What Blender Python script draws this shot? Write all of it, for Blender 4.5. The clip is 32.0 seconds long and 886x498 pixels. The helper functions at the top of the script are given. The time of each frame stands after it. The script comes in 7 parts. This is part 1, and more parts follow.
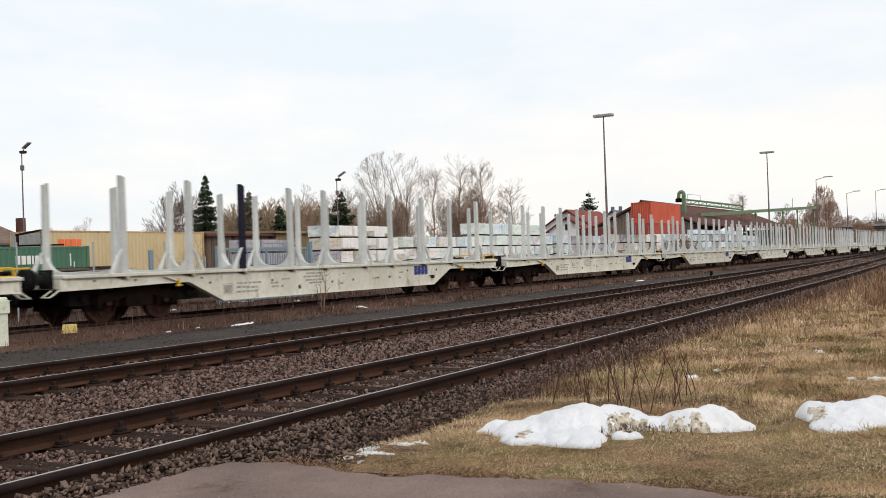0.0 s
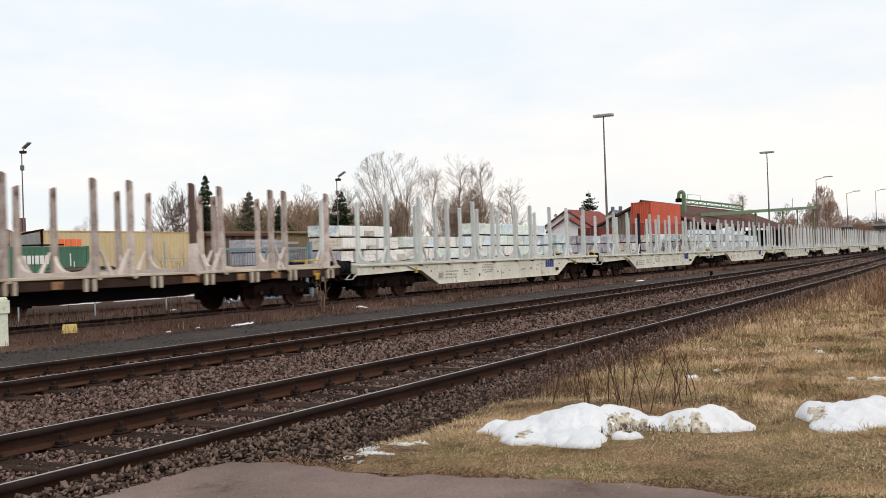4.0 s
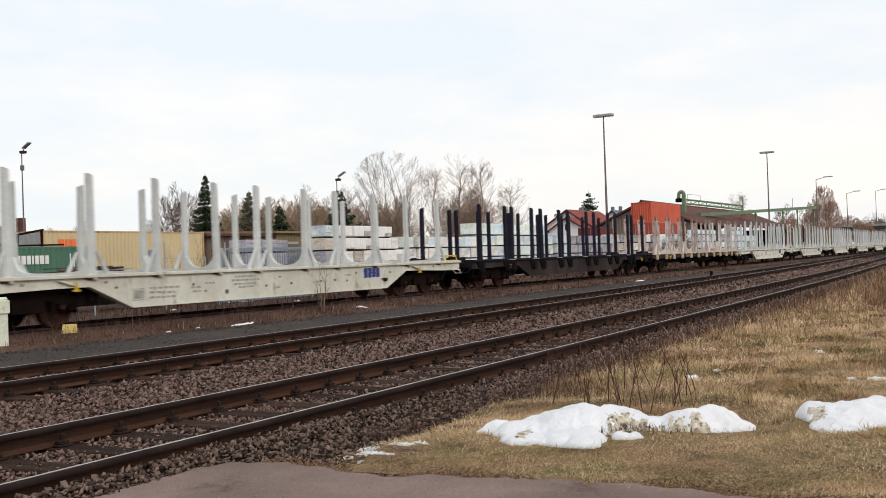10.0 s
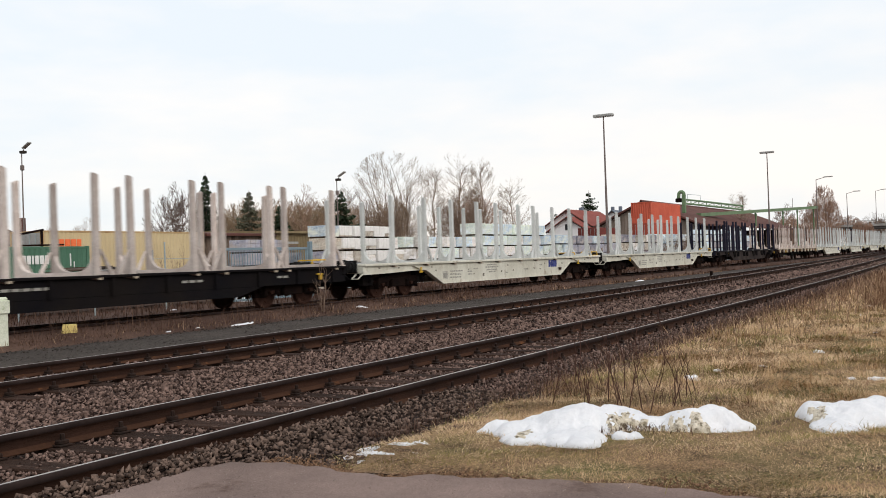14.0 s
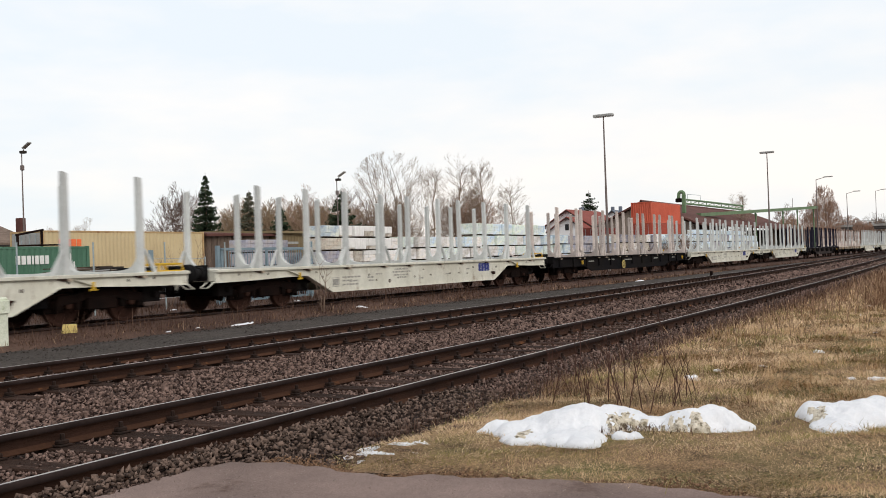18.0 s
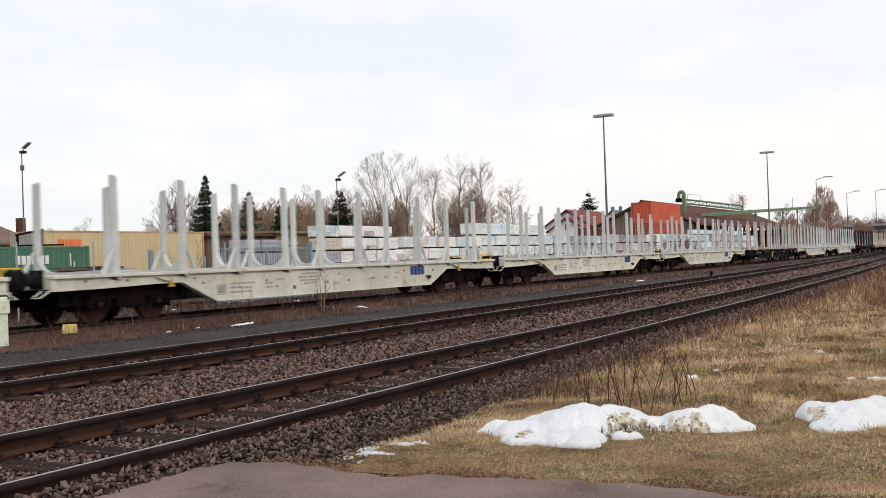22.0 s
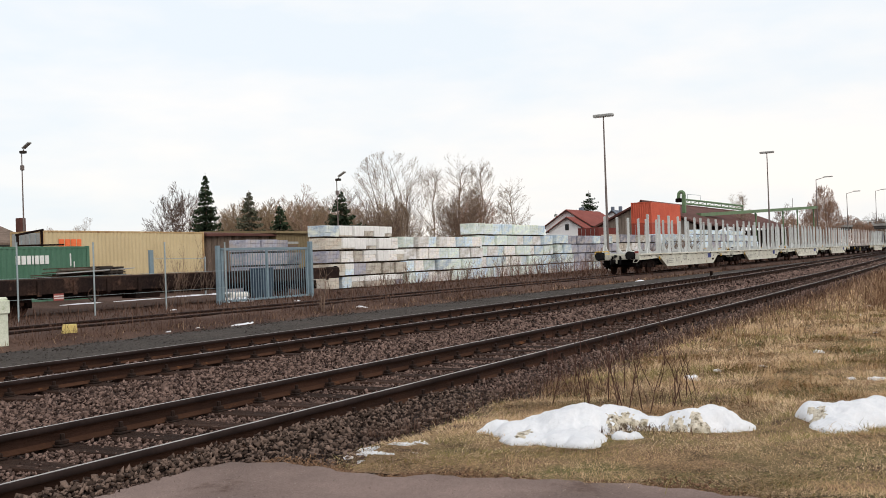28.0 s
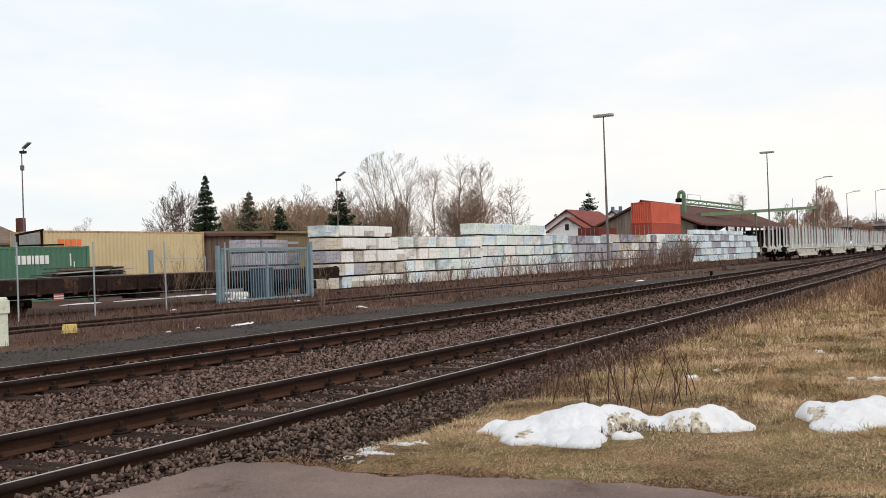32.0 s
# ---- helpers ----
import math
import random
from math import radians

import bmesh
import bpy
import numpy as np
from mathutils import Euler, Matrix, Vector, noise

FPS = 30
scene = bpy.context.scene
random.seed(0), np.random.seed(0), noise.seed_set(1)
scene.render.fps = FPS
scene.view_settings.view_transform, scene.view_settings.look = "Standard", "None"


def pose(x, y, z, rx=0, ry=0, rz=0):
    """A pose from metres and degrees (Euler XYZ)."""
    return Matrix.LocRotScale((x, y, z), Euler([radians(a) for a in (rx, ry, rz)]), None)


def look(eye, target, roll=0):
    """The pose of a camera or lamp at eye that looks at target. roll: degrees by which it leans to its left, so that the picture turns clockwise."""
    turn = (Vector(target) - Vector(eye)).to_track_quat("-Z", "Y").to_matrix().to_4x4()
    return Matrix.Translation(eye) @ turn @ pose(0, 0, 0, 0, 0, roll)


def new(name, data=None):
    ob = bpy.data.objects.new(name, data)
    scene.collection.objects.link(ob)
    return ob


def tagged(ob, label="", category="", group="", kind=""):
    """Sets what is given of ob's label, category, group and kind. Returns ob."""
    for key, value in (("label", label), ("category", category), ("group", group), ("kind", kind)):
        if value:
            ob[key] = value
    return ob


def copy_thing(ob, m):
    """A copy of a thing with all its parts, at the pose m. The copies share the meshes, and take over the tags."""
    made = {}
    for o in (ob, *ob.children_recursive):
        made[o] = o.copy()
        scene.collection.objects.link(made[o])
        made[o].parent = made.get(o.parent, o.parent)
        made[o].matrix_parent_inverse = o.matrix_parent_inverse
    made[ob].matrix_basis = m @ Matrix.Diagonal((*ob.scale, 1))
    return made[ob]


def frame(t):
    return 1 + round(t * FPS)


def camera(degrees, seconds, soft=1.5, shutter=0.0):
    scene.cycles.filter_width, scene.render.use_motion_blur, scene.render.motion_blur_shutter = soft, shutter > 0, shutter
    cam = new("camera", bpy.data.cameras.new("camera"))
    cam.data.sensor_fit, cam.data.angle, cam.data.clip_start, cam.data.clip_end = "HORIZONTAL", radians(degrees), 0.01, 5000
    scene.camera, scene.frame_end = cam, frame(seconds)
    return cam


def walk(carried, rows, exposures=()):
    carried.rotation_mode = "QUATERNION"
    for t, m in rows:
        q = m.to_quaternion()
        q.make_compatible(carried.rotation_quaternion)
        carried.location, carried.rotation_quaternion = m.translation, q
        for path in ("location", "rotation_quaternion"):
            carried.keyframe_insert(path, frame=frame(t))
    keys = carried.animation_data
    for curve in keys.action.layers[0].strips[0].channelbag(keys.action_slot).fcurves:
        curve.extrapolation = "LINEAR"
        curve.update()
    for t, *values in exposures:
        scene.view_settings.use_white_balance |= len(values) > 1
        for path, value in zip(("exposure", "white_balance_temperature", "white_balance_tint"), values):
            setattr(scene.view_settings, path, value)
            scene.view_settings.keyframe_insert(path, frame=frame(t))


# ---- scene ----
import itertools
# A railway yard on a grey winter day. x runs along the tracks, y away from the camera, z up from the rail tops.
SECONDS = 32.0
CAM = (0.0, 0.0, 1.176)
YAW, PITCH, LEAN = radians(61.48), radians(0.59), -1.98
cam = camera(47.0, SECONDS, soft=0.9, shutter=0.35)
AIM = (CAM[0] + math.sin(YAW) * math.cos(PITCH), CAM[1] + math.cos(YAW) * math.cos(PITCH), CAM[2] + math.sin(PITCH))
VIEW = look(CAM, AIM, LEAN)
walk(cam, [(0.0, VIEW), (SECONDS, VIEW)], exposures=[(0.0, 0.12), (SECONDS, 0.12)])

# ---- world and sun: overcast sky ----
world = bpy.data.worlds.new("overcast")
scene.world = world
world.use_nodes = True
wn, wl = world.node_tree.nodes, world.node_tree.links
wn.clear()
w_out = wn.new("ShaderNodeOutputWorld")
w_bg = wn.new("ShaderNodeBackground")
w_sky = wn.new("ShaderNodeTexSky")
w_sky.sky_type, w_sky.sun_disc = "NISHITA", False
w_sky.sun_elevation, w_sky.sun_rotation = radians(28), radians(200)
w_dim = wn.new("ShaderNodeVectorMath")
w_dim.operation = "SCALE"
w_dim.inputs[3].default_value = 0.09
w_tc = wn.new("ShaderNodeTexCoord")
w_map = wn.new("ShaderNodeMapping")
w_map.inputs["Scale"].default_value = (1.0, 1.0, 3.2)
w_noise = wn.new("ShaderNodeTexNoise")
w_noise.inputs["Scale"].default_value, w_noise.inputs["Detail"].default_value, w_noise.inputs["Roughness"].default_value = 2.6, 5.0, 0.55
w_ramp = wn.new("ShaderNodeValToRGB")
w_ramp.color_ramp.elements[0].position, w_ramp.color_ramp.elements[0].color = 0.36, (0.84, 0.90, 0.955, 1)
w_ramp.color_ramp.elements[1].position, w_ramp.color_ramp.elements[1].color = 0.60, (1.03, 0.985, 0.95, 1)
w_mix = wn.new("ShaderNodeMix")
w_mix.data_type = "RGBA"
w_mix.inputs[0].default_value = 0.92
wl.new(w_tc.outputs["Generated"], w_map.inputs[0])
wl.new(w_map.outputs[0], w_noise.inputs["Vector"])
wl.new(w_noise.outputs[0], w_ramp.inputs[0])
wl.new(w_sky.outputs[0], w_dim.inputs[0])
wl.new(w_dim.outputs[0], w_mix.inputs[6])
wl.new(w_ramp.outputs[0], w_mix.inputs[7])
w_xyz = wn.new("ShaderNodeSeparateXYZ")
w_low = wn.new("ShaderNodeValToRGB")
w_low.color_ramp.elements[0].position, w_low.color_ramp.elements[0].color = 0.02, (1.0, 0.98, 0.955, 1)
w_low.color_ramp.elements[1].position, w_low.color_ramp.elements[1].color = 0.20, (1.0, 1.0, 1.0, 1)
w_tint = wn.new("ShaderNodeMix")
w_tint.data_type, w_tint.blend_type = "RGBA", "MULTIPLY"
w_tint.inputs[0].default_value = 1.0
wl.new(w_tc.outputs["Generated"], w_xyz.inputs[0])
wl.new(w_xyz.outputs[2], w_low.inputs[0])
wl.new(w_mix.outputs[2], w_tint.inputs[6])
wl.new(w_low.outputs[0], w_tint.inputs[7])
wl.new(w_tint.outputs[2], w_bg.inputs[0])
w_bg.inputs[1].default_value = 1.0
wl.new(w_bg.outputs[0], w_out.inputs[0])
sun = new("sun", bpy.data.lights.new("sun", "SUN"))
sun.data.energy, sun.data.angle, sun.data.color = 1.1, radians(24), (1.0, 0.94, 0.86)
sun.matrix_basis = look((-20, -45, 26), (0, 0, 0))


# ---- materials ----
def material(name, a, b=None, rough=0.8, metal=0.0, big=0.6, fine=14.0, bump=0.25, dirt=None, dirt_at=0.62, rand=0.0, island=False, grain=0.22, stretch=(1, 1, 1), dirt_scale=2.2, speck=None, even=0.5, third=None, spec=None):
    """Two base colours mixed by a broad noise, a fine grain over it, dirt spots, fine relief."""
    m = bpy.data.materials.new(name)
    m.use_nodes = True
    nt = m.node_tree
    n, l = nt.nodes, nt.links
    bsdf = n["Principled BSDF"]
    bsdf.inputs["Roughness"].default_value, bsdf.inputs["Metallic"].default_value = rough, metal
    bsdf.inputs["Specular IOR Level"].default_value = spec if spec is not None else 0.5 if rough < 0.5 else 0.2 if rough < 0.75 else 0.12
    tc = n.new("ShaderNodeTexCoord")
    mp = n.new("ShaderNodeMapping")
    mp.inputs["Scale"].default_value = stretch
    l.new(tc.outputs["Object"], mp.inputs[0])

    def noise_node(scale, detail=5.0, rgh=0.6):
        q = n.new("ShaderNodeTexNoise")
        q.inputs["Scale"].default_value, q.inputs["Detail"].default_value, q.inputs["Roughness"].default_value = scale, detail, rgh
        l.new(mp.outputs[0], q.inputs["Vector"])
        return q

    def mix(kind, fac, x, y):
        q = n.new("ShaderNodeMix")
        q.data_type, q.blend_type = "RGBA", kind
        for sock, v in ((q.inputs[0], fac), (q.inputs[6], x), (q.inputs[7], y)):
            if hasattr(v, "links"):
                l.new(v, sock)
            elif isinstance(v, (tuple, list)):
                sock.default_value = (*v, 1)
            else:
                sock.default_value = v
        return q.outputs[2]

    def ramp(src, lo, hi, c0=(0, 0, 0), c1=(1, 1, 1)):
        q = n.new("ShaderNodeValToRGB")
        e = q.color_ramp.elements
        e[0].position, e[0].color, e[1].position, e[1].color = lo, (*c0, 1), hi, (*c1, 1)
        l.new(src, q.inputs[0])
        return q.outputs[0]

    b = b or tuple(c * 0.75 for c in a)
    n1, n2 = noise_node(big), noise_node(fine, 8.0, 0.7)
    if island:
        geo = n.new("ShaderNodeNewGeometry")
        col = mix("MIX", ramp(geo.outputs["Random Per Island"], 0.1, 0.9), a, b)
        col = mix("MIX", ramp(n1.outputs[0], 0.4, 0.75, (0, 0, 0), (even,) * 3), col, mix("MIX", 0.5, a, b))
    else:
        col = mix("MIX", ramp(n1.outputs[0], 0.35, 0.65), a, b)
    if rand:
        oi = n.new("ShaderNodeObjectInfo")
        col = mix("MULTIPLY", 1.0, col, ramp(oi.outputs["Random"], 0.0, 1.0, (1 - rand,) * 3, (1 + rand * 0.4,) * 3))
    col = mix("MULTIPLY", 1.0, col, ramp(n2.outputs[0], 0.25, 0.75, (1 - grain,) * 3, (1 + grain,) * 3))
    if third:
        n4 = noise_node(big * 0.37, 4.0, 0.6)
        col = mix("MIX", ramp(n4.outputs[0], 0.45, 0.62), col, third)
    if speck:
        vor = n.new("ShaderNodeTexVoronoi")
        vor.inputs["Scale"].default_value = speck[0]
        l.new(mp.outputs[0], vor.inputs["Vector"])
        sep = n.new("ShaderNodeSeparateColor")
        l.new(vor.outputs["Color"], sep.inputs[0])
        col = mix("MULTIPLY", 1.0, col, ramp(sep.outputs[0], 0.1, 0.95, (1 - speck[1],) * 3, (1 + speck[1],) * 3))
    if dirt:
        n3 = noise_node(dirt_scale, 9.0, 0.75)
        col = mix("MIX", ramp(n3.outputs[0], dirt_at, dirt_at + 0.12), col, dirt)
    l.new(col, bsdf.inputs["Base Color"])
    if bump:
        bp = n.new("ShaderNodeBump")
        bp.inputs["Strength"].default_value, bp.inputs["Distance"].default_value = bump, 0.02
        l.new(n2.outputs[0], bp.inputs["Height"])
        l.new(bp.outputs[0], bsdf.inputs["Normal"])
    return m


M = {}
M["earth"] = material("earth", (0.056, 0.032, 0.025), (0.105, 0.064, 0.049), 0.95, big=0.35, fine=9, bump=0.6, dirt=(0.03, 0.0155, 0.0105), dirt_scale=0.8, speck=(40, 0.3))
M["asphalt"] = material("asphalt", (0.234, 0.172, 0.152), (0.150, 0.109, 0.096), 0.9, big=1.1, fine=120, bump=0.3, dirt=(0.085, 0.052, 0.039), dirt_at=0.60, dirt_scale=1.6, grain=0.34, speck=(170, 0.2))
# ballast: bed colour kept far below the stones', as the shade in their gaps
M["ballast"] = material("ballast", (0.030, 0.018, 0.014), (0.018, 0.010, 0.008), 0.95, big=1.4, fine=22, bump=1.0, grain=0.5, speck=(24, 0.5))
M["stone"] = material("stone", (0.250, 0.168, 0.140), (0.018, 0.0098, 0.0082), 0.9, big=0.7, fine=60, bump=0.3, island=True, even=0.2)
M["stone_grey"] = material("stone_grey", (0.205, 0.143, 0.115), (0.022, 0.0140, 0.0110), 0.9, big=0.7, fine=60, bump=0.3, island=True, even=0.2)
M["rail_worn"] = material("rail_worn", (0.034, 0.023, 0.021), (0.017, 0.011, 0.010), 0.8, spec=0.08, big=2, fine=30, bump=0.1)
M["path"] = material("path", (0.047, 0.040, 0.036), (0.064, 0.054, 0.048), 0.95, big=0.7, fine=30, bump=0.7, grain=0.45, dirt=(0.062, 0.041, 0.031), dirt_at=0.64, speck=(30, 0.35))
M["sod"] = material("sod", (0.30, 0.195, 0.112), (0.17, 0.112, 0.064), 0.95, big=2.6, fine=45, bump=1.0, dirt=(0.062, 0.037, 0.026), dirt_at=0.55, dirt_scale=2.6, grain=0.55, third=(0.145, 0.125, 0.052), speck=(110, 0.45))
M["straw"] = material("straw", (0.80, 0.60, 0.385), (0.36, 0.235, 0.13), 0.85, big=2.4, fine=30, bump=0, island=True, third=(0.47, 0.31, 0.17), even=0.2)
M["grass"] = material("grass", (0.29, 0.235, 0.085), (0.15, 0.125, 0.045), 0.8, big=0.5, fine=30, bump=0, island=True)
M["litter"] = material("litter", (0.27, 0.16, 0.095), (0.10, 0.058, 0.038), 0.9, big=2, fine=20, bump=0, island=True)
M["weed"] = material("weed", (0.055, 0.028, 0.022), (0.11, 0.058, 0.044), 0.9, big=0.3, fine=20, bump=0)
M["brush"] = material("brush", (0.055, 0.030, 0.023), (0.155, 0.092, 0.066), 0.9, big=0.3, fine=20, bump=0, island=True)
M["straw_dull"] = material("straw_dull", (0.47, 0.325, 0.215), (0.16, 0.098, 0.063), 0.9, big=1.2, fine=20, bump=0, island=True, even=0.2, third=(0.22, 0.135, 0.087))
M["grit"] = material("grit", (0.34, 0.29, 0.25), (0.16, 0.12, 0.10), 0.9, big=2, fine=50, bump=0, island=True, even=0.2)
M["twig"] = material("twig", (0.17, 0.118, 0.09), (0.25, 0.178, 0.132), 0.9, big=0.5, fine=6, bump=0)
M["twig_red"] = material("twig_red", (0.31, 0.195, 0.145), (0.40, 0.27, 0.20), 0.9, big=0.5, fine=6, bump=0)
M["twig_pale"] = material("twig_pale", (0.38, 0.295, 0.225), (0.28, 0.215, 0.165), 0.9, big=0.5, fine=6, bump=0)
M["thicket"] = material("thicket", (0.115, 0.062, 0.036), (0.235, 0.140, 0.085), 0.9, big=0.3, fine=20, bump=0, island=True)
M["brush_red"] = material("brush_red", (0.17, 0.085, 0.066), (0.27, 0.165, 0.13), 0.9, big=0.3, fine=20, bump=0, island=True)
M["twig_brown"] = material("twig_brown", (0.105, 0.070, 0.057), (0.155, 0.106, 0.086), 0.9, big=0.5, fine=6, bump=0)
M["twig_gold"] = material("twig_gold", (0.33, 0.24, 0.155), (0.22, 0.155, 0.105), 0.9, big=0.5, fine=6, bump=0)
M["bark"] = material("bark", (0.15, 0.11, 0.083), (0.22, 0.168, 0.128), 0.9, big=2, fine=12, bump=0.5)
M["needle"] = material("needle", (0.022, 0.04, 0.022), (0.05, 0.065, 0.035), 0.8, big=0.5, fine=9, bump=0.2, island=True)
M["needle_pale"] = material("needle_pale", (0.075, 0.085, 0.055), (0.11, 0.10, 0.07), 0.8, big=0.5, fine=9, bump=0.2, island=True)
M["snow"] = material("snow", (0.80, 0.81, 0.84), (0.70, 0.72, 0.76), 0.6, big=5, fine=22, bump=0.8, dirt=(0.45, 0.38, 0.28), dirt_at=0.66, grain=0.07, dirt_scale=4.0)
M["snow_dirty"] = material("snow_dirty", (0.70, 0.65, 0.57), (0.48, 0.42, 0.31), 0.8, big=14, fine=45, bump=0.6, dirt=(0.10, 0.075, 0.04), dirt_at=0.49, grain=0.3, dirt_scale=20.0)
# Shade under the head darkens rail_side, sky light brightens rail_foot; both have rust spots.
M["rail_side"] = material("rail_side", (0.018, 0.0095, 0.007), (0.042, 0.020, 0.013), 0.85, spec=0.08, big=1.5, fine=25, bump=0.6, dirt=(0.085, 0.034, 0.014), dirt_at=0.64, stretch=(0.5, 1, 2.5))
M["rail_foot"] = material("rail_foot", (0.070, 0.035, 0.022), (0.040, 0.020, 0.013), 0.9, spec=0.06, big=1.2, fine=25, bump=0.4, dirt=(0.26, 0.105, 0.04), dirt_at=0.58)
M["rail_head"] = material("rail_head", (0.40, 0.375, 0.355), (0.27, 0.235, 0.215), 0.38, 0.6, big=2.0, fine=30, bump=0.05, grain=0.15)
M["rail_dull"] = material("rail_dull", (0.10, 0.058, 0.040), (0.07, 0.038, 0.026), 0.6, 0.2, big=2.0, fine=30, bump=0.1)
M["sleeper"] = material("sleeper", (0.030, 0.0155, 0.011), (0.064, 0.036, 0.026), 0.92, big=2.5, fine=24, bump=1.0, rand=0.4, stretch=(6, 0.5, 3), grain=0.4)
M["clamp"] = material("clamp", (0.018, 0.012, 0.01), (0.035, 0.02, 0.015), 0.8, 0.2, big=8, fine=40)
M["wagon_white"] = material("wagon_white", (0.66, 0.65, 0.57), (0.54, 0.52, 0.44), 0.6, big=0.7, fine=14, bump=0.08, dirt=(0.22, 0.155, 0.10), dirt_at=0.565, rand=0.10, grain=0.18, stretch=(1, 1, 0.4), dirt_scale=3.2)
M["stake_white"] = material("stake_white", (0.60, 0.62, 0.61), (0.50, 0.51, 0.505), 0.6, big=1.6, fine=16, bump=0.1, dirt=(0.27, 0.235, 0.19), dirt_at=0.66, rand=0.16, grain=0.12)
M["stake_pink"] = material("stake_pink", (0.66, 0.59, 0.55), (0.50, 0.42, 0.38), 0.7, big=1.6, fine=16, bump=0.15, dirt=(0.17, 0.095, 0.065), dirt_at=0.58, rand=0.3, grain=0.2)
M["stake_worn"] = material("stake_worn", (0.58, 0.51, 0.48), (0.42, 0.33, 0.29), 0.75, big=1.6, fine=16, bump=0.15, dirt=(0.12, 0.062, 0.045), dirt_at=0.50, rand=0.3, grain=0.2, dirt_scale=1.7)
M["stake_brown"] = material("stake_brown", (0.085, 0.05, 0.04), (0.12, 0.075, 0.06), 0.7, big=1.6, fine=16)
M["wagon_dark"] = material("wagon_dark", (0.010, 0.011, 0.018), (0.017, 0.016, 0.023), 0.8, spec=0.06, big=0.7, fine=16, bump=0.1, dirt=(0.075, 0.05, 0.04), dirt_at=0.60, rand=0.1)
M["sill_dusty"] = material("sill_dusty", (0.052, 0.041, 0.037), (0.024, 0.019, 0.019), 0.9, spec=0.05, big=0.8, fine=16, bump=0.1, dirt=(0.085, 0.066, 0.056), dirt_at=0.60, grain=0.3, stretch=(1, 1, 0.5), dirt_scale=1.6)
M["rust_orange"] = material("rust_orange", (0.30, 0.17, 0.09), (0.16, 0.085, 0.05), 0.8, big=4, fine=20, bump=0.2, dirt=(0.5, 0.4, 0.28), dirt_at=0.62)
M["stake_dark"] = material("stake_dark", (0.014, 0.014, 0.026), (0.026, 0.023, 0.036), 0.8, spec=0.08, big=1.4, fine=16, bump=0.1, dirt=(0.085, 0.055, 0.045), dirt_at=0.64, rand=0.2)
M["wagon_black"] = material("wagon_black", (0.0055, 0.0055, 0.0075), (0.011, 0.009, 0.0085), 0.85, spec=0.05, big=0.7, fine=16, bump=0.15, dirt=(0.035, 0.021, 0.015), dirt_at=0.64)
M["deck_wood"] = material("deck_wood", (0.58, 0.52, 0.43), (0.42, 0.34, 0.26), 0.85, big=1.2, fine=20, bump=0.3, dirt=(0.2, 0.13, 0.09), dirt_at=0.6)
M["rust_frame"] = material("rust_frame", (0.058, 0.032, 0.023), (0.024, 0.015, 0.012), 0.8, big=1.1, fine=20, bump=0.3, dirt=(0.24, 0.19, 0.14), dirt_at=0.62)
# bogie: rusty iron taken near black, with the shade beneath wagons in its colour
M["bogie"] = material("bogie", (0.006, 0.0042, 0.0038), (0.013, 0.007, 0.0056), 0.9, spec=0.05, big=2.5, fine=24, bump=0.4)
M["wheel"] = material("wheel", (0.026, 0.013, 0.0095), (0.044, 0.021, 0.015), 0.85, spec=0.08, big=3, fine=20, bump=0.3)
M["axle_rust"] = material("axle_rust", (0.040, 0.020, 0.014), (0.022, 0.012, 0.009), 0.9, big=3, fine=20, bump=0.3, spec=0.08)
M["buffer"] = material("buffer", (0.008, 0.008, 0.009), (0.016, 0.015, 0.015), 0.8, spec=0.1, big=3, fine=20)
M["yellow"] = material("yellow", (0.62, 0.40, 0.04), (0.5, 0.3, 0.03), 0.6, big=4, fine=30, bump=0.05)
M["blue"] = material("blue", (0.02, 0.03, 0.17), (0.03, 0.045, 0.2), 0.55, big=5, fine=40, bump=0)
M["grey_mark"] = material("grey_mark", (0.24, 0.23, 0.21), (0.34, 0.33, 0.30), 0.7, big=6, fine=40, bump=0)
M["red"] = material("red", (0.33, 0.09, 0.075), (0.26, 0.07, 0.06), 0.6, big=5, fine=40, bump=0)
M["white"] = material("white", (0.78, 0.78, 0.76), (0.68, 0.68, 0.66), 0.6, big=3, fine=30, bump=0.05)
M["cream"] = material("cream", (0.60, 0.485, 0.295), (0.53, 0.42, 0.25), 0.6, big=0.4, fine=12, bump=0.1, dirt=(0.34, 0.22, 0.11), dirt_at=0.7, grain=0.08)
M["cream_rust"] = material("cream_rust", (0.50, 0.37, 0.20), (0.38, 0.24, 0.11), 0.7, big=1.5, fine=14, bump=0.15, dirt=(0.22, 0.10, 0.045), dirt_at=0.54, grain=0.15)
M["green_paint"] = material("green_paint", (0.062, 0.148, 0.096), (0.085, 0.18, 0.125), 0.6, big=0.5, fine=12, bump=0.1, dirt=(0.05, 0.06, 0.04), dirt_at=0.66, grain=0.14)
M["orange_mark"] = material("orange_mark", (0.85, 0.16, 0.05), (0.8, 0.2, 0.08), 0.6, big=4, fine=20, bump=0)
M["red_paint"] = material("red_paint", (0.55, 0.115, 0.065), (0.46, 0.09, 0.052), 0.6, big=0.5, fine=10, bump=0.1, dirt=(0.22, 0.06, 0.04), dirt_at=0.66)
M["maroon"] = material("maroon", (0.18, 0.042, 0.034), (0.13, 0.034, 0.029), 0.65, big=0.5, fine=10, bump=0.1, dirt=(0.10, 0.035, 0.03), dirt_at=0.62)
M["rust_old"] = material("rust_old", (0.015, 0.011, 0.011), (0.034, 0.021, 0.017), 0.9, spec=0.05, big=0.9, fine=12, bump=0.4, dirt=(0.115, 0.066, 0.048), dirt_at=0.54, dirt_scale=1.3, grain=0.5)
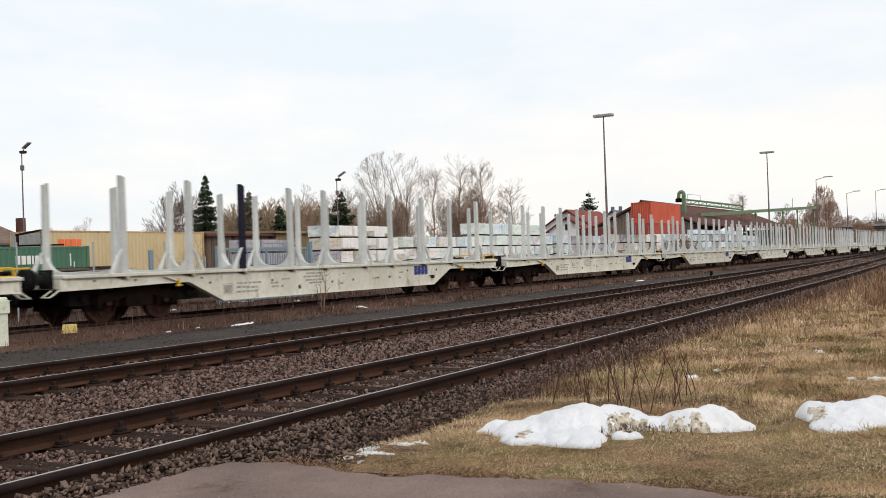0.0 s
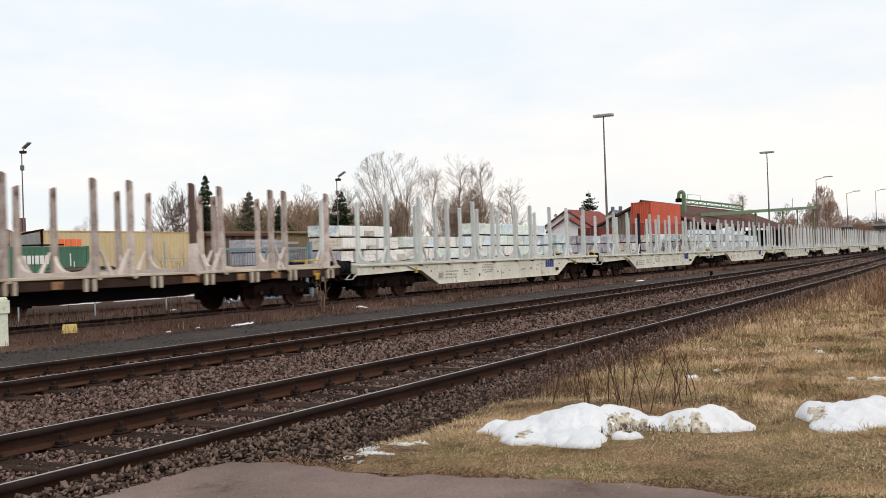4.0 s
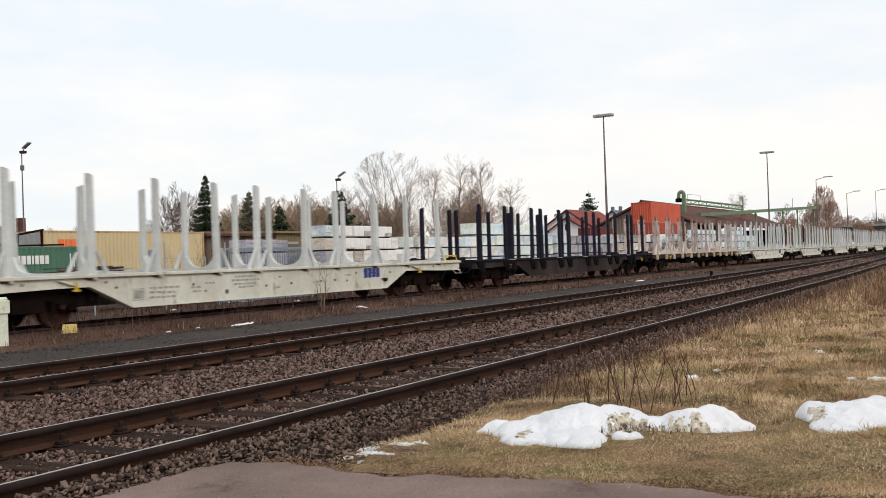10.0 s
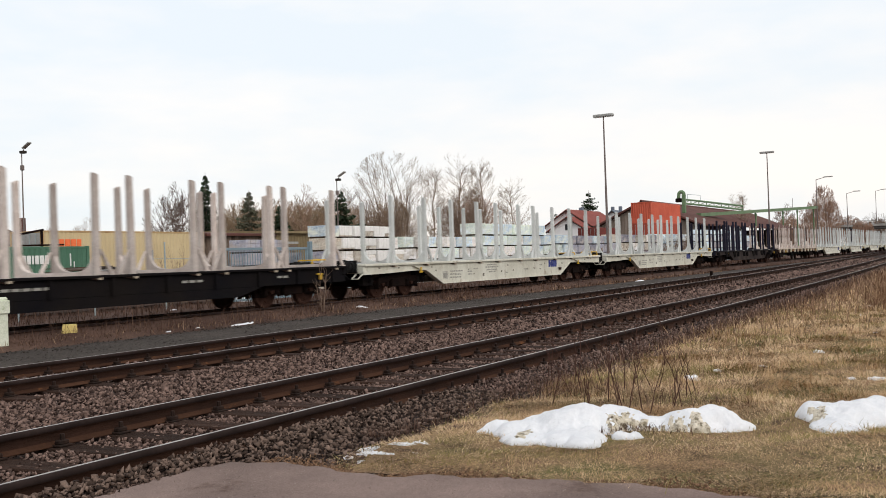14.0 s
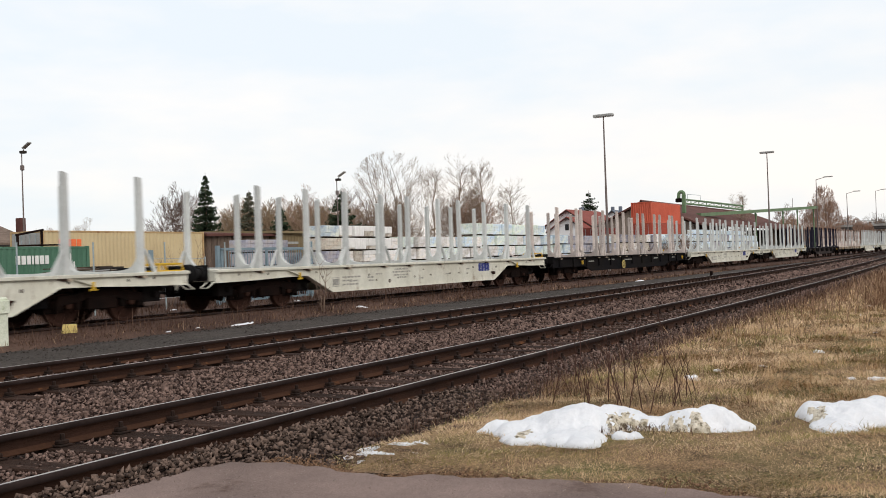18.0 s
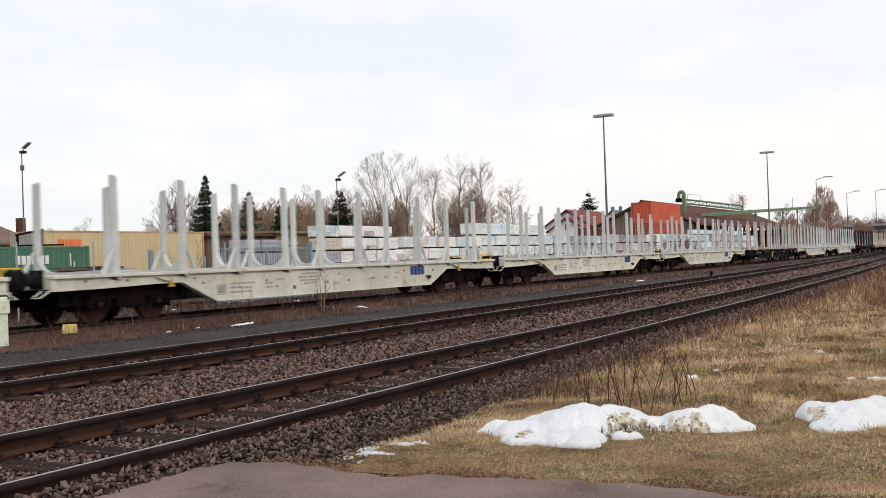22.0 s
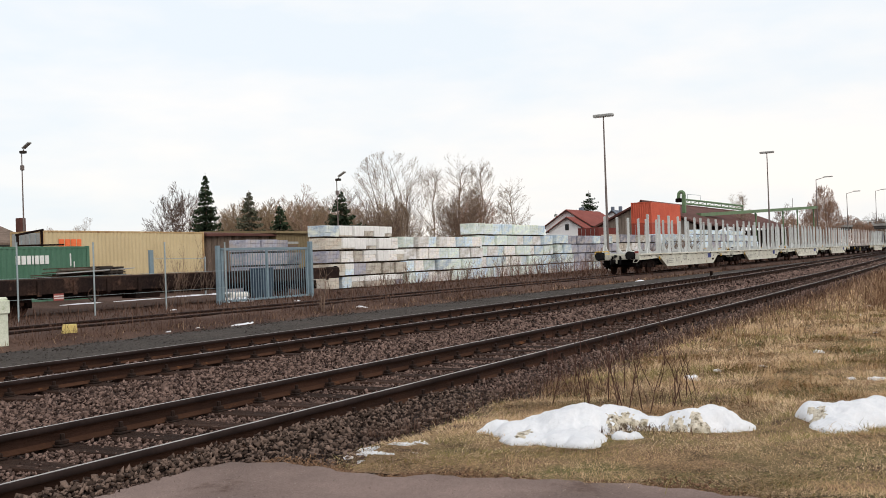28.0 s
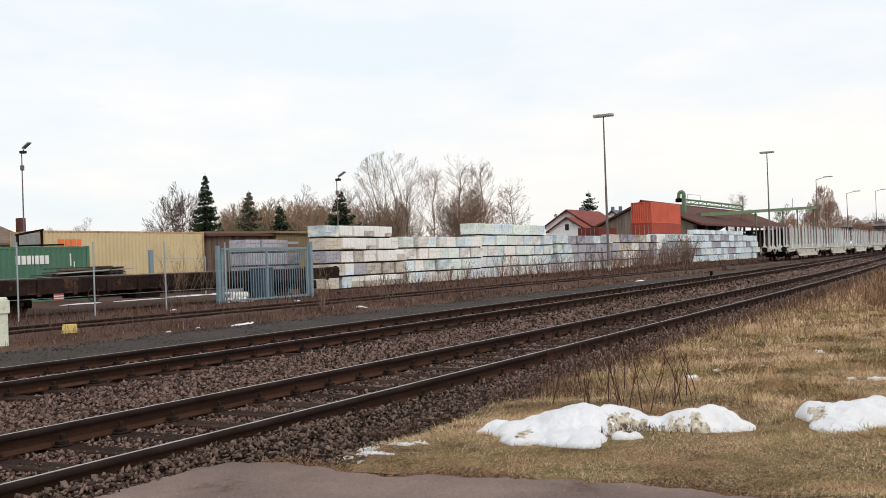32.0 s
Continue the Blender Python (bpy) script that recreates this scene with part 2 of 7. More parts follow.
M["rust_black"] = material("rust_black", (0.009, 0.0065, 0.006), (0.024, 0.013, 0.010), 0.9, spec=0.05, big=1.2, fine=12, bump=0.3, dirt=(0.075, 0.038, 0.026), dirt_at=0.62, grain=0.4)
M["red_dull"] = material("red_dull", (0.36, 0.07, 0.042), (0.27, 0.055, 0.036), 0.65, big=0.5, fine=10, bump=0.1, dirt=(0.14, 0.045, 0.03), dirt_at=0.6)
M["galv"] = material("galv", (0.30, 0.36, 0.38), (0.38, 0.43, 0.44), 0.5, 0.45, big=2, fine=25, bump=0.08)
M["gate_paint"] = material("gate_paint", (0.17, 0.235, 0.275), (0.215, 0.285, 0.325), 0.6, 0.1, big=2, fine=25, bump=0.08)
M["bin_blue"] = material("bin_blue", (0.055, 0.085, 0.12), (0.04, 0.06, 0.09), 0.7, big=2, fine=20, bump=0.1)
M["mast"] = material("mast", (0.20, 0.165, 0.155), (0.14, 0.115, 0.108), 0.7, 0.1, big=1, fine=15, bump=0.1)
M["lamp"] = material("lamp", (0.38, 0.38, 0.37), (0.30, 0.30, 0.29), 0.5, 0.2, big=3, fine=20, bump=0)
M["block_warm"] = material("block_warm", (0.90, 0.865, 0.82), (0.70, 0.65, 0.59), 0.6, big=3.5, fine=9, bump=0.2, dirt=(0.34, 0.30, 0.27), dirt_at=0.65, rand=0.32, grain=0.28, third=(0.80, 0.79, 0.80), stretch=(1, 1, 1.8), dirt_scale=4.0)
M["block_cool"] = material("block_cool", (0.76, 0.86, 0.92), (0.52, 0.65, 0.80), 0.6, big=3.5, fine=9, bump=0.2, dirt=(0.32, 0.30, 0.28), dirt_at=0.65, rand=0.36, grain=0.3, third=(0.74, 0.77, 0.70), stretch=(1, 1, 1.8), dirt_scale=4.0)
M["block_grey"] = material("block_grey", (0.42, 0.42, 0.48), (0.27, 0.27, 0.34), 0.6, big=3.5, fine=9, bump=0.2, dirt=(0.25, 0.22, 0.20), dirt_at=0.63, rand=0.42, grain=0.32, third=(0.44, 0.40, 0.39), stretch=(1, 1, 1.8), dirt_scale=4.0)
M["block_tan"] = material("block_tan", (0.58, 0.52, 0.44), (0.42, 0.36, 0.30), 0.6, big=3.5, fine=9, bump=0.2, dirt=(0.27, 0.24, 0.21), dirt_at=0.63, rand=0.42, grain=0.32, third=(0.60, 0.57, 0.51), stretch=(1, 1, 1.8), dirt_scale=4.0)
M["film"] = material("film", (0.86, 0.85, 0.83), (0.76, 0.75, 0.73), 0.45, big=5, fine=16, bump=0.4, dirt=(0.55, 0.52, 0.48), dirt_at=0.66, rand=0.14, grain=0.1, stretch=(1, 1, 0.6), spec=0.3)
M["block_lime"] = material("block_lime", (0.86, 0.88, 0.74), (0.62, 0.74, 0.72), 0.6, big=3.5, fine=9, bump=0.2, dirt=(0.34, 0.31, 0.27), dirt_at=0.63, rand=0.3, grain=0.28, third=(0.72, 0.78, 0.80), stretch=(1, 1, 1.8), dirt_scale=4.0)
# pallet: wood tone lowered to carry the shade in gaps between pack layers
M["pallet"] = material("pallet", (0.055, 0.040, 0.030), (0.09, 0.066, 0.048), 0.9, big=3, fine=20, bump=0.3)
M["plaster"] = material("plaster", (0.86, 0.86, 0.87), (0.80, 0.80, 0.81), 0.85, big=0.5, fine=10, bump=0.1, grain=0.04)
M["roof_red"] = material("roof_red", (0.26, 0.075, 0.06), (0.20, 0.058, 0.048), 0.8, big=0.8, fine=10, bump=0.4)
M["roof_brown"] = material("roof_brown", (0.125, 0.056, 0.047), (0.09, 0.042, 0.036), 0.85, big=0.4, fine=5, bump=0.4)
M["timber"] = material("timber", (0.20, 0.15, 0.12), (0.13, 0.095, 0.075), 0.9, big=0.8, fine=8, bump=0.3, stretch=(4, 4, 0.5), rand=0.4)
M["timber_grey"] = material("timber_grey", (0.27, 0.225, 0.19), (0.18, 0.145, 0.118), 0.9, big=0.8, fine=8, bump=0.3, stretch=(4, 4, 0.5), rand=0.25)
M["concrete_dark"] = material("concrete_dark", (0.13, 0.122, 0.118), (0.09, 0.084, 0.08), 0.9, big=0.5, fine=9, bump=0.2)
M["roof_slate"] = material("roof_slate", (0.16, 0.19, 0.24), (0.12, 0.14, 0.18), 0.7, big=1, fine=8)
M["steel_green"] = material("steel_green", (0.12, 0.19, 0.10), (0.16, 0.235, 0.135), 0.6, 0.1, big=0.8, fine=9, bump=0.1, dirt=(0.09, 0.11, 0.07), dirt_at=0.6)
M["concrete"] = material("concrete", (0.36, 0.35, 0.33), (0.28, 0.27, 0.255), 0.9, big=0.5, fine=9, bump=0.2)
M["shade"] = material("shade", (0.03, 0.026, 0.024), (0.045, 0.038, 0.033), 0.9, big=1, fine=8)
M["glass"] = material("glass", (0.03, 0.035, 0.04), (0.04, 0.045, 0.05), 0.08, big=1, fine=8, bump=0)
M["olive"] = material("olive", (0.235, 0.185, 0.105), (0.19, 0.145, 0.085), 0.8, big=0.6, fine=8)
M["lichen_white"] = material("lichen_white", (0.68, 0.70, 0.60), (0.56, 0.60, 0.48), 0.85, big=6, fine=30, bump=0.3, dirt=(0.33, 0.38, 0.22), dirt_at=0.57, dirt_scale=6)
M["pale_yellow"] = material("pale_yellow", (0.70, 0.56, 0.22), (0.62, 0.48, 0.18), 0.75, big=5, fine=30, bump=0.2, dirt=(0.4, 0.32, 0.15), dirt_at=0.64)


# ---- building blocks ----
class Geo:
    """A growing list of corners and faces, with a material slot for each face."""

    def __init__(self):
        self.v, self.f, self.s = [], [], []

    def add(self, verts, faces, slot=0):
        o = len(self.v)
        self.v += [tuple(p) for p in verts]
        self.f += [tuple(i + o for i in q) for q in faces]
        self.s += [slot] * len(faces)
        return self

    def box(self, x0, x1, y0, y1, z0, z1, slot=0, bevel=0.0):
        if not bevel:
            vs = [(x, y, z) for x in (x0, x1) for y in (y0, y1) for z in (z0, z1)]
            return self.add(vs, [(0, 1, 3, 2), (4, 6, 7, 5), (0, 4, 5, 1), (2, 3, 7, 6), (0, 2, 6, 4), (1, 5, 7, 3)], slot)
        c = bevel
        poly = [(x0 + c, y0), (x1 - c, y0), (x1, y0 + c), (x1, y1 - c), (x1 - c, y1), (x0 + c, y1), (x0, y1 - c), (x0, y0 + c)]
        small = [(min(max(x, x0 + c), x1 - c), min(max(y, y0 + c), y1 - c)) for x, y in poly]
        rings = [[(x, y, z0) for x, y in small], [(x, y, z0 + c) for x, y in poly], [(x, y, z1 - c) for x, y in poly], [(x, y, z1) for x, y in small]]
        vs = [p for r in rings for p in r]
        fs = [tuple(range(7, -1, -1)), tuple(range(24, 32))]
        fs += [(8 * k + i, 8 * k + (i + 1) % 8, 8 * k + 8 + (i + 1) % 8, 8 * k + 8 + i) for k in range(3) for i in range(8)]
        return self.add(vs, fs, slot)

    def prism(self, poly, axis, lo, hi, slot=0):
        """poly: a ring in the other two axes, in order; axis: 0, 1 or 2."""
        def place(a, b, c):
            return {0: (c, a, b), 1: (a, c, b), 2: (a, b, c)}[axis]
        k = len(poly)
        vs = [place(a, b, lo) for a, b in poly] + [place(a, b, hi) for a, b in poly]
        fs = [tuple(range(k - 1, -1, -1)), tuple(range(k, 2 * k))] + [(i, (i + 1) % k, k + (i + 1) % k, k + i) for i in range(k)]
        return self.add(vs, fs, slot)

    def tube(self, p, q, r0, r1=None, n=6, slot=0, caps=True):
        r1 = r0 if r1 is None else r1
        p, q = Vector(p), Vector(q)
        d = (q - p).normalized()
        side = d.cross(Vector((0, 0, 1)) if abs(d.z) < 0.9 else Vector((1, 0, 0))).normalized()
        up = side.cross(d)
        ring = [(math.cos(6.2832 * i / n), math.sin(6.2832 * i / n)) for i in range(n)]
        vs = [p + (side * a + up * b) * r0 for a, b in ring] + [q + (side * a + up * b) * r1 for a, b in ring]
        fs = [(i, (i + 1) % n, n + (i + 1) % n, n + i) for i in range(n)]
        if caps:
            fs += [tuple(range(n - 1, -1, -1)), tuple(range(n, 2 * n))]
        return self.add(vs, fs, slot)

    def pipe(self, pts, r, n=8, slot=0):
        """One bent tube through a row of points."""
        pts = [Vector(p) for p in pts]
        vs = []
        for i, p in enumerate(pts):
            d = (pts[min(i + 1, len(pts) - 1)] - pts[max(i - 1, 0)]).normalized()
            side = d.cross(Vector((1, 0.2, 0.1))).normalized()
            up = side.cross(d)
            vs += [p + (side * math.cos(6.2832 * j / n) + up * math.sin(6.2832 * j / n)) * r for j in range(n)]
        k = len(pts)
        fs = [(i * n + j, i * n + (j + 1) % n, (i + 1) * n + (j + 1) % n, (i + 1) * n + j) for i in range(k - 1) for j in range(n)]
        return self.add(vs, fs + [tuple(range(n - 1, -1, -1)), tuple(range((k - 1) * n, k * n))], slot)

    def blade(self, p, q, r0, r1, turn, slot=0):
        """A single thin sliver for the finest twigs."""
        p, q = Vector(p), Vector(q)
        d = (q - p).normalized()
        w = d.cross(Vector((math.cos(turn), math.sin(turn), 0.35))).normalized()
        return self.add([p - w * r0, p + w * r0, q + w * r1, q - w * r1], [(0, 1, 2, 3)], slot)

    def strip(self, line, width, slot=0):
        vs = [p for x, y, z in line for p in ((x - width / 2, y, z), (x + width / 2, y, z))]
        return self.add(vs, [(2 * i, 2 * i + 1, 2 * i + 3, 2 * i + 2) for i in range(len(line) - 1)], slot)

    def mesh(self, name, mats, smooth=False):
        me = bpy.data.meshes.new(name)
        me.from_pydata(self.v, [], self.f)
        for m in (mats if isinstance(mats, (list, tuple)) else [mats]):
            me.materials.append(M[m])
        if any(self.s):
            me.polygons.foreach_set("material_index", self.s)
        if smooth:
            me.polygons.foreach_set("use_smooth", [True] * len(me.polygons))
        bm = bmesh.new()
        bm.from_mesh(me)
        bmesh.ops.recalc_face_normals(bm, faces=bm.faces)
        bm.to_mesh(me)
        bm.free()
        return me


def part(name, g, mats, parent=None, label="", at=None, smooth=False):
    ob = new(name, g if isinstance(g, bpy.types.Mesh) else g.mesh(name, mats, smooth))
    ob.parent = parent
    if at:
        ob.location = at
    return tagged(ob, label)


def thing(name, label, category, at=(0, 0, 0), turn=0.0, group="", kind=""):
    ob = new(name)
    ob.empty_display_size = 0.2
    ob.matrix_basis = pose(*at, 0, 0, turn)
    return tagged(ob, label, category, group, kind)


def solid(name, g, mats, label, category, at=(0, 0, 0), turn=0.0, group="", kind="", smooth=False):
    ob = part(name, g, mats, None, "", None, smooth)
    ob.matrix_basis = pose(*at, 0, 0, turn)
    return tagged(ob, label, category, group, kind)


def quads(name, verts, faces, mat):
    """A mesh from arrays; faces all have the same number of corners."""
    me = bpy.data.meshes.new(name)
    verts, faces = np.asarray(verts, np.float32), np.asarray(faces, np.int32)
    k = faces.shape[1]
    me.vertices.add(len(verts))
    me.vertices.foreach_set("co", verts.ravel())
    me.loops.add(faces.size)
    me.loops.foreach_set("vertex_index", faces.ravel())
    me.polygons.add(len(faces))
    me.polygons.foreach_set("loop_start", np.arange(0, faces.size, k, dtype=np.int32))
    me.materials.append(M[mat])
    me.update(calc_edges=True)
    me.validate()
    return me


rng = np.random.default_rng(7)


def bend(x):
    """How far the two main tracks have swung from a straight line at x."""
    x = np.minimum(np.maximum(np.asarray(x, float), 0.0), 260.0)
    near = 0.00026 * np.minimum(x, 90.0) ** 2
    far = np.maximum(x - 90.0, 0.0)
    return near + 0.0468 * far - 0.000138 * far ** 2


# ---- ground ----
def lumps(x, y, s, h):
    return h * (np.sin(x * s * 1.7 + 1.3 * np.sin(y * s)) * np.sin(y * s * 1.3 + 0.7 * np.sin(x * s * 0.8)) + 0.5 * np.sin(x * s * 3.1 + y * s * 2.3))


def ground_height(x, y):
    """Height of the soil."""
    x, y = np.asarray(x, float), np.asarray(y, float)
    v = y - bend(x)
    z = np.interp(v, [-400, -30, 3.75, 4.3, 12.2, 12.8, 16.0, 17.0, 20.6, 24.0, 30.0, 400], [-0.2, -0.13, -0.13, -0.22, -0.40, -0.34, -0.27, -0.09, -0.10, -0.17, -0.25, -0.4])
    z = z + np.where(x < 44, 0.22, 0.0) * np.clip(1 - np.abs(y - 32.2) / 2.2, 0, 1) + np.where(x < 34, 0.5, 0.0) * np.clip(1 - np.abs(y - 34.1) / 0.85, 0, 1)
    rough = np.where((v < 4.0), 0.018, np.where((v > 16) & (v < 30), 0.03, 0.0))
    z = z + lumps(x, y, 2.1, 1.0) * rough
    return np.where((x < 5.3) & (y < 4.5), np.minimum(z, -0.16), z)


def make_ground():
    xs = np.unique(np.concatenate([np.linspace(-3000, -60, 14), np.linspace(-60, 0, 24), np.arange(0, 60, 0.4), np.linspace(60, 160, 80), np.linspace(160, 400, 60), np.geomspace(400, 4500, 14)]))
    ys = np.unique(np.concatenate([-np.geomspace(60, 4000, 12), np.arange(-60, -6, 3.0), np.arange(-6, 27, 0.4), np.arange(27, 80, 2.5), np.geomspace(80, 4500, 16)]))
    gx, gy = np.meshgrid(xs, ys, indexing="ij")
    under = np.where((gx > 5.4) & (gx < 88) & (gy - bend(gx) < 3.3) & (gy > -28), 0.03, 0.0)
    verts = np.stack([gx, gy, ground_height(gx, gy) - under], -1).reshape(-1, 3)
    a = (np.arange(len(xs) - 1)[:, None] * len(ys) + np.arange(len(ys) - 1)[None]).ravel()
    ob = new("ground", quads("ground", verts, np.stack([a, a + len(ys), a + len(ys) + 1, a + 1], 1), "earth"))
    tagged(ob, "brown winter soil of a railway yard", "ground", kind="structure")


def ribbon(name, label, mat, section, x_list, follow=True, waviness=0.0):
    """A long bed along the tracks: section is a list of (y, z)."""
    xs = np.asarray(x_list, float)
    off = bend(xs) if follow else np.zeros_like(xs)
    sy, sz = np.array([s[0] for s in section]), np.array([s[1] for s in section])
    wob = lumps(xs[:, None], sy[None] * 3.0, 1.3, waviness) if waviness else 0.0
    verts = np.stack([np.repeat(xs[:, None], len(sy), 1), sy[None] + off[:, None] + wob, np.repeat(sz[None], len(xs), 0) + wob * 0.15], -1).reshape(-1, 3)
    k = len(sy)
    a = (np.arange(len(xs) - 1)[:, None] * k + np.arange(k - 1)[None]).ravel()
    ob = new(name, quads(name, verts, np.stack([a, a + k, a + k + 1, a + 1], 1), mat))
    return tagged(ob, label, name.split("_")[0], kind="structure")


make_ground()
LONG = np.concatenate([np.arange(-40, 60, 0.5), np.arange(60, 420, 4.0)])
ribbon("ballast_bed", "brown crushed-stone ballast bed under two tracks, darkened as shade between the stones", "ballast", [(3.62, -0.42), (3.85, -0.175), (4.2, -0.16), (4.5, -0.14), (4.84, -0.15), (5.08, -0.2), (5.7, -0.205), (7.0, -0.2), (7.9, -0.215), (9.0, -0.2), (11.7, -0.205), (12.15, -0.26), (12.5, -0.44)], LONG, True, 0.05)
ribbon("gravel_path", "dark grey fine gravel service path beside the track", "path", [(12.0, -0.45), (12.25, -0.27), (13.5, -0.235), (15.0, -0.235), (16.05, -0.255), (16.35, -0.42)], LONG[LONG < 150], False, 0.06)
ribbon("siding_bed", "brown overgrown ballast bed of the goods track", "earth", [(16.3, -0.42), (16.75, -0.09), (17.6, -0.055), (18.6, -0.075), (20.3, -0.07), (20.9, -0.42)], LONG, False, 0.05)


def asphalt_patch():
    """Paved corner in front, thick at its worn edge."""
    edge = [(-30, 4.5), (0, 4.48), (3.6, 4.5), (4.6, 4.54), (4.95, 4.53), (5.17, 4.44), (5.27, 4.18), (5.26, 3.82), (5.19, 3.6), (5.16, 3.37), (5.15, 3.17), (5.27, 3.01), (5.31, 2.69), (5.38, 2.37), (5.41, 2.04), (5.44, 1.73), (5.40, 1.4), (5.33, 1.1), (5.24, 0.6), (5.18, -1.0), (5.1, -6.0), (5.0, -30)]
    fine = []
    for (x0, y0), (x1, y1) in zip(edge, edge[1:]):
        k = max(1, min(14, int(math.hypot(x1 - x0, y1 - y0) / 0.06)))
        for i in range(k):
            x, y = x0 + (x1 - x0) * i / k, y0 + (y1 - y0) * i / k
            j = 0.022 if 0 < x and y > -2 else 0.0
            fine.append((x + j * math.sin(17 * y + 5 * x) + j * 0.7 * math.sin(41 * y + 3), y + j * math.sin(23 * x + 2) + j * 0.6 * math.sin(47 * x)))
    ring = fine + [edge[-1], (-30, -30)]
    g = Geo().prism(ring, 2, -0.25, -0.10)
    solid("road", g, "asphalt", "worn grey-brown asphalt paving", "road", kind="structure")


asphalt_patch()


# ---- tracks ----
HEAD = [(-0.034, -0.014), (-0.029, -0.002), (-0.010, 0.0), (0.020, 0.0), (0.034, -0.014), (0.033, -0.042), (0.009, -0.052), (0.009, -0.122), (0.068, -0.145), (0.068, -0.157), (-0.068, -0.157), (-0.068, -0.145), (-0.009, -0.122), (-0.009, -0.052), (-0.033, -0.042)]


def make_rail(track, y, head_mat, follow, x_lo, x_hi):
    xs = np.concatenate([np.arange(x_lo, 60, 2.0), np.arange(60, x_hi + 1, 6.0)])
    off = bend(xs) if follow else -0.0045 * (xs - 20)
    k = len(HEAD)
    hy, hz = np.array([h[0] for h in HEAD]), np.array([h[1] for h in HEAD])
    verts = np.stack([np.repeat(xs[:, None], k, 1), y + off[:, None] + hy[None], np.repeat(hz[None], len(xs), 0)], -1).reshape(-1, 3)
    i = np.arange(len(xs) - 1)[:, None] * k
    j = np.arange(k)[None]
    faces = np.stack([i + j, i + (j + 1) % k, i + k + (j + 1) % k, i + k + j], -1).reshape(-1, 4)
    me = quads("rail", verts, faces, "rail_side")
    me.materials.append(M[head_mat])
    me.materials.append(M["rail_foot"])
    me.materials.append(M["rail_worn"])
    me.polygons.foreach_set("material_index", np.tile([3, 3, 1, 3, 3, 0, 0, 2, 2, 0, 2, 2, 0, 0, 3], len(xs) - 1).astype(np.int32))
    return part("rail", me, None, track)


def make_track(name, label, y0, head_mat, follow, x_lo, x_hi, first, near_hi, gap=0.6, rails=True, top=-0.157):
    track = thing(name, label, "track", kind="structure")
    for y in (y0, y0 + 1.5):
        make_rail(track, y, head_mat, follow, x_lo, x_hi)
    wood = Geo().box(-0.13, 0.13, -1.3, 1.3, -0.15, 0, bevel=0.012).mesh("sleeper", "sleeper")
    g = Geo().box(-0.07, 0.07, -0.145, 0.145, 0.0, 0.016, bevel=0.004)
    for s in (-1, 1):
        g.box(-0.05, 0.05, s * 0.09 - 0.03, s * 0.09 + 0.03, 0.014, 0.05, bevel=0.008).tube((0, s * 0.095, 0.04), (0, s * 0.095, 0.095), 0.019, n=6)
    iron = g.mesh("rail_clamp", "clamp")
    far = Geo()
    for i in range(int((x_hi - first) / gap) + 8):
        x = first + (i - 8) * gap
        if x < x_lo + 0.5 or x > 230:
            continue
        off = float(bend(x)) if follow else -0.0045 * (x - 20)
        if -0.5 < x < near_hi:
            tilt = rng.normal(0, 0.5)
            ob = part("sleeper", wood, None, track)
            ob.matrix_basis = pose(x + rng.normal(0, 0.008), y0 + 0.75 + off + rng.normal(0, 0.03), top + rng.normal(0, 0.003), 0, 0, tilt)
            for y in (y0, y0 + 1.5):
                ob = part("rail_clamp", iron, None, track)
                ob.matrix_basis = pose(x, y + off, top, 0, 0, tilt)
        else:
            far.box(x - 0.13, x + 0.13, y0 - 0.55 + off, y0 + 2.05 + off, top - 0.1, top)
            for y in (y0, y0 + 1.5):
                far.box(x - 0.05, x + 0.05, y + off - 0.13, y + off + 0.13, top, top + 0.05, 1)
    tagged(part("far_sleepers", far, ["sleeper", "clamp"], track), kind="stuff")
    return track


make_track("track_1", "main-line track with worn steel rails on dark wooden sleepers", 4.95, "rail_head", True, -12, 400, 6.075, 62)
make_track("track_2", "second main-line track with worn steel rails on dark sleepers", 9.6, "rail_head", True, -12, 400, 6.3, 62)
make_track("track_3", "rusty overgrown goods track that the train runs on", 17.89, "rail_dull", False, -20, 420, 6.2, 40, 0.65)


# ---- the train ----
WAGON_Y, WAGON_TURN = 18.64, -0.258


def side_profile(end, low, high, belly_top, belly_low):
    """Outline of a fish-bellied side sill."""
    return [(-end, high), (-end, 0.80), (-9.2, 0.815), (-7.6, 0.86), (-belly_top, 0.865), (-belly_low, low), (belly_low, low), (belly_top, 0.865), (7.6, 0.86), (9.2, 0.815), (end, 0.80), (end, high)]


def split_profile(poly):
    """The sill's outline as upright slices."""
    low = sorted(set(poly[1:-1]))
    return [(low[i], low[i + 1]) for i in range(len(low) - 1)]


def make_buffer(parent, x, y, s):
    g = Geo().tube((x, y, 1.04), (x + s * 0.16, y, 1.04), 0.17, 0.16, 14).tube((x + s * 0.14, y, 1.04), (x + s * 0.42, y, 1.04), 0.115, 0.11, 14)
    g.box(min(x, x + s * 0.05), max(x, x + s * 0.05), y - 0.2, y + 0.2, 0.84, 1.24)
    g.tube((x + s * 0.41, y, 1.04), (x + s * 0.45, y, 1.04), 0.22, 0.235, 18).tube((x + s * 0.45, y, 1.04), (x + s * 0.48, y, 1.04), 0.235, 0.19, 18)
    part("buffer", g, "buffer", parent, "round black steel buffer")


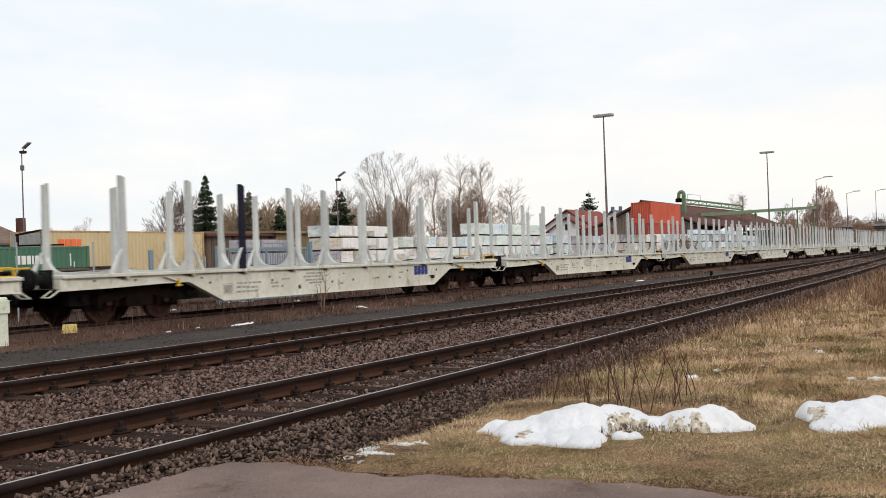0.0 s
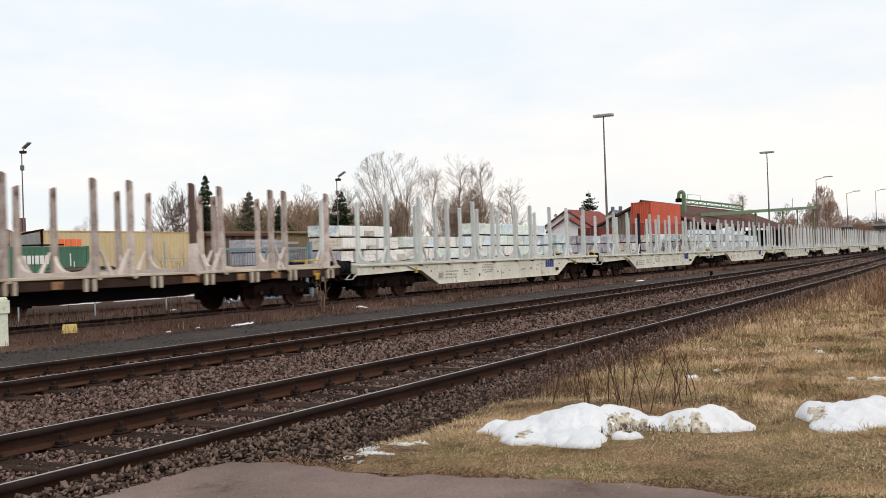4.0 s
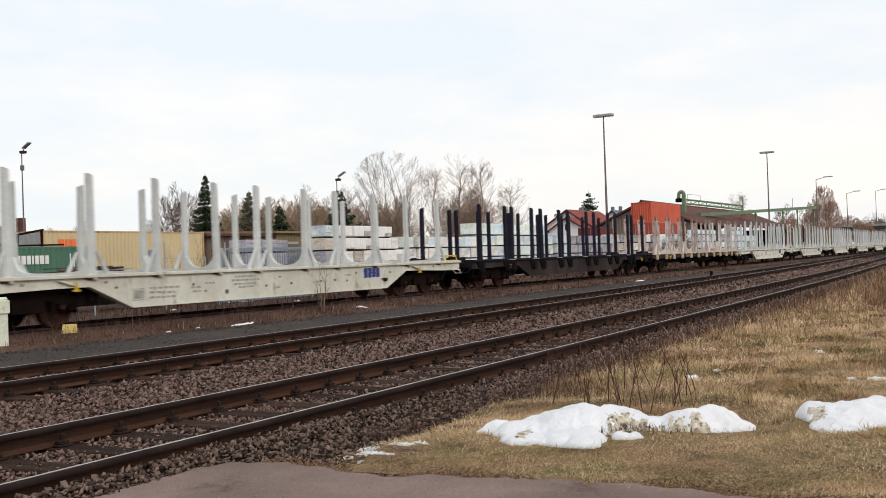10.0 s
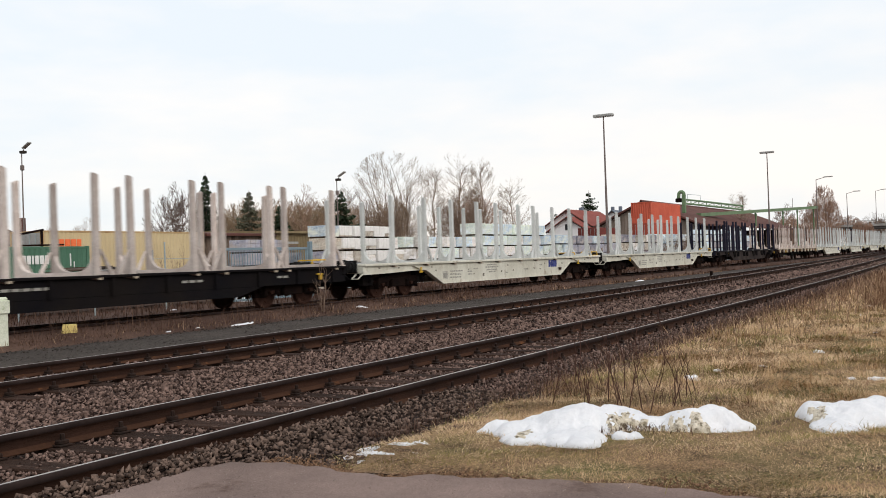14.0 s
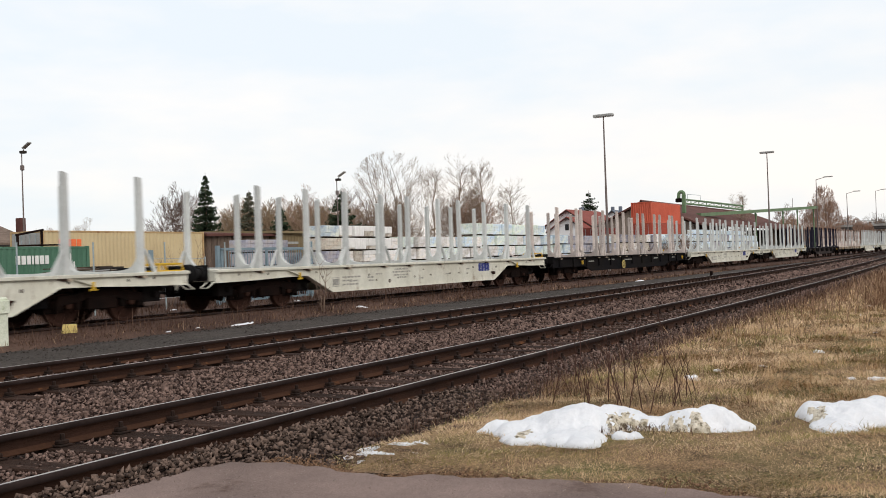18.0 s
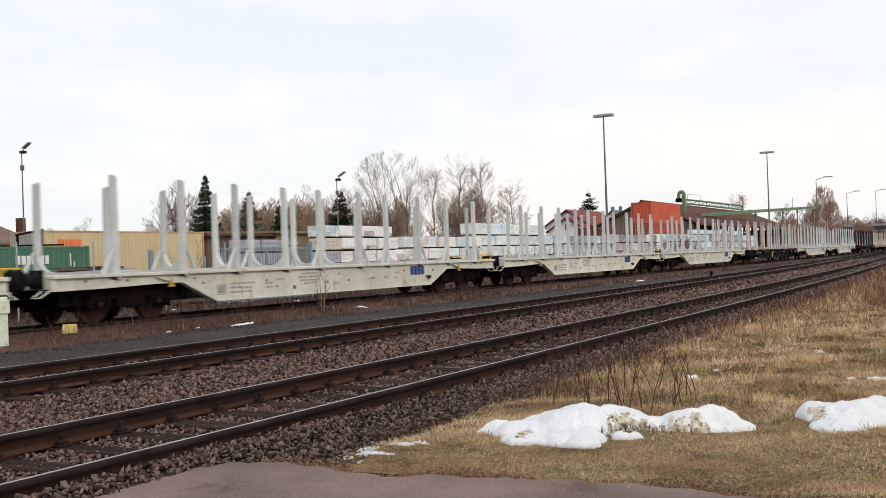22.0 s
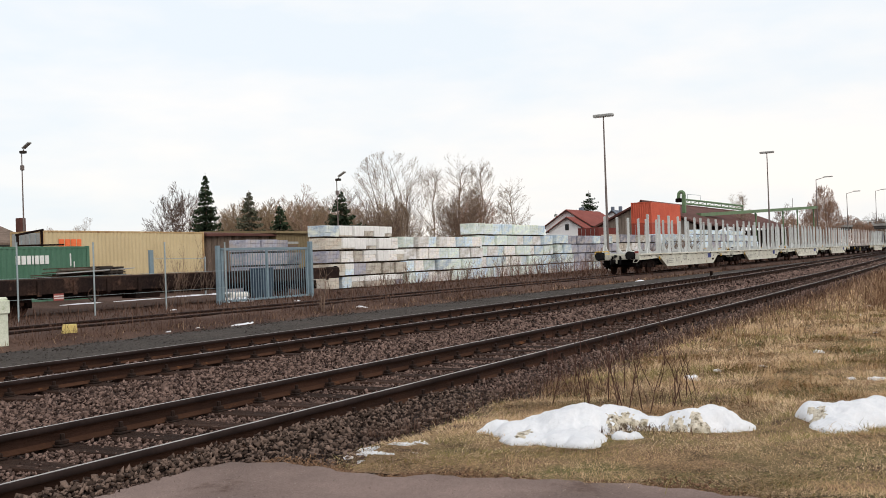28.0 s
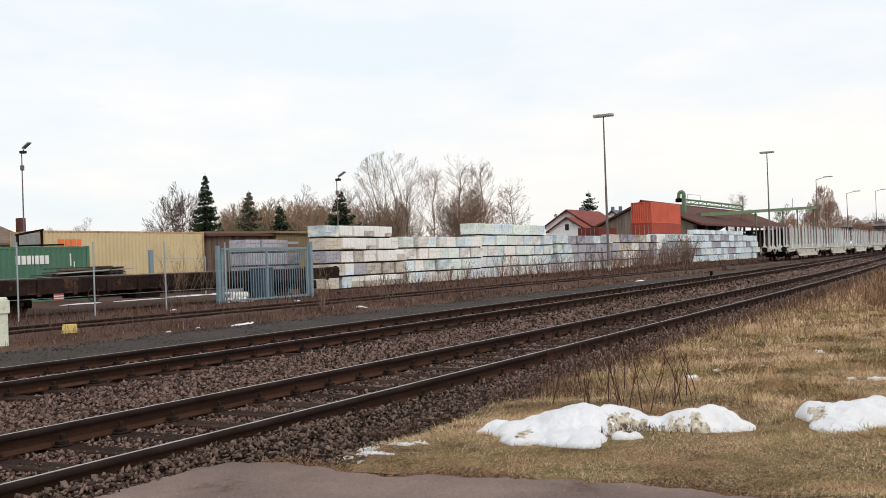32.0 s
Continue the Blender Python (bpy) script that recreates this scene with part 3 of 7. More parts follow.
def bogie_mesh():
    g = Geo()
    for s in (-1, 1):
        y = s * 1.0
        ring = [(-1.25, 0.50), (-1.2, 0.66), (-0.62, 0.72), (-0.42, 0.80), (0.42, 0.80), (0.62, 0.72), (1.2, 0.66), (1.25, 0.50), (1.08, 0.34), (0.74, 0.34), (0.62, 0.50), (0.36, 0.40), (-0.36, 0.40), (-0.62, 0.50), (-0.74, 0.34), (-1.08, 0.34)]
        top = ring[:8]
        for i in range(len(top) - 1):
            (xa, za), (xb, zb) = top[i], top[i + 1]
            g.prism([(xa, za), (xb, zb), (xb, zb - 0.2), (xa, za - 0.2)], 1, y - 0.07, y + 0.07)
        for x in (-0.9, 0.9):
            for d in (-0.25, 0.25):
                g.tube((x + d, y, 0.36), (x + d, y, 0.60), 0.075, n=8)
        g.box(-0.42, 0.42, y - 0.09, y + 0.09, 0.34, 0.62, bevel=0.02)
        for x in (-1.42, 1.42):
            g.box(min(x, x * 0.62), max(x, x * 0.62), y - 0.2 * s - 0.05, y - 0.2 * s + 0.05, 0.30, 0.62)
    g.box(-0.3, 0.3, -1.0, 1.0, 0.5, 0.84, bevel=0.03)
    g.box(-1.3, -1.2, -0.95, 0.95, 0.42, 0.56).box(1.2, 1.3, -0.95, 0.95, 0.42, 0.56)
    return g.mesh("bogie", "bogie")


def wheelset_mesh():
    g = Geo().tube((0, -1.05, 0), (0, 1.05, 0), 0.08, n=8)
    n = 20
    for s in (-1, 1):
        profile = [(0.09, 0.64), (0.16, 0.64), (0.37, 0.69), (0.40, 0.665), (0.478, 0.66), (0.488, 0.68), (0.462, 0.71), (0.458, 0.795), (0.40, 0.80), (0.37, 0.745), (0.16, 0.80), (0.09, 0.80)]
        vs = [(r * math.cos(6.2832 * i / n), s * y, r * math.sin(6.2832 * i / n)) for r, y in profile for i in range(n)]
        k = len(profile)
        g.add(vs, [(j * n + i, j * n + (i + 1) % n, ((j + 1) % k) * n + (i + 1) % n, ((j + 1) % k) * n + i) for j in range(k) for i in range(n)])
        for i in range(4):
            a = 6.2832 * i / 4
            g.tube((0.27 * math.cos(a), s * 0.70, 0.27 * math.sin(a)), (0.27 * math.cos(a), s * 0.79, 0.27 * math.sin(a)), 0.045, n=8)
    return g.mesh("wheelset", "wheel")


def axle_box_mesh(s):
    g = Geo().box(-0.17, 0.17, -0.11, 0.13, -0.13, 0.14, bevel=0.03) if s > 0 else Geo().box(-0.17, 0.17, -0.13, 0.11, -0.13, 0.14, bevel=0.03)
    return g.tube((0, s * 0.1, 0), (0, s * 0.2, 0), 0.12, 0.105, 10).box(-0.06, 0.06, *sorted((s * 0.1, s * 0.17)), 0.1, 0.2).mesh("axle_box", "axle_rust")


BOGIE, WHEELSET = bogie_mesh(), wheelset_mesh()
AXLE_BOX = {s: axle_box_mesh(s) for s in (-1, 1)}


def add_bogies(wagon, pivot):
    for x in (-pivot, pivot):
        b = part("bogie", BOGIE, None, wagon, "rusty two-axle bogie, near black with underfloor shade in its colour", (x, 0, 0))
        for d in (-0.9, 0.9):
            part("wheelset", WHEELSET, None, b, "", (d, 0, 0.46))
            for k in (-1, 1):
                part("axle_box", AXLE_BOX[k], None, b, "rusty brown axle box", (d, k * 1.06, 0.46))


def stake_mesh(name, mat, top, foot, w0=0.20, w1=0.15, lean=0.0):
    """A tapered U-section stake with a slanted tip; its foot at z = 0."""
    g = Geo()
    h = top - foot
    ring = [(-0.5, -0.055), (0.5, -0.055), (0.5, 0.06), (0.36, 0.06), (0.36, 0.03), (-0.36, 0.03), (-0.36, 0.06), (-0.5, 0.06)]
    vs = [(x * w, y, z - (0.045 if z == h and x > 0 else 0.0)) for z, w in ((0, w0), (h * 0.93, w1 * 1.05), (h, w1)) for x, y in ring]
    g.add(vs, [tuple(range(7, -1, -1)), tuple(range(16, 24))] + [(8 * k + i, 8 * k + (i + 1) % 8, 8 * k + 8 + (i + 1) % 8, 8 * k + 8 + i) for k in range(2) for i in range(8)])
    return g.mesh(name, mat)


def bunk_mesh(mat):
    """A cross bolster that curves up into the stakes."""
    g = Geo()
    pts = [(-1.24 + 2.48 * i / 24) for i in range(25)]
    line = [(y, 1.17 + 0.36 * (abs(y) / 1.24) ** 9 + 0.05 * (abs(y) / 1.24) ** 3) for y in pts]
    g.prism([(-1.24, 1.09), (1.24, 1.09)] + line[::-1], 0, -0.055, 0.055)
    return g.mesh("bunk", mat)


def brace_mesh(mat, s):
    g = Geo().prism([(s * 0.06, 0.55), (s * 0.11, 0.55), (s * 0.44, 0.03), (s * 0.44, -0.02), (s * 0.36, -0.02)], 1, -0.03, 0.03)
    g.box(min(s * 0.33, s * 0.48), max(s * 0.33, s * 0.48), -0.06, 0.06, -0.05, 0.0)
    return g.mesh("brace", mat)


STAKE_W = stake_mesh("stake", "stake_white", 3.33, 1.02, 0.17, 0.125)
STAKE_N = stake_mesh("stake", "stake_dark", 3.33, 1.02, 0.17, 0.14)
STAKE_P = stake_mesh("stake", "stake_pink", 3.35, 1.02, 0.16, 0.115)
STAKE_T = stake_mesh("stake", "stake_worn", 3.24, 1.02, 0.145, 0.10)
STAKE_B = stake_mesh("stake", "stake_brown", 3.27, 1.02, 0.15, 0.125)
STAKE_D = stake_mesh("stake", "stake_dark", 3.23, 0.74, 0.175, 0.145)
BUNK_W, BUNK_P = bunk_mesh("stake_white"), bunk_mesh("stake_pink")
BRACE = {(m, s): brace_mesh(m, s) for m in ("stake_white", "stake_pink") for s in (-1, 1)}


def foot_mesh(side):
    # Dark trapezoid, longer to the left, with a small pale piece in front.
    g = Geo().prism([(-0.34, 0.0), (0.12, 0.0), (0.08, -0.045), (-0.10, -0.05)], 1, *sorted((side * -0.05, side * 0.005)))
    g.prism([(-0.06, -0.002), (0.06, -0.002), (0.035, -0.055), (-0.035, -0.055)], 1, *sorted((side * 0.006, side * 0.05)), slot=1)
    return g.mesh("foot_bracket", ["rust_frame", "deck_wood"])


FOOT = {s: foot_mesh(s) for s in (-1, 1)}


def add_stakes(wagon, rows, mesh, foot, bunk=None, brace=""):
    for x, s in rows:
        for side in (-1, 1):
            ob = part("stake", mesh, None, wagon)
            ob.matrix_basis = pose(x, side * 1.27, foot, rng.normal(0, 0.25) , rng.normal(0, 0.35), 0 if side < 0 else 180)
            if brace:
                part("brace", BRACE[(brace, s)], None, wagon, "", (x, side * 1.31, 1.12))
                part("foot_bracket", FOOT[side], None, wagon, "dark wedge under the flange with a pale middle piece", (x, side * 1.36, 1.04))
        if bunk:
            part("bunk", bunk, None, wagon, "", (x, 0, 0))


def add_ends(wagon, end, mat):
    for s in (-1, 1):
        a, b = sorted((s * end, s * (end - 0.14)))
        g = Geo().box(a, b, -1.33, 1.33, 0.82, 1.13, bevel=0.015)
        g.tube((s * end, 0, 0.62), (s * (end + 0.02), 0, 1.0), 0.05)
        part("headstock", g, mat, wagon)
        for y in (-0.875, 0.875):
            make_buffer(wagon, s * end, y, s)
        g = Geo().box(min(s * end, s * (end + 0.28)), max(s * end, s * (end + 0.28)), -0.05, 0.05, 0.95, 1.08, bevel=0.015)
        g.tube((s * (end + 0.22), 0, 0.98), (s * (end + 0.42), 0, 0.72), 0.025).tube((s * (end + 0.05), -0.3, 0.9), (s * (end + 0.3), -0.26, 0.55), 0.03).tube((s * (end + 0.05), 0.3, 0.9), (s * (end + 0.3), 0.26, 0.55), 0.03)
        part("coupling", g, "buffer", wagon, "black screw coupling with brake hoses")
        for y in (-1.15, 1.15):
            g = Geo()
            ax = s * (end + 0.02)
            g.tube((ax, y - 0.12, 0.80), (ax + s * 0.25, y - 0.12, 0.66), 0.016).tube((ax + s * 0.25, y - 0.12, 0.66), (ax + s * 0.25, y + 0.12, 0.66), 0.016).tube((ax + s * 0.25, y + 0.12, 0.66), (ax, y + 0.12, 0.80), 0.016)
            part("shunter_grip", g, mat, wagon)


def belly_sills(wagon, mat, end, flange_mat, low=0.345):
    poly = side_profile(end, low, 1.04, 6.68, 5.45)
    for side in (-1, 1):
        y0, y1 = sorted((side * 1.27, side * 1.31))
        g = Geo()
        for (xa, za), (xb, zb) in split_profile(poly):
            g.prism([(xa, za), (xb, zb), (xb, 1.04), (xa, 1.04)], 1, y0, y1)
            ya, yb = sorted((side * 1.17, side * 1.36))
            g.prism([(xa, za - 0.022), (xb, zb - 0.022), (xb, zb), (xa, za)], 1, ya, yb)
        for x in (-5.3, -3.6, -1.9, 0.0, 1.9, 3.6, 5.3):
            a, b = sorted((side * 1.15, side * 1.27))
            g.box(x - 0.01, x + 0.01, a, b, low, 1.04)
        part("side_sill", g, mat, wagon)
        ya, yb = sorted((side * 1.15, side * 1.40))
        part("top_flange", Geo().box(-end, end, ya, yb, 1.04, 1.12, bevel=0.012), flange_mat, wagon)
    g = Geo().box(-end, end, -0.28, -0.16, 0.62, 1.03).box(-end, end, 0.16, 0.28, 0.62, 1.03)
    for x in (-8.9, -7.0, -5.0, -2.8, -0.6, 1.6, 3.8, 6.0, 8.0, 9.3):
        g.box(x - 0.07, x + 0.07, -1.27, 1.27, 0.80, 1.06)
    g.box(-2.2, -1.4, -0.5, 0.5, 0.4, 0.8, bevel=0.03).tube((2.2, -0.6, 0.62), (3.3, -0.6, 0.62), 0.18, n=12)
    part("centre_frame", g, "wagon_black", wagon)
    add_shade_floor(wagon, end, mat)


def add_shade_floor(wagon, end, mat):
    """Unseen thin floor plates added to shade the frame, with light-blocking brake gear and pipes under them."""
    # Hidden plate below flange height, added only to darken what lies beneath.
    part("floor_plate", Geo().box(-end + 0.15, end - 0.15, -1.15, 1.15, 1.0, 1.03), mat, wagon)
    g = Geo()
    for x in (-8.05, 8.05):
        for d in (-1.65, 1.65):
            g.box(x + d - 0.05, x + d + 0.05, -1.1, 1.1, 0.52, 0.66).box(x + d - 0.28, x + d + 0.28, -0.95, -0.72, 0.42, 0.78, bevel=0.02).box(x + d - 0.28, x + d + 0.28, 0.72, 0.95, 0.42, 0.78, bevel=0.02)
        g.box(x - 0.55, x + 0.55, -1.12, -0.9, 0.78, 0.98, bevel=0.02).box(x - 0.55, x + 0.55, 0.9, 1.12, 0.78, 0.98, bevel=0.02)
        g.box(x - 1.5, x + 1.5, -0.7, 0.7, 0.8, 0.97)
    for y in (-0.75, 0.62):
        g.tube((-end + 0.3, y, 0.72), (end - 0.3, y, 0.72), 0.03, n=6)
    part("brake_gear", g, "wagon_black", wagon, "black pipes and brake gear added to block light under the wagon")


def add_markings(wagon, mat, logo):
    """Lettering that cannot be read, as bars, a grey data panel and the owner's mark as four blue blocks."""
    r = random.Random(5)
    for side in (-1, 1):
        y = side * 1.312
        g = Geo()
        for x in (-5.4,):
            for a, b, c, d in ((x, x + 0.34, 0.48, 0.495), (x, x + 0.34, 0.735, 0.75), (x, x + 0.02, 0.48, 0.75), (x + 0.32, x + 0.34, 0.48, 0.75), (x + 0.04, x + 0.3, 0.52, 0.71)):
                g.box(a, b, min(y, y + side * 0.004), max(y, y + side * 0.004), c, d)
        for x, z, k in ((-4.6, 0.72, 4), (-4.5, 0.60, 3), (-2.0, 0.80, 7), (-1.9, 0.70, 6), (-1.6, 0.62, 3), (1.6, 0.64, 3), (3.2, 0.78, 2), (-4.88, 0.72, 2), (-4.88, 0.62, 3), (-4.88, 0.50, 5), (-3.5, 0.68, 2), (-3.45, 0.58, 2), (-3.0, 0.77, 3), (-1.85, 0.89, 6), (-0.3, 0.55, 2)):
            for i in range(k):
                w = r.uniform(0.06, 0.16)
                g.box(x, x + w, min(y, y + side * 0.004), max(y, y + side * 0.004), z, z + 0.05)
                x += w + 0.05
        tagged(part("lettering", g, mat, wagon), kind="stuff")
        if logo:
            g = Geo()
            for i, x in enumerate((4.19, 4.425, 4.66, 4.895)):
                t = side * 0.005
                a, b = min(y, y + t), max(y, y + t)
                g.prism([(x, 0.69), (x + 0.18, 0.69), (x + 0.205, 0.72), (x + 0.205, 0.99), (x + 0.03, 0.99), (x, 0.96)], 1, a, b)
            part("owner_mark", g, "blue", wagon, "dark blue painted mark")
    g = Geo()
    for side in (-1, 1):
        y = side * 1.314
        for x, z, r in ((-6.2, 0.93, 0.03), (-5.9, 0.80, 0.035), (-3.42, 0.78, 0.04), (-3.0, 0.60, 0.03), (-2.2, 0.55, 0.065), (-1.68, 0.64, 0.03), (-0.6, 0.64, 0.04), (0.0, 0.86, 0.03), (0.5, 0.66, 0.04), (1.9, 0.68, 0.035), (2.6, 0.68, 0.04), (3.25, 0.64, 0.035), (3.75, 0.86, 0.04), (5.72, 0.83, 0.045), (-8.4, 0.95, 0.035), (8.6, 0.95, 0.035), (9.4, 0.98, 0.035), (-9.6, 0.97, 0.035), (6.9, 0.95, 0.03)):
            g.tube((x, y, z), (x, y + side * 0.01, z), r, r * 0.8, n=8)
        g.tube((5.36, side * 1.3, 0.60), (5.36, side * 1.42, 0.60), 0.06, n=8).box(5.2, 5.52, *sorted((side * 1.33, side * 1.36)), 0.61, 0.65)
    tagged(part("tie_down", g, "rust_frame", wagon, "small dark sockets and a tie-down"), kind="stuff")


def add_yellow(wagon, mat):
    for side in (-1, 1):
        for x, s in ((-7.1, -1), (7.5, 1)):
            y = side * 1.38
            a, b = sorted((y, y + side * 0.05))
            g = Geo().box(x - 0.035, x + 0.035, a, b, 0.76, 0.95, bevel=0.008).box(x - 0.09, x + 0.09, a, b, 0.755, 0.80, bevel=0.008)
            part("brake_handle", g, "yellow", wagon, "yellow brake change-over handle")
            part("handle_bracket", Geo().prism([(x - 0.45, 1.0), (x - 0.30, 1.0), (x + 0.03, 0.90), (x + 0.03, 0.86)], 1, *sorted((side * 1.30, side * 1.40))), mat, wagon)
    for x0, x1, ya, yb in ((9.55, 10.42, -1.28, -0.75), (-10.42, -9.55, 0.75, 1.28)):
        step = part("end_platform", Geo().box(x0, x1, ya, yb, 1.12, 1.15), "yellow", wagon, "low yellow step frame")
        for y in (ya, yb):
            part("side_rail", Geo().tube((x0, y, 1.13), (x0 + 0.08, y, 1.30), 0.022).tube((x1, y, 1.13), (x1 - 0.08, y, 1.30), 0.022).tube((x0 + 0.08, y, 1.30), (x1 - 0.08, y, 1.30), 0.026), "yellow", step)
        for i in range(4):
            x = x0 + 0.08 + (x1 - x0 - 0.16) * i / 3
            part("rung", Geo().tube((x, ya, 1.30), (x, yb, 1.30), 0.022), "yellow", step)


WHITE_STAKES = [(0.17 + x, s) for x, s in ((-8.87, -1), (-6.72, 1), (-4.74, -1), (-2.65, 1), (-1.06, -1), (1.06, 1), (2.65, -1), (4.74, 1), (6.72, -1), (8.87, 1))]
PAIR_STAKES = (-10.22, -7.92, -7.33, -5.32, -4.27, -2.22, -1.17, 1.17, 2.22, 4.27, 5.32, 7.33, 7.92, 10.22)


def white_wagon():
    w = thing("stake_wagon", "pale grey-white timber wagon with upright stakes on bogies", "freight wagon", group="goods train")
    belly_sills(w, "wagon_white", 10.52, "wagon_white")
    add_ends(w, 10.5, "wagon_white")
    add_bogies(w, 8.05)
    add_stakes(w, WHITE_STAKES, STAKE_W, 1.02, BUNK_W, "stake_white")
    add_markings(w, "grey_mark", True)
    add_yellow(w, "wagon_white")
    return w


def dark_wagon():
    w = thing("stake_wagon", "dark blue-grey timber wagon with dark stakes in pockets", "freight wagon", group="goods train")
    belly_sills(w, "sill_dusty", 10.7, "wagon_dark", 0.39)
    add_ends(w, 10.73, "wagon_dark")
    add_bogies(w, 8.2)
    rows = [(x + 0.35, 1) for x in (*PAIR_STAKES[:-1], 9.8)]
    add_stakes(w, rows, STAKE_D, 0.74)
    for x, _ in rows:
        for side in (-1, 1):
            a, b = sorted((side * 1.32, side * 1.42))
            # Box is the pocket; the slanted black wedge beside it is a modelled shadow.
            part("stake_pocket", Geo().box(x - 0.12, x + 0.12, a, b, 0.64, 0.99, bevel=0.015).prism([(x - 0.42, 1.02), (x - 0.12, 1.02), (x - 0.12, 0.66), (x - 0.2, 0.66)], 1, *sorted((side * 1.312, side * 1.36))), "wagon_black", w)
    g = Geo()
    for side in (-1, 1):
        for x in (-7.6, -5.2, -2.6, 0.6, 3.9, 7.0):
            a, b = sorted((side * 1.402, side * 1.408))
            g.box(x, x + 0.62, a, b, 1.065, 1.095)
    tagged(part("lettering", g, "grey_mark", w), kind="stuff")
    add_yellow_handles(w)
    return w


def add_yellow_handles(w):
    for side in (-1, 1):
        for x in (-7.5, 9.5):
            a, b = sorted((side * 1.36, side * 1.42))
            part("brake_handle", Geo().box(x - 0.05, x + 0.05, a, b, 0.72, 0.86, bevel=0.01).box(x - 0.16, x + 0.10, a, b, 0.86, 0.90, bevel=0.008), "yellow", w, "yellow brake change-over handle")


def rusty_wagon():
    w = thing("flat_wagon", "rusty brown flat wagon with a timber deck and thin stakes", "freight wagon", group="goods train")
    end = 10.73
    for side in (-1, 1):
        a, b = sorted((side * 1.22, side * 1.30))
        part("side_sill", Geo().box(-end, end, a, b, 0.80, 1.03, bevel=0.01), "rust_frame", w)
        for x in (-9.94, -8.04, -6.5, -4.64, -2.63, -0.85, 1.2, 3.2, 5.0, 6.75, 8.4, 10.2):
            a, b = sorted((side * 1.30, side * 1.39))
            part("stake_pocket", Geo().box(x - 0.155, x - 0.075, a, b, 0.74, 1.02, bevel=0.01).box(x + 0.075, x + 0.155, a, b, 0.74, 1.02, bevel=0.01), "deck_wood", w, "pale worn stake pocket")
        a, b = sorted((side * 1.30, side * 1.33))
        for x, wd in ((-7.2, 0.34), (-3.7, 0.9), (0.2, 0.3), (4.1, 0.55), (6.1, 0.3), (7.5, 0.4), (9.4, 0.3)):
            part("number_plate", Geo().box(x, x + wd, a, b, 0.82, 0.99, bevel=0.008), "rust_orange", w, "worn ochre plate")
    planks = Geo().box(-end, end, -1.36, 1.36, 1.03, 1.09, bevel=0.008)
    part("deck", planks, "deck_wood", w, "bleached timber deck")
    g = Geo()
    for y in (-0.5, 0.5):
        g.prism([(-end, 1.02), (end, 1.02), (end, 0.78), (6.6, 0.74), (4.9, 0.48), (-4.9, 0.48), (-6.6, 0.74), (-end, 0.78)], 1, y - 0.06, y + 0.06)
    for i in range(12):
        g.box(-9.6 + i * 1.74, -9.5 + i * 1.74, -1.22, 1.22, 0.80, 1.02)
    g.box(-2.4, -1.3, -0.95, -0.5, 0.42, 0.8, bevel=0.03).tube((1.5, 0.7, 0.62), (2.7, 0.7, 0.62), 0.2, n=12)
    part("underframe", g, "wagon_black", w)
    add_ends(w, end, "rust_frame")
    add_bogies(w, 8.3)
    for x, k in zip((-9.98, *PAIR_STAKES[1:-1], 9.9), itertools.cycle((-1, 1))):
        dark = x in (-4.27, 4.27)
        add_stakes(w, [(x + 0.27, k)], STAKE_T, 1.02, BUNK_P, "stake_pink")
        if dark:
            near = min((ob for ob in w.children if ob.name.startswith("stake") and ob.data == STAKE_T), key=lambda ob: abs(ob.matrix_basis.translation.x - x - 0.27) + (ob.matrix_basis.translation.y > 0))
            near.data = STAKE_B
            tagged(near, "dark brown replacement stake")
            part("stake_socket", Geo().box(x + 0.27 - 0.10, x + 0.27 + 0.10, -1.36, -1.19, 1.09, 1.78, bevel=0.01), "stake_pink", w, "pale socket round the stake")
    add_yellow_handles(w)
    return w


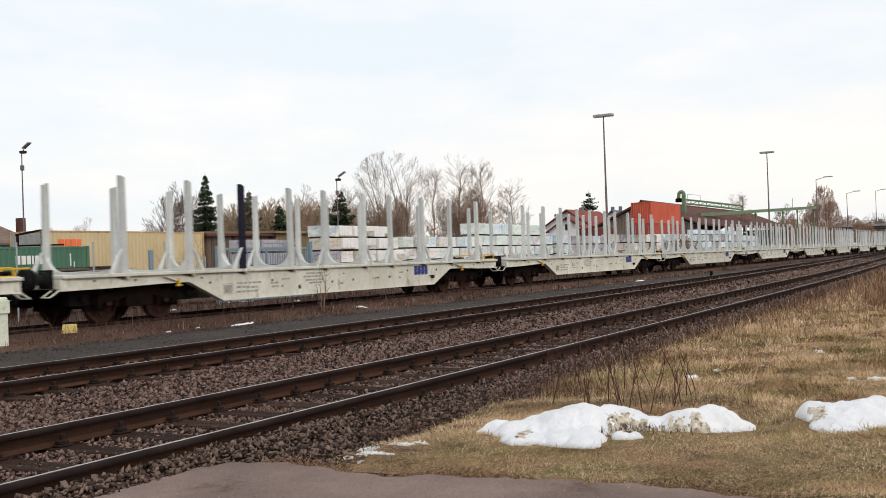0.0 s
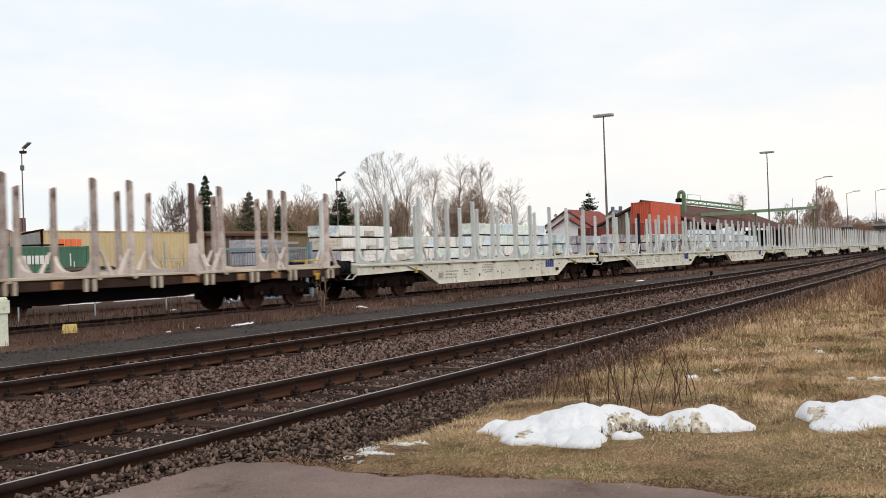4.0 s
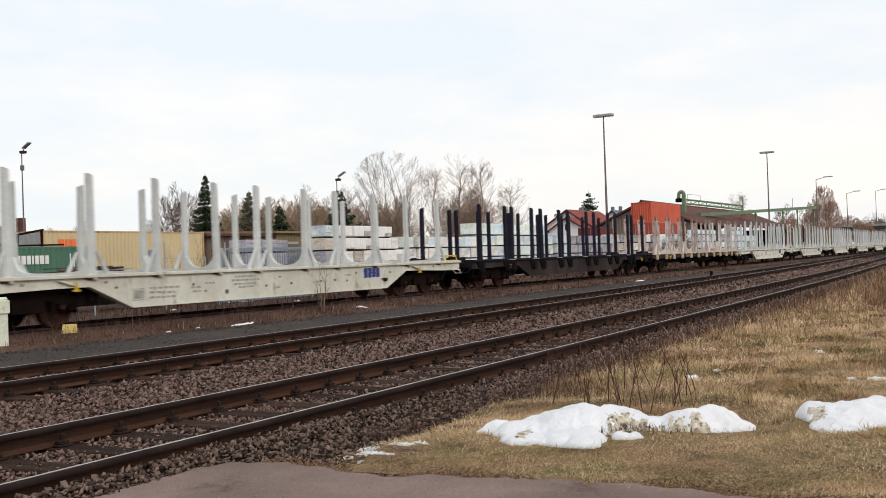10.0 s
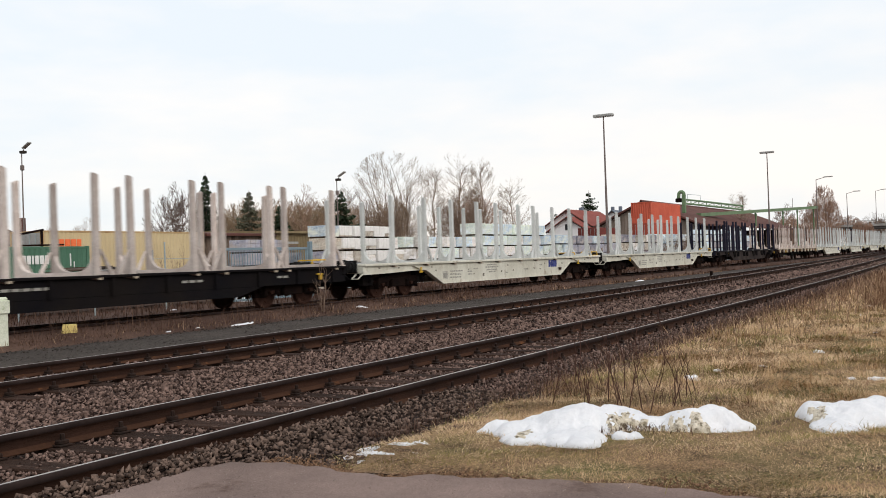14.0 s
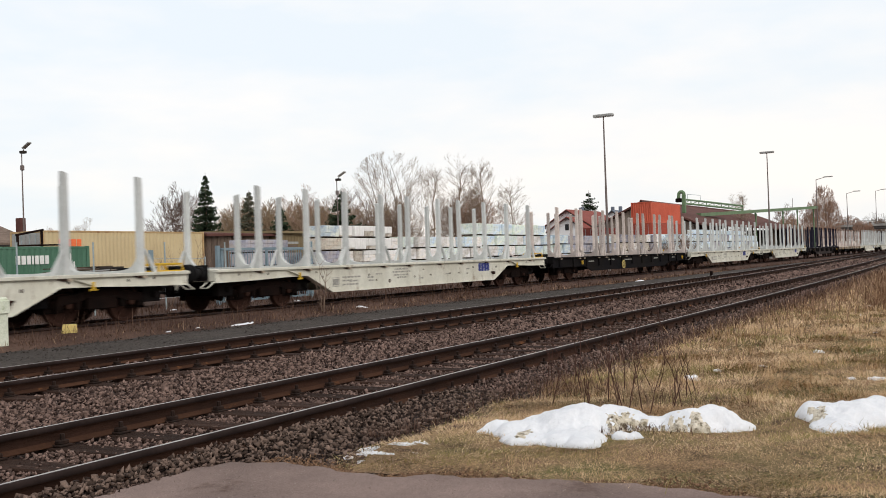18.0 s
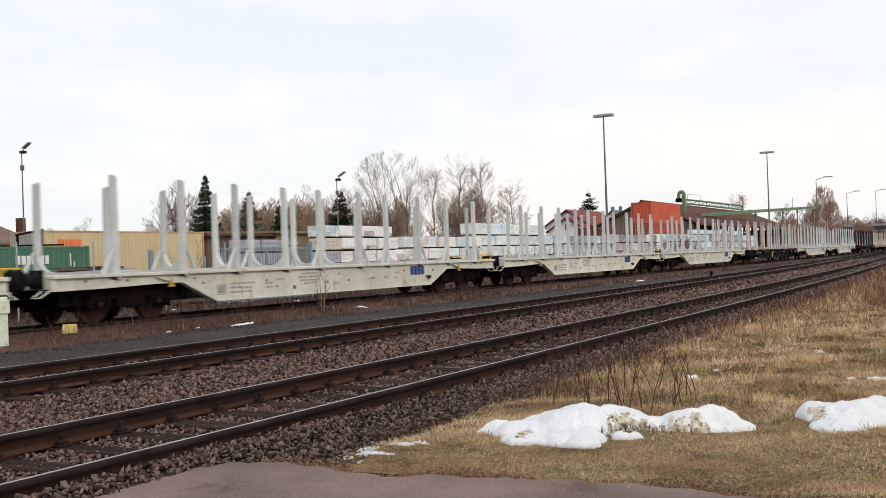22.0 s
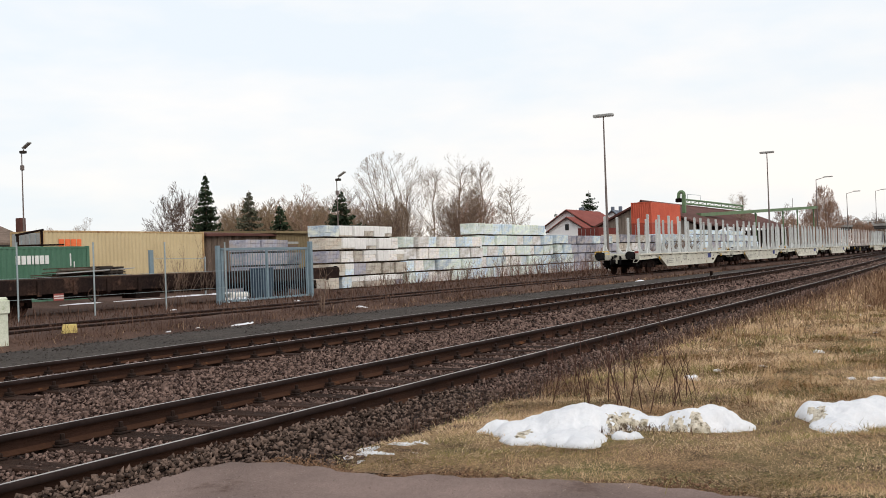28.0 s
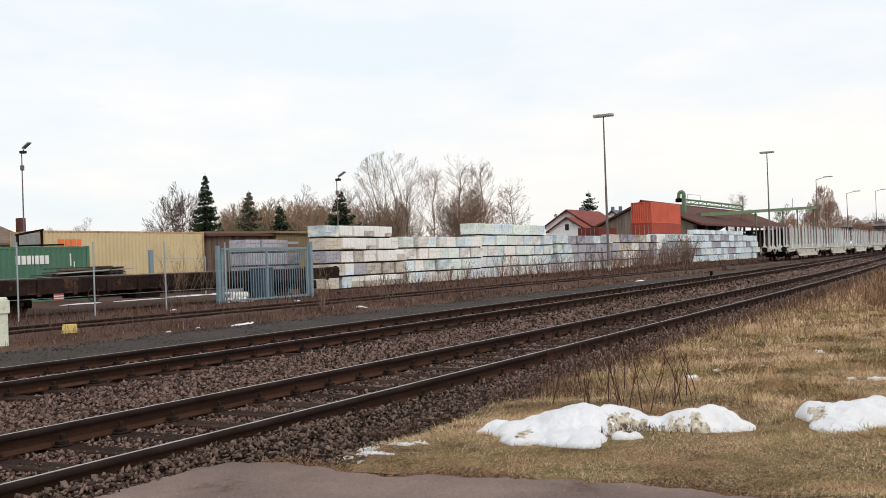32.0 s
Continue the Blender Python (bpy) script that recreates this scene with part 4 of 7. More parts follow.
def black_wagon():
    w = thing("stake_wagon", "black long wagon with pale weathered stakes on bolsters", "freight wagon", group="goods train")
    end = 10.9
    for side in (-1, 1):
        a, b = sorted((side * 1.24, side * 1.30))
        g = Geo().box(-end, end, a, b, 0.62, 1.03, bevel=0.01)
        g.prism([(-7.0, 0.62), (7.0, 0.62), (6.0, 0.38), (-6.0, 0.38)], 1, a, b)
        for i in range(13):
            x = -10.2 + i * 1.7
            p, q = sorted((side * 1.30, side * 1.37))
            g.box(x - 0.05, x + 0.05, p, q, 0.62, 1.02)
        part("side_sill", g, "wagon_black", w)
        a, b = sorted((side * 1.12, side * 1.40))
        part("top_flange", Geo().box(-end, end, a, b, 1.03, 1.09, bevel=0.01), "wagon_black", w)
        a, b = sorted((side * 1.31, side * 1.316))
        g = Geo()
        for x, k in ((-6.5, 3), (-1.2, 5), (3.9, 3), (7.6, 2)):
            for i in range(k):
                g.box(x + i * 0.26, x + i * 0.26 + 0.2, a, b, 0.82, 0.88)
        g.box(-3.7, -2.8, a, b, 0.86, 0.92)
        tagged(part("lettering", g, "grey_mark", w), kind="stuff")
    g = Geo().box(-end, end, -0.3, 0.3, 0.55, 1.0)
    for i in range(12):
        g.box(-10 + i * 1.8, -9.85 + i * 1.8, -1.24, 1.24, 0.7, 1.02)
    part("centre_frame", g, "wagon_black", w)
    wheel = Geo()
    for i in range(18):
        a, b = 6.2832 * i / 18, 6.2832 * (i + 1) / 18
        wheel.tube((-1.63 + 0.2 * math.cos(a), -1.4, 0.62 + 0.2 * math.sin(a)), (-1.63 + 0.2 * math.cos(b), -1.4, 0.62 + 0.2 * math.sin(b)), 0.02, n=5)
    wheel.tube((-1.63, -1.24, 0.62), (-1.63, -1.42, 0.62), 0.03).box(-1.83, -1.43, -1.41, -1.39, 0.605, 0.635).box(-1.645, -1.615, -1.41, -1.39, 0.42, 0.82)
    part("hand_wheel", wheel, "pale_yellow", w, "faded yellow hand-brake wheel")
    add_shade_floor(w, end, "wagon_black")
    add_ends(w, end, "wagon_black")
    add_bogies(w, 8.6)
    rows = [(x + 0.12, k) for x, k in zip(PAIR_STAKES, itertools.cycle((-1, 1)))]
    add_stakes(w, rows, STAKE_P, 1.02, BUNK_P, "stake_pink")
    add_yellow_handles(w)
    return w


# couplings along the train, from the front backwards; WAGONS lists kind and the place of its middle at time zero
PITCH_W = 22.03
WAGONS = []


def train_layout():
    for k in range(8):
        WAGONS.append(("white", 25.53 + PITCH_W * (8 - k)))
    WAGONS.extend([("white", 25.53), ("white", 3.5), ("rusty", -18.73), ("dark", -41.2), ("white", -63.44), ("white", -85.6), ("black", -108.0), ("white", -130.4), ("white", -152.43), ("white", -174.5), ("white", -196.6)])


def travel(t):
    """How far the train has run after t seconds."""
    q = t / 10
    return 81.9861 * q + 2.2285 * q ** 2 + 2.9356 * q ** 3 - 1.507 * q ** 4 + 0.2459 * q ** 5


def on_track(x):
    return pose(x, WAGON_Y - 0.0045 * (x - 20), 0, 0, 0, WAGON_TURN)


train_layout()
KINDS = {"white": white_wagon, "rusty": rusty_wagon, "dark": dark_wagon, "black": black_wagon}
TRAIN, built = [], {}
for kind, u in WAGONS:
    if kind not in built:
        built[kind] = KINDS[kind]()
        ob = built[kind]
    else:
        ob = copy_thing(built[kind], Matrix())
    ob.matrix_basis = on_track(u)
    TRAIN.append((ob, u))
for ob in TRAIN[8][0].children:
    if ob.name.startswith("stake") and abs(ob.matrix_basis.translation.x + 4.57) < 0.05 and ob.matrix_basis.translation.y < 0:
        ob.data = STAKE_N
        tagged(ob, "dark navy replacement stake")
last_wagon = TRAIN[-1][0]
g = Geo().box(-10.56, -10.53, -1.30, -1.06, 1.14, 1.40, bevel=0.005).box(-10.565, -10.56, -1.29, -1.07, 1.15, 1.27, 1)
part("tail_board", g, ["white", "red"], last_wagon, "small red and white tail board")


def motions():
    times = [i * 1.0 for i in range(33)]
    for ob, u in TRAIN:
        walk(ob, [(t, on_track(u + travel(t))) for t in times])
    spin_rows = []
    run, step, t = travel(SECONDS), radians(80) * 0.46, 0.0
    count = int(run / step) + 1
    fine_t = np.linspace(0, SECONDS, 2000)
    fine_s = np.array([travel(q) for q in fine_t])
    turns = [(float(np.interp(run * i / count, fine_s, fine_t)), math.degrees(run * i / count / 0.46)) for i in range(count + 1)]
    shared = {}
    for ob, _ in TRAIN:
        for b in ob.children:
            if not b.name.startswith("bogie"):
                continue
            for w in b.children:
                x = round(w.location.x, 2)
                if x not in shared:
                    walk(w, [(t, pose(x, 0, 0.46, 0, a, 0)) for t, a in turns])
                    shared[x] = w
                else:
                    w.rotation_mode = "QUATERNION"
                    w.animation_data_create()
                    w.animation_data.action = shared[x].animation_data.action
                    w.animation_data.action_slot = shared[x].animation_data.action_slot


# ---- containers ----
def corrugated(g, x0, x1, y, z0, z1, out, depth=0.045, pitch=0.278, along_x=True, slot=0):
    """A trapezoid-corrugated steel wall, 3 mm thick at its ridges; out: which way its face looks."""
    n = max(2, round((x1 - x0) / pitch))
    p = (x1 - x0) / n
    line = []
    for i in range(n):
        a = x0 + i * p
        line += [(a, 0), (a + p * 0.25, 0), (a + p * 0.5, depth), (a + p * 0.75, depth)]
    line.append((x1, 0))
    ring = [(a, y + out * (da - 0.05)) for a, da in line] + [(a, y + out * (da - 0.037)) for a, da in reversed(line)]
    g.prism(ring if along_x else [(v, u) for u, v in ring], 2, z0, z1, slot)


def container(label, paint, size, at, turn=0.0, mark=None, doors="low", tall=2.591, frame_mat=None, door_mat=None, extra=()):
    """size: length. Its near lower corner at the low x, low y end is the origin."""
    c = thing("shipping_container", label, "container", at, turn, group="shipping containers")
    w, e = 2.438, 0.16
    fm = frame_mat or paint
    for y, out in ((0.0, -1), (w, 1)):
        corr = Geo()
        corrugated(corr, e, size - e, y, 0.16, tall - 0.12, out)
        part("side_panel", corr, paint, c)
        a, b = (0.0, 0.09) if out < 0 else (w - 0.09, w)
        part("bottom_rail", Geo().box(e, size - e, a, b, 0.0, 0.17, bevel=0.01), fm, c)
        part("top_rail", Geo().box(e, size - e, a, b, tall - 0.12, tall - 0.02, bevel=0.01), fm, c)
        for x in (0.0, size - e):
            part("corner_post", Geo().box(x, x + e, a - (0.0 if out < 0 else 0.06), b + (0.06 if out < 0 else 0.0), 0.0, tall, bevel=0.012), fm, c)
    roof = Geo().box(0.05, size - 0.05, 0.05, w - 0.05, tall - 0.06, tall - 0.025)
    for i in range(int(size / 0.28) - 1):
        roof.box(0.2 + i * 0.28, 0.3 + i * 0.28, 0.12, w - 0.12, tall - 0.026, tall - 0.008)
    part("roof", roof, paint, c)
    part("floor", Geo().box(0.05, size - 0.05, 0.05, w - 0.05, 0.08, 0.16), fm, c)
    for x, d in ((0.02, -1), (size - 0.02, 1)):
        if (doors == "low") == (d < 0):
            for y in (0.16, w / 2 + 0.01):
                door = part("door", Geo().box(x - 0.02, x + 0.02, y, y + w / 2 - 0.17, 0.16, tall - 0.13, bevel=0.008), door_mat or paint, c)
                for f in (0.28, 0.72):
                    yy = y + (w / 2 - 0.17) * f
                    part("locking_bar", Geo().tube((x + d * 0.045, yy, 0.18), (x + d * 0.045, yy, tall - 0.15), 0.02, n=6), "galv", door)
        else:
            g = Geo()
            corrugated(g, 0.16, w - 0.16, x - d * 0.02, 0.16, tall - 0.12, d, along_x=False)
            part("end_panel", g, paint, c)
        part("end_sill", Geo().box(x - 0.03, x + 0.03, 0.15, w - 0.15, 0.0, 0.17).box(x - 0.03, x + 0.03, 0.15, w - 0.15, tall - 0.12, tall - 0.02), fm, c)
    if mark:
        x, z, h, widths, mat = mark
        for k, wd in enumerate(widths):
            part("painted_mark", Geo().box(x, x + wd, -0.004 - 0.036, 0.0 - 0.037 + 0.034, z, z + h), mat, c, "plain painted bar")
            x += wd + 0.07
        for x, z, h, wd in extra:
            part("painted_mark", Geo().box(x, x + wd, -0.04, -0.003, z, z + h), mat, c, "narrow painted bar")
    return c


container("tall cream-coloured steel container with rusty edges", "cream", 12.19, (36.1, 43.0, 0.81), mark=(1.05, 1.74, 0.38, (0.33, 0.33, 0.33, 0.27), "orange_mark"), door_mat="lamp", frame_mat="cream_rust")
container("weathered green steel container with white painted bars", "green_paint", 6.06, (25.85, 35.0, -0.28), mark=(2.2, 1.84, 0.36, (0.2, 0.2, 0.18, 0.08, 0.17, 0.2, 0.17), "white"), extra=((4.95, 1.72, 0.55, 0.05), (5.15, 1.62, 0.3, 0.04)))
container("faded grey-white container behind the cream one", "lamp", 6.06, (29.2, 46.4, -0.3))
for z, paint, lab in ((-0.30, "maroon", "dull maroon steel container at the foot of a stack"), (2.14, "red_dull", "dull red steel container in a stack"), (4.58, "red_paint", "bright orange-red steel container on top of a stack")):
    container(lab, paint, 12.19, (114.3, 34.7, z), tall=2.43, doors="high" if z > 4 else "low")
container("dark red container standing behind the block packs", "maroon", 6.06, (107.2, 38.6, 1.72), tall=2.43)
container("dark red container standing on the yard", "maroon", 6.06, (107.2, 38.6, -0.71), tall=2.43)


# ---- flat wagon parked behind the fence ----
def parked_wagon(at, length):
    w = thing("flat_wagon", "dark rusty empty flat wagon parked behind the fence", "freight wagon", at, 0, group="parked wagons")
    for y in (-1.4, 1.32):
        part("side_sill", Geo().box(0, length, y, y + 0.08, 0.72, 1.2, bevel=0.01), "rust_old", w)
    part("deck", Geo().box(0, length, -1.36, 1.36, 1.17, 1.22, bevel=0.01), "rust_frame", w)
    g = Geo()
    for y in (-0.5, 0.5):
        g.prism([(0, 1.17), (length, 1.17), (length, 0.9), (length - 4, 0.85), (length - 5.5, 0.5), (5.5, 0.5), (4, 0.85), (0, 0.9)], 1, y - 0.07, y + 0.07)
    g.box(length * 0.4, length * 0.46, -1.1, -0.4, 0.4, 0.9, bevel=0.03)
    part("underframe", g, "rust_old", w)
    for i in range(14):
        part("stake_pocket", Geo().box(0.9 + i * length / 14.4, 1.05 + i * length / 14.4, -1.47, -1.4, 0.66, 1.16, bevel=0.01), "rust_old", w)
    for x in (2.6, length - 2.6):
        b = part("bogie", BOGIE, None, w, "", (x, 0, 0))
        for d in (-0.9, 0.9):
            part("wheelset", WHEELSET, None, b, "", (d, 0, 0.46))
    for x, s in ((0, -1), (length, 1)):
        for y in (-0.875, 0.875):
            make_buffer(w, x, y, s)
        part("headstock", Geo().box(x - 0.06, x + 0.06, -1.36, 1.36, 0.84, 1.2, bevel=0.01), "rust_frame", w)
    return w


parked_wagon((18.3, 28.0, -0.22), 20.6)
parked_wagon((-3.0, 28.0, -0.22), 19.8)
parked_wagon((35.9, 44.22, -0.41), 15.5)
make_track("track_4", "rusty siding track under the parked wagons", 27.25, "rail_dull", False, -20, 43, 6.0, 0, 0.65)
bpy.data.objects["track_4"].location = (0, 0, -0.22)


def timber_pile():
    t = thing("timber_pile", "jumbled pile of weathered planks on the parked wagon", "timber", (22.6, 27.4, 1.0), 0)
    r = random.Random(3)
    for i in range(13):
        long = r.uniform(1.6, 3.2)
        ob = part("plank", Geo().box(-long / 2, long / 2, -0.09, 0.09, 0.0, 0.035, bevel=0.005), ("pallet", "timber", "timber_grey", "lamp")[i % 4 if i > 4 else i % 2], t)
        ob.matrix_basis = pose(1.55 + r.uniform(-0.3, 0.5) + 0.06 * i, r.uniform(-0.4, 0.4), i * 0.026, 0, r.uniform(-2.5, 0.5), r.uniform(-9, 9))
    for k in range(4):
        part("bearer", Geo().box(2.75 + 0.05 * k, 3.55 - 0.03 * k, -0.5, 0.5, 0.02 + k * 0.085, 0.07 + k * 0.085, bevel=0.008), "timber_grey" if k == 2 else "shade", t)
    for k in range(3):
        part("bearer", Geo().box(2.85 + 0.24 * k, 2.95 + 0.24 * k, -0.48, 0.48, 0.06, 0.30, bevel=0.008), "shade", t)


timber_pile()


# ---- fence and gate ----
def fence():
    f = thing("wire_fence", "sagging wire fence on grey steel posts", "fence", (0, 24.0, 0), kind="structure")
    for x in [4.0, 7.05, 10.1, 13.15, 16.2, 19.28, 22.02, 25.03, 28.0]:
        part("post", Geo().tube((x, 0, -0.3), (x, 0, 2.04), 0.025, n=8).tube((x, 0, 2.04), (x, 0, 2.06), 0.03, n=8), "galv", f)
    for z in (0.45, 1.05):
        part("wire", Geo().tube((4.0, 0, z), (28.0, 0, z), 0.005, n=4), "galv", f)


fence()


def gate():
    g = thing("metal_gate", "blue-grey tubular steel gate with upright bars", "gate", (28.3, 24.6, -0.25), 0)
    part("gate_post", Geo().box(-0.07, 0.07, -0.07, 0.07, 0, 2.2, bevel=0.012), "gate_paint", g)
    part("gate_post", Geo().box(5.54, 5.69, -0.08, 0.08, 0, 2.35, bevel=0.012), "gate_paint", g)
    part("frame_rail", Geo().box(0.16, 5.4, -0.035, 0.035, 2.02, 2.12, bevel=0.008), "gate_paint", g)
    part("frame_rail", Geo().box(0.16, 5.4, -0.035, 0.035, 0.14, 0.22, bevel=0.008), "gate_paint", g)
    for x in (0.16, 2.75, 5.33):
        part("frame_upright", Geo().box(x, x + 0.08, -0.035, 0.035, 0.2, 2.08, bevel=0.008), "gate_paint", g)
    bar = Geo().box(-0.011, 0.011, -0.011, 0.011, 0.2, 2.04).mesh("bar", "gate_paint")
    for i in range(34):
        x = 0.3 + i * 0.151
        if abs(x - 2.79) > 0.07:
            part("bar", bar, None, g, "", (x, 0, 0))


gate()
b = thing("waste_bin", "dark blue-grey square waste bin behind the gate", "bin", (32.5, 26.0, -0.28))
part("body", Geo().prism([(-0.28, 0.08), (0.28, 0.08), (0.36, 1.3), (-0.36, 1.3)], 1, -0.3, 0.3), "bin_blue", b)
part("lid", Geo().box(-0.39, 0.39, -0.34, 0.34, 1.3, 1.38, bevel=0.03), "bin_blue", b)
for x in (-0.2, 0.2):
    part("wheel", Geo().tube((x, -0.3, 0.09), (x, -0.24, 0.09), 0.09, n=10), "buffer", b)
r = random.Random(3)
for i in range(6):
    g = Geo().box(-0.3, 0.3, -0.2, 0.2, 0.0, 0.24, bevel=0.07)
    solid("sack", g, "block_warm", "pale plastic sack lying behind the gate", "sack", (31.0 + i * 0.13 + r.uniform(-0.2, 0.2), 26.4 + r.uniform(-0.4, 0.4), -0.27 + 0.2 * (i > 3)), r.uniform(0, 180), group="sacks")
b = thing("barrier", "blue-grey steel post with a thin rail behind the parked wagon", "barrier", (33.55, 33.0, -0.28))
part("post", Geo().box(-0.11, 0.11, -0.06, 0.06, 0, 2.32, bevel=0.012), "gate_paint", b)
part("post", Geo().box(3.46, 3.54, -0.04, 0.04, 0, 1.98, bevel=0.01), "galv", b)
part("rail", Geo().tube((0.11, 0, 1.93), (3.46, 0, 1.90), 0.014, n=6), "galv", b)
f = thing("steel_frame", "dark rusty steel frame beside the cream container", "frame", (34.1, 42.35, -0.3))
for x, h in ((0.0, 3.45), (1.45, 3.7)):
    part("post", Geo().box(x - 0.05, x + 0.05, -0.05, 0.05, 0, h, bevel=0.008), "rust_black", f)
part("beam", Geo().tube((-0.1, 0, 3.4), (1.55, 0, 3.68), 0.06, n=6), "rust_black", f)
part("beam", Geo().tube((0.0, 0, 2.88), (2.8, 0, 2.92), 0.05, n=6), "rust_black", f)


# ---- packs of building blocks ----
def pack_mesh(w, d, h, rows, mat, seed):
    """A strapped pack of blocks: one body with a grooved front and end."""
    r = random.Random(seed)
    g = Geo()
    cols, ends = max(2, round(w / 0.36)), max(2, round(d / 0.36))

    def face(n, size, place):
        grid = {(i, k): place(size * i / n, h * k / rows, 0.0) for i in range(n + 1) for k in range(rows + 1)}
        keys = list(grid)
        vs, fs = [grid[q] for q in keys], []
        at = {q: i for i, q in enumerate(keys)}
        for i in range(n):
            for k in range(rows):
                a, b, c, e = size * i / n + 0.014, size * (i + 1) / n - 0.014, h * k / rows + 0.012, h * (k + 1) / rows - 0.012
                o, j = len(vs), r.uniform(0.012, 0.04)
                vs += [place(a, c, j), place(b, c, j), place(b, e, j), place(a, e, j)]
                ring = [at[(i, k)], at[(i + 1, k)], at[(i + 1, k + 1)], at[(i, k + 1)]]
                fs.append((o, o + 1, o + 2, o + 3))
                fs += [(ring[m], ring[(m + 1) % 4], o + (m + 1) % 4, o + m) for m in range(4)]
        return vs, fs

    g.add(*face(cols, w, lambda u, z, out: (u, -out, z)))
    g.add(*face(ends, d, lambda u, z, out: (-out, u, z)))
    g.add([(0, d, 0), (w, 0, 0), (w, d, 0), (0, d, h), (w, 0, h), (w, d, h), (0, 0, 0), (0, 0, h)], [(1, 2, 5, 4), (2, 0, 3, 5), (7, 4, 5, 3), (6, 0, 2, 1)])
    me = g.mesh("block_body", mat)
    bm = bmesh.new()
    bm.from_mesh(me)
    bmesh.ops.remove_doubles(bm, verts=bm.verts, dist=0.0005)
    bmesh.ops.recalc_face_normals(bm, faces=bm.faces)
    bm.to_mesh(me)
    bm.free()
    return me


PACKS = {}


def block_pack(x, y, z, w, h, mat, depth=1.0, turn=0.0, hood=0.0):
    key = (round(w, 1), round(h, 2), mat, depth)
    if key not in PACKS:
        wood = Geo()
        for px in (0.04, w / 2 - 0.06, w - 0.16):
            wood.box(px, px + 0.12, 0.12, depth - 0.12, -0.085, 0.0)
        wood.box(0.02, w - 0.02, 0.06, depth - 0.06, -0.022, 0.0)
        PACKS[key] = (pack_mesh(key[0], depth, h - 0.09, 3, mat, len(PACKS)), wood.mesh("pallet", "pallet"))
    tone = {"block_warm": "white-wrapped", "block_cool": "bluish film-wrapped", "block_grey": "grey", "block_tan": "sandy brown", "block_lime": "pale greenish film-wrapped"}[mat]
    t = thing("block_pack", tone + " pack of building blocks on a wooden pallet, stacked", "building blocks", (x, y, z + 0.09), turn, group="stacked block packs")
    part("wrapped_body", PACKS[key][0], None, t)
    if hood:
        low = (h - 0.09) * (1 - hood)
        hk = ("hood", key[0], key[1], round(hood, 1), depth)
        if hk not in PACKS:
            q = Geo().box(-0.05, key[0] + 0.03, -0.05, depth + 0.03, low, h - 0.085, bevel=0.03)
            for i in range(1, max(2, round(key[0] / 0.4))):
                px = key[0] * i / max(2, round(key[0] / 0.4))
                q.box(px - 0.02, px + 0.02, -0.062, depth, low + 0.01, h - 0.09)
            PACKS[hk] = q.mesh("film_hood", "film")
        part("film_hood", PACKS[hk], None, t, "white plastic film pulled over the pack")
    part("pallet", PACKS[key][1], None, t)
    return t


def stack_run(x0, x1, y, base, top, layers, widths, mats, seed, depth=1.05, ragged=0.0, hoods=()):
    """Packs side by side from x0 to x1, in layers."""
    r = random.Random(seed)
    h = (top - base) / layers
    for k in range(layers):
        x = x0 + r.uniform(-0.06, 0.06)
        while x < x1 - widths * 0.5:
            w = widths * r.choice((0.7, 0.85, 1.0, 1.0, 1.1))
            if ragged and k == layers - 1 and r.random() < ragged:
                x += w + 0.04
                continue
            ob = block_pack(x, y + r.uniform(-0.14, 0.14), base + k * h, w, h, r.choice(mats), depth, r.uniform(-2.4, 2.4), r.choice(hoods) if hoods else 0.0)
            ob.matrix_basis = ob.matrix_basis @ pose(0, 0, 0, 0, r.uniform(-0.7, 0.7), 0)
            x += w + r.uniform(0.07, 0.13)


G0 = -0.28
HOODS = (1.0, 0.9, 0.7, 0.5, 0.4, 0.0)
stack_run(44.2, 45.6, 31.0, G0, 2.52, 4, 1.5, ["block_grey", "block_tan"], 1)
stack_run(45.75, 52.1, 31.0, G0, 1.12, 2, 1.12, ["block_tan", "block_grey", "block_tan", "block_cool"], 4, hoods=(0.0, 0.0, 0.5, 0.0))
stack_run(45.75, 52.1, 31.0, 1.12, 2.52, 2, 1.12, ["block_tan", "block_warm"], 17, hoods=HOODS)
stack_run(44.3, 45.6, 31.1, 2.53, 3.2, 1, 1.45, ["block_cool"], 5)
stack_run(45.75, 51.8, 31.1, 2.53, 3.2, 1, 1.2, ["block_tan", "block_warm"], 5, hoods=HOODS)
stack_run(52.3, 62.6, 31.0, G0, 2.62, 4, 1.45, ["block_cool", "block_lime", "block_warm"], 6)
stack_run(62.7, 76.2, 31.4, G0, 2.75, 4, 1.55, ["block_cool", "block_lime", "block_cool", "block_warm"], 7)
stack_run(62.5, 76.0, 31.6, 2.76, 3.6, 1, 1.7, ["block_lime", "block_cool"], 8)
stack_run(76.4, 79.4, 31.0, G0, 2.85, 4, 1.4, ["block_cool", "block_lime"], 9)
stack_run(79.6, 92.0, 32.0, G0, 2.85, 4, 2.0, ["block_grey", "block_grey", "block_cool"], 10)
stack_run(92.2, 108.0, 32.0, G0, 3.0, 4, 2.1, ["block_grey", "block_tan", "block_grey", "block_warm"], 11, ragged=0.2)
stack_run(112.0, 156.0, 31.4, G0, 3.1, 4, 2.7, ["block_cool", "block_cool", "block_cool", "block_grey"], 12)
stack_run(122.0, 148.0, 31.6, 3.11, 3.72, 1, 2.0, ["block_cool"], 13, ragged=0.45)
stack_run(41.5, 46.6, 34.2, G0, 2.55, 4, 1.25, ["block_grey"], 14, ragged=0.2)
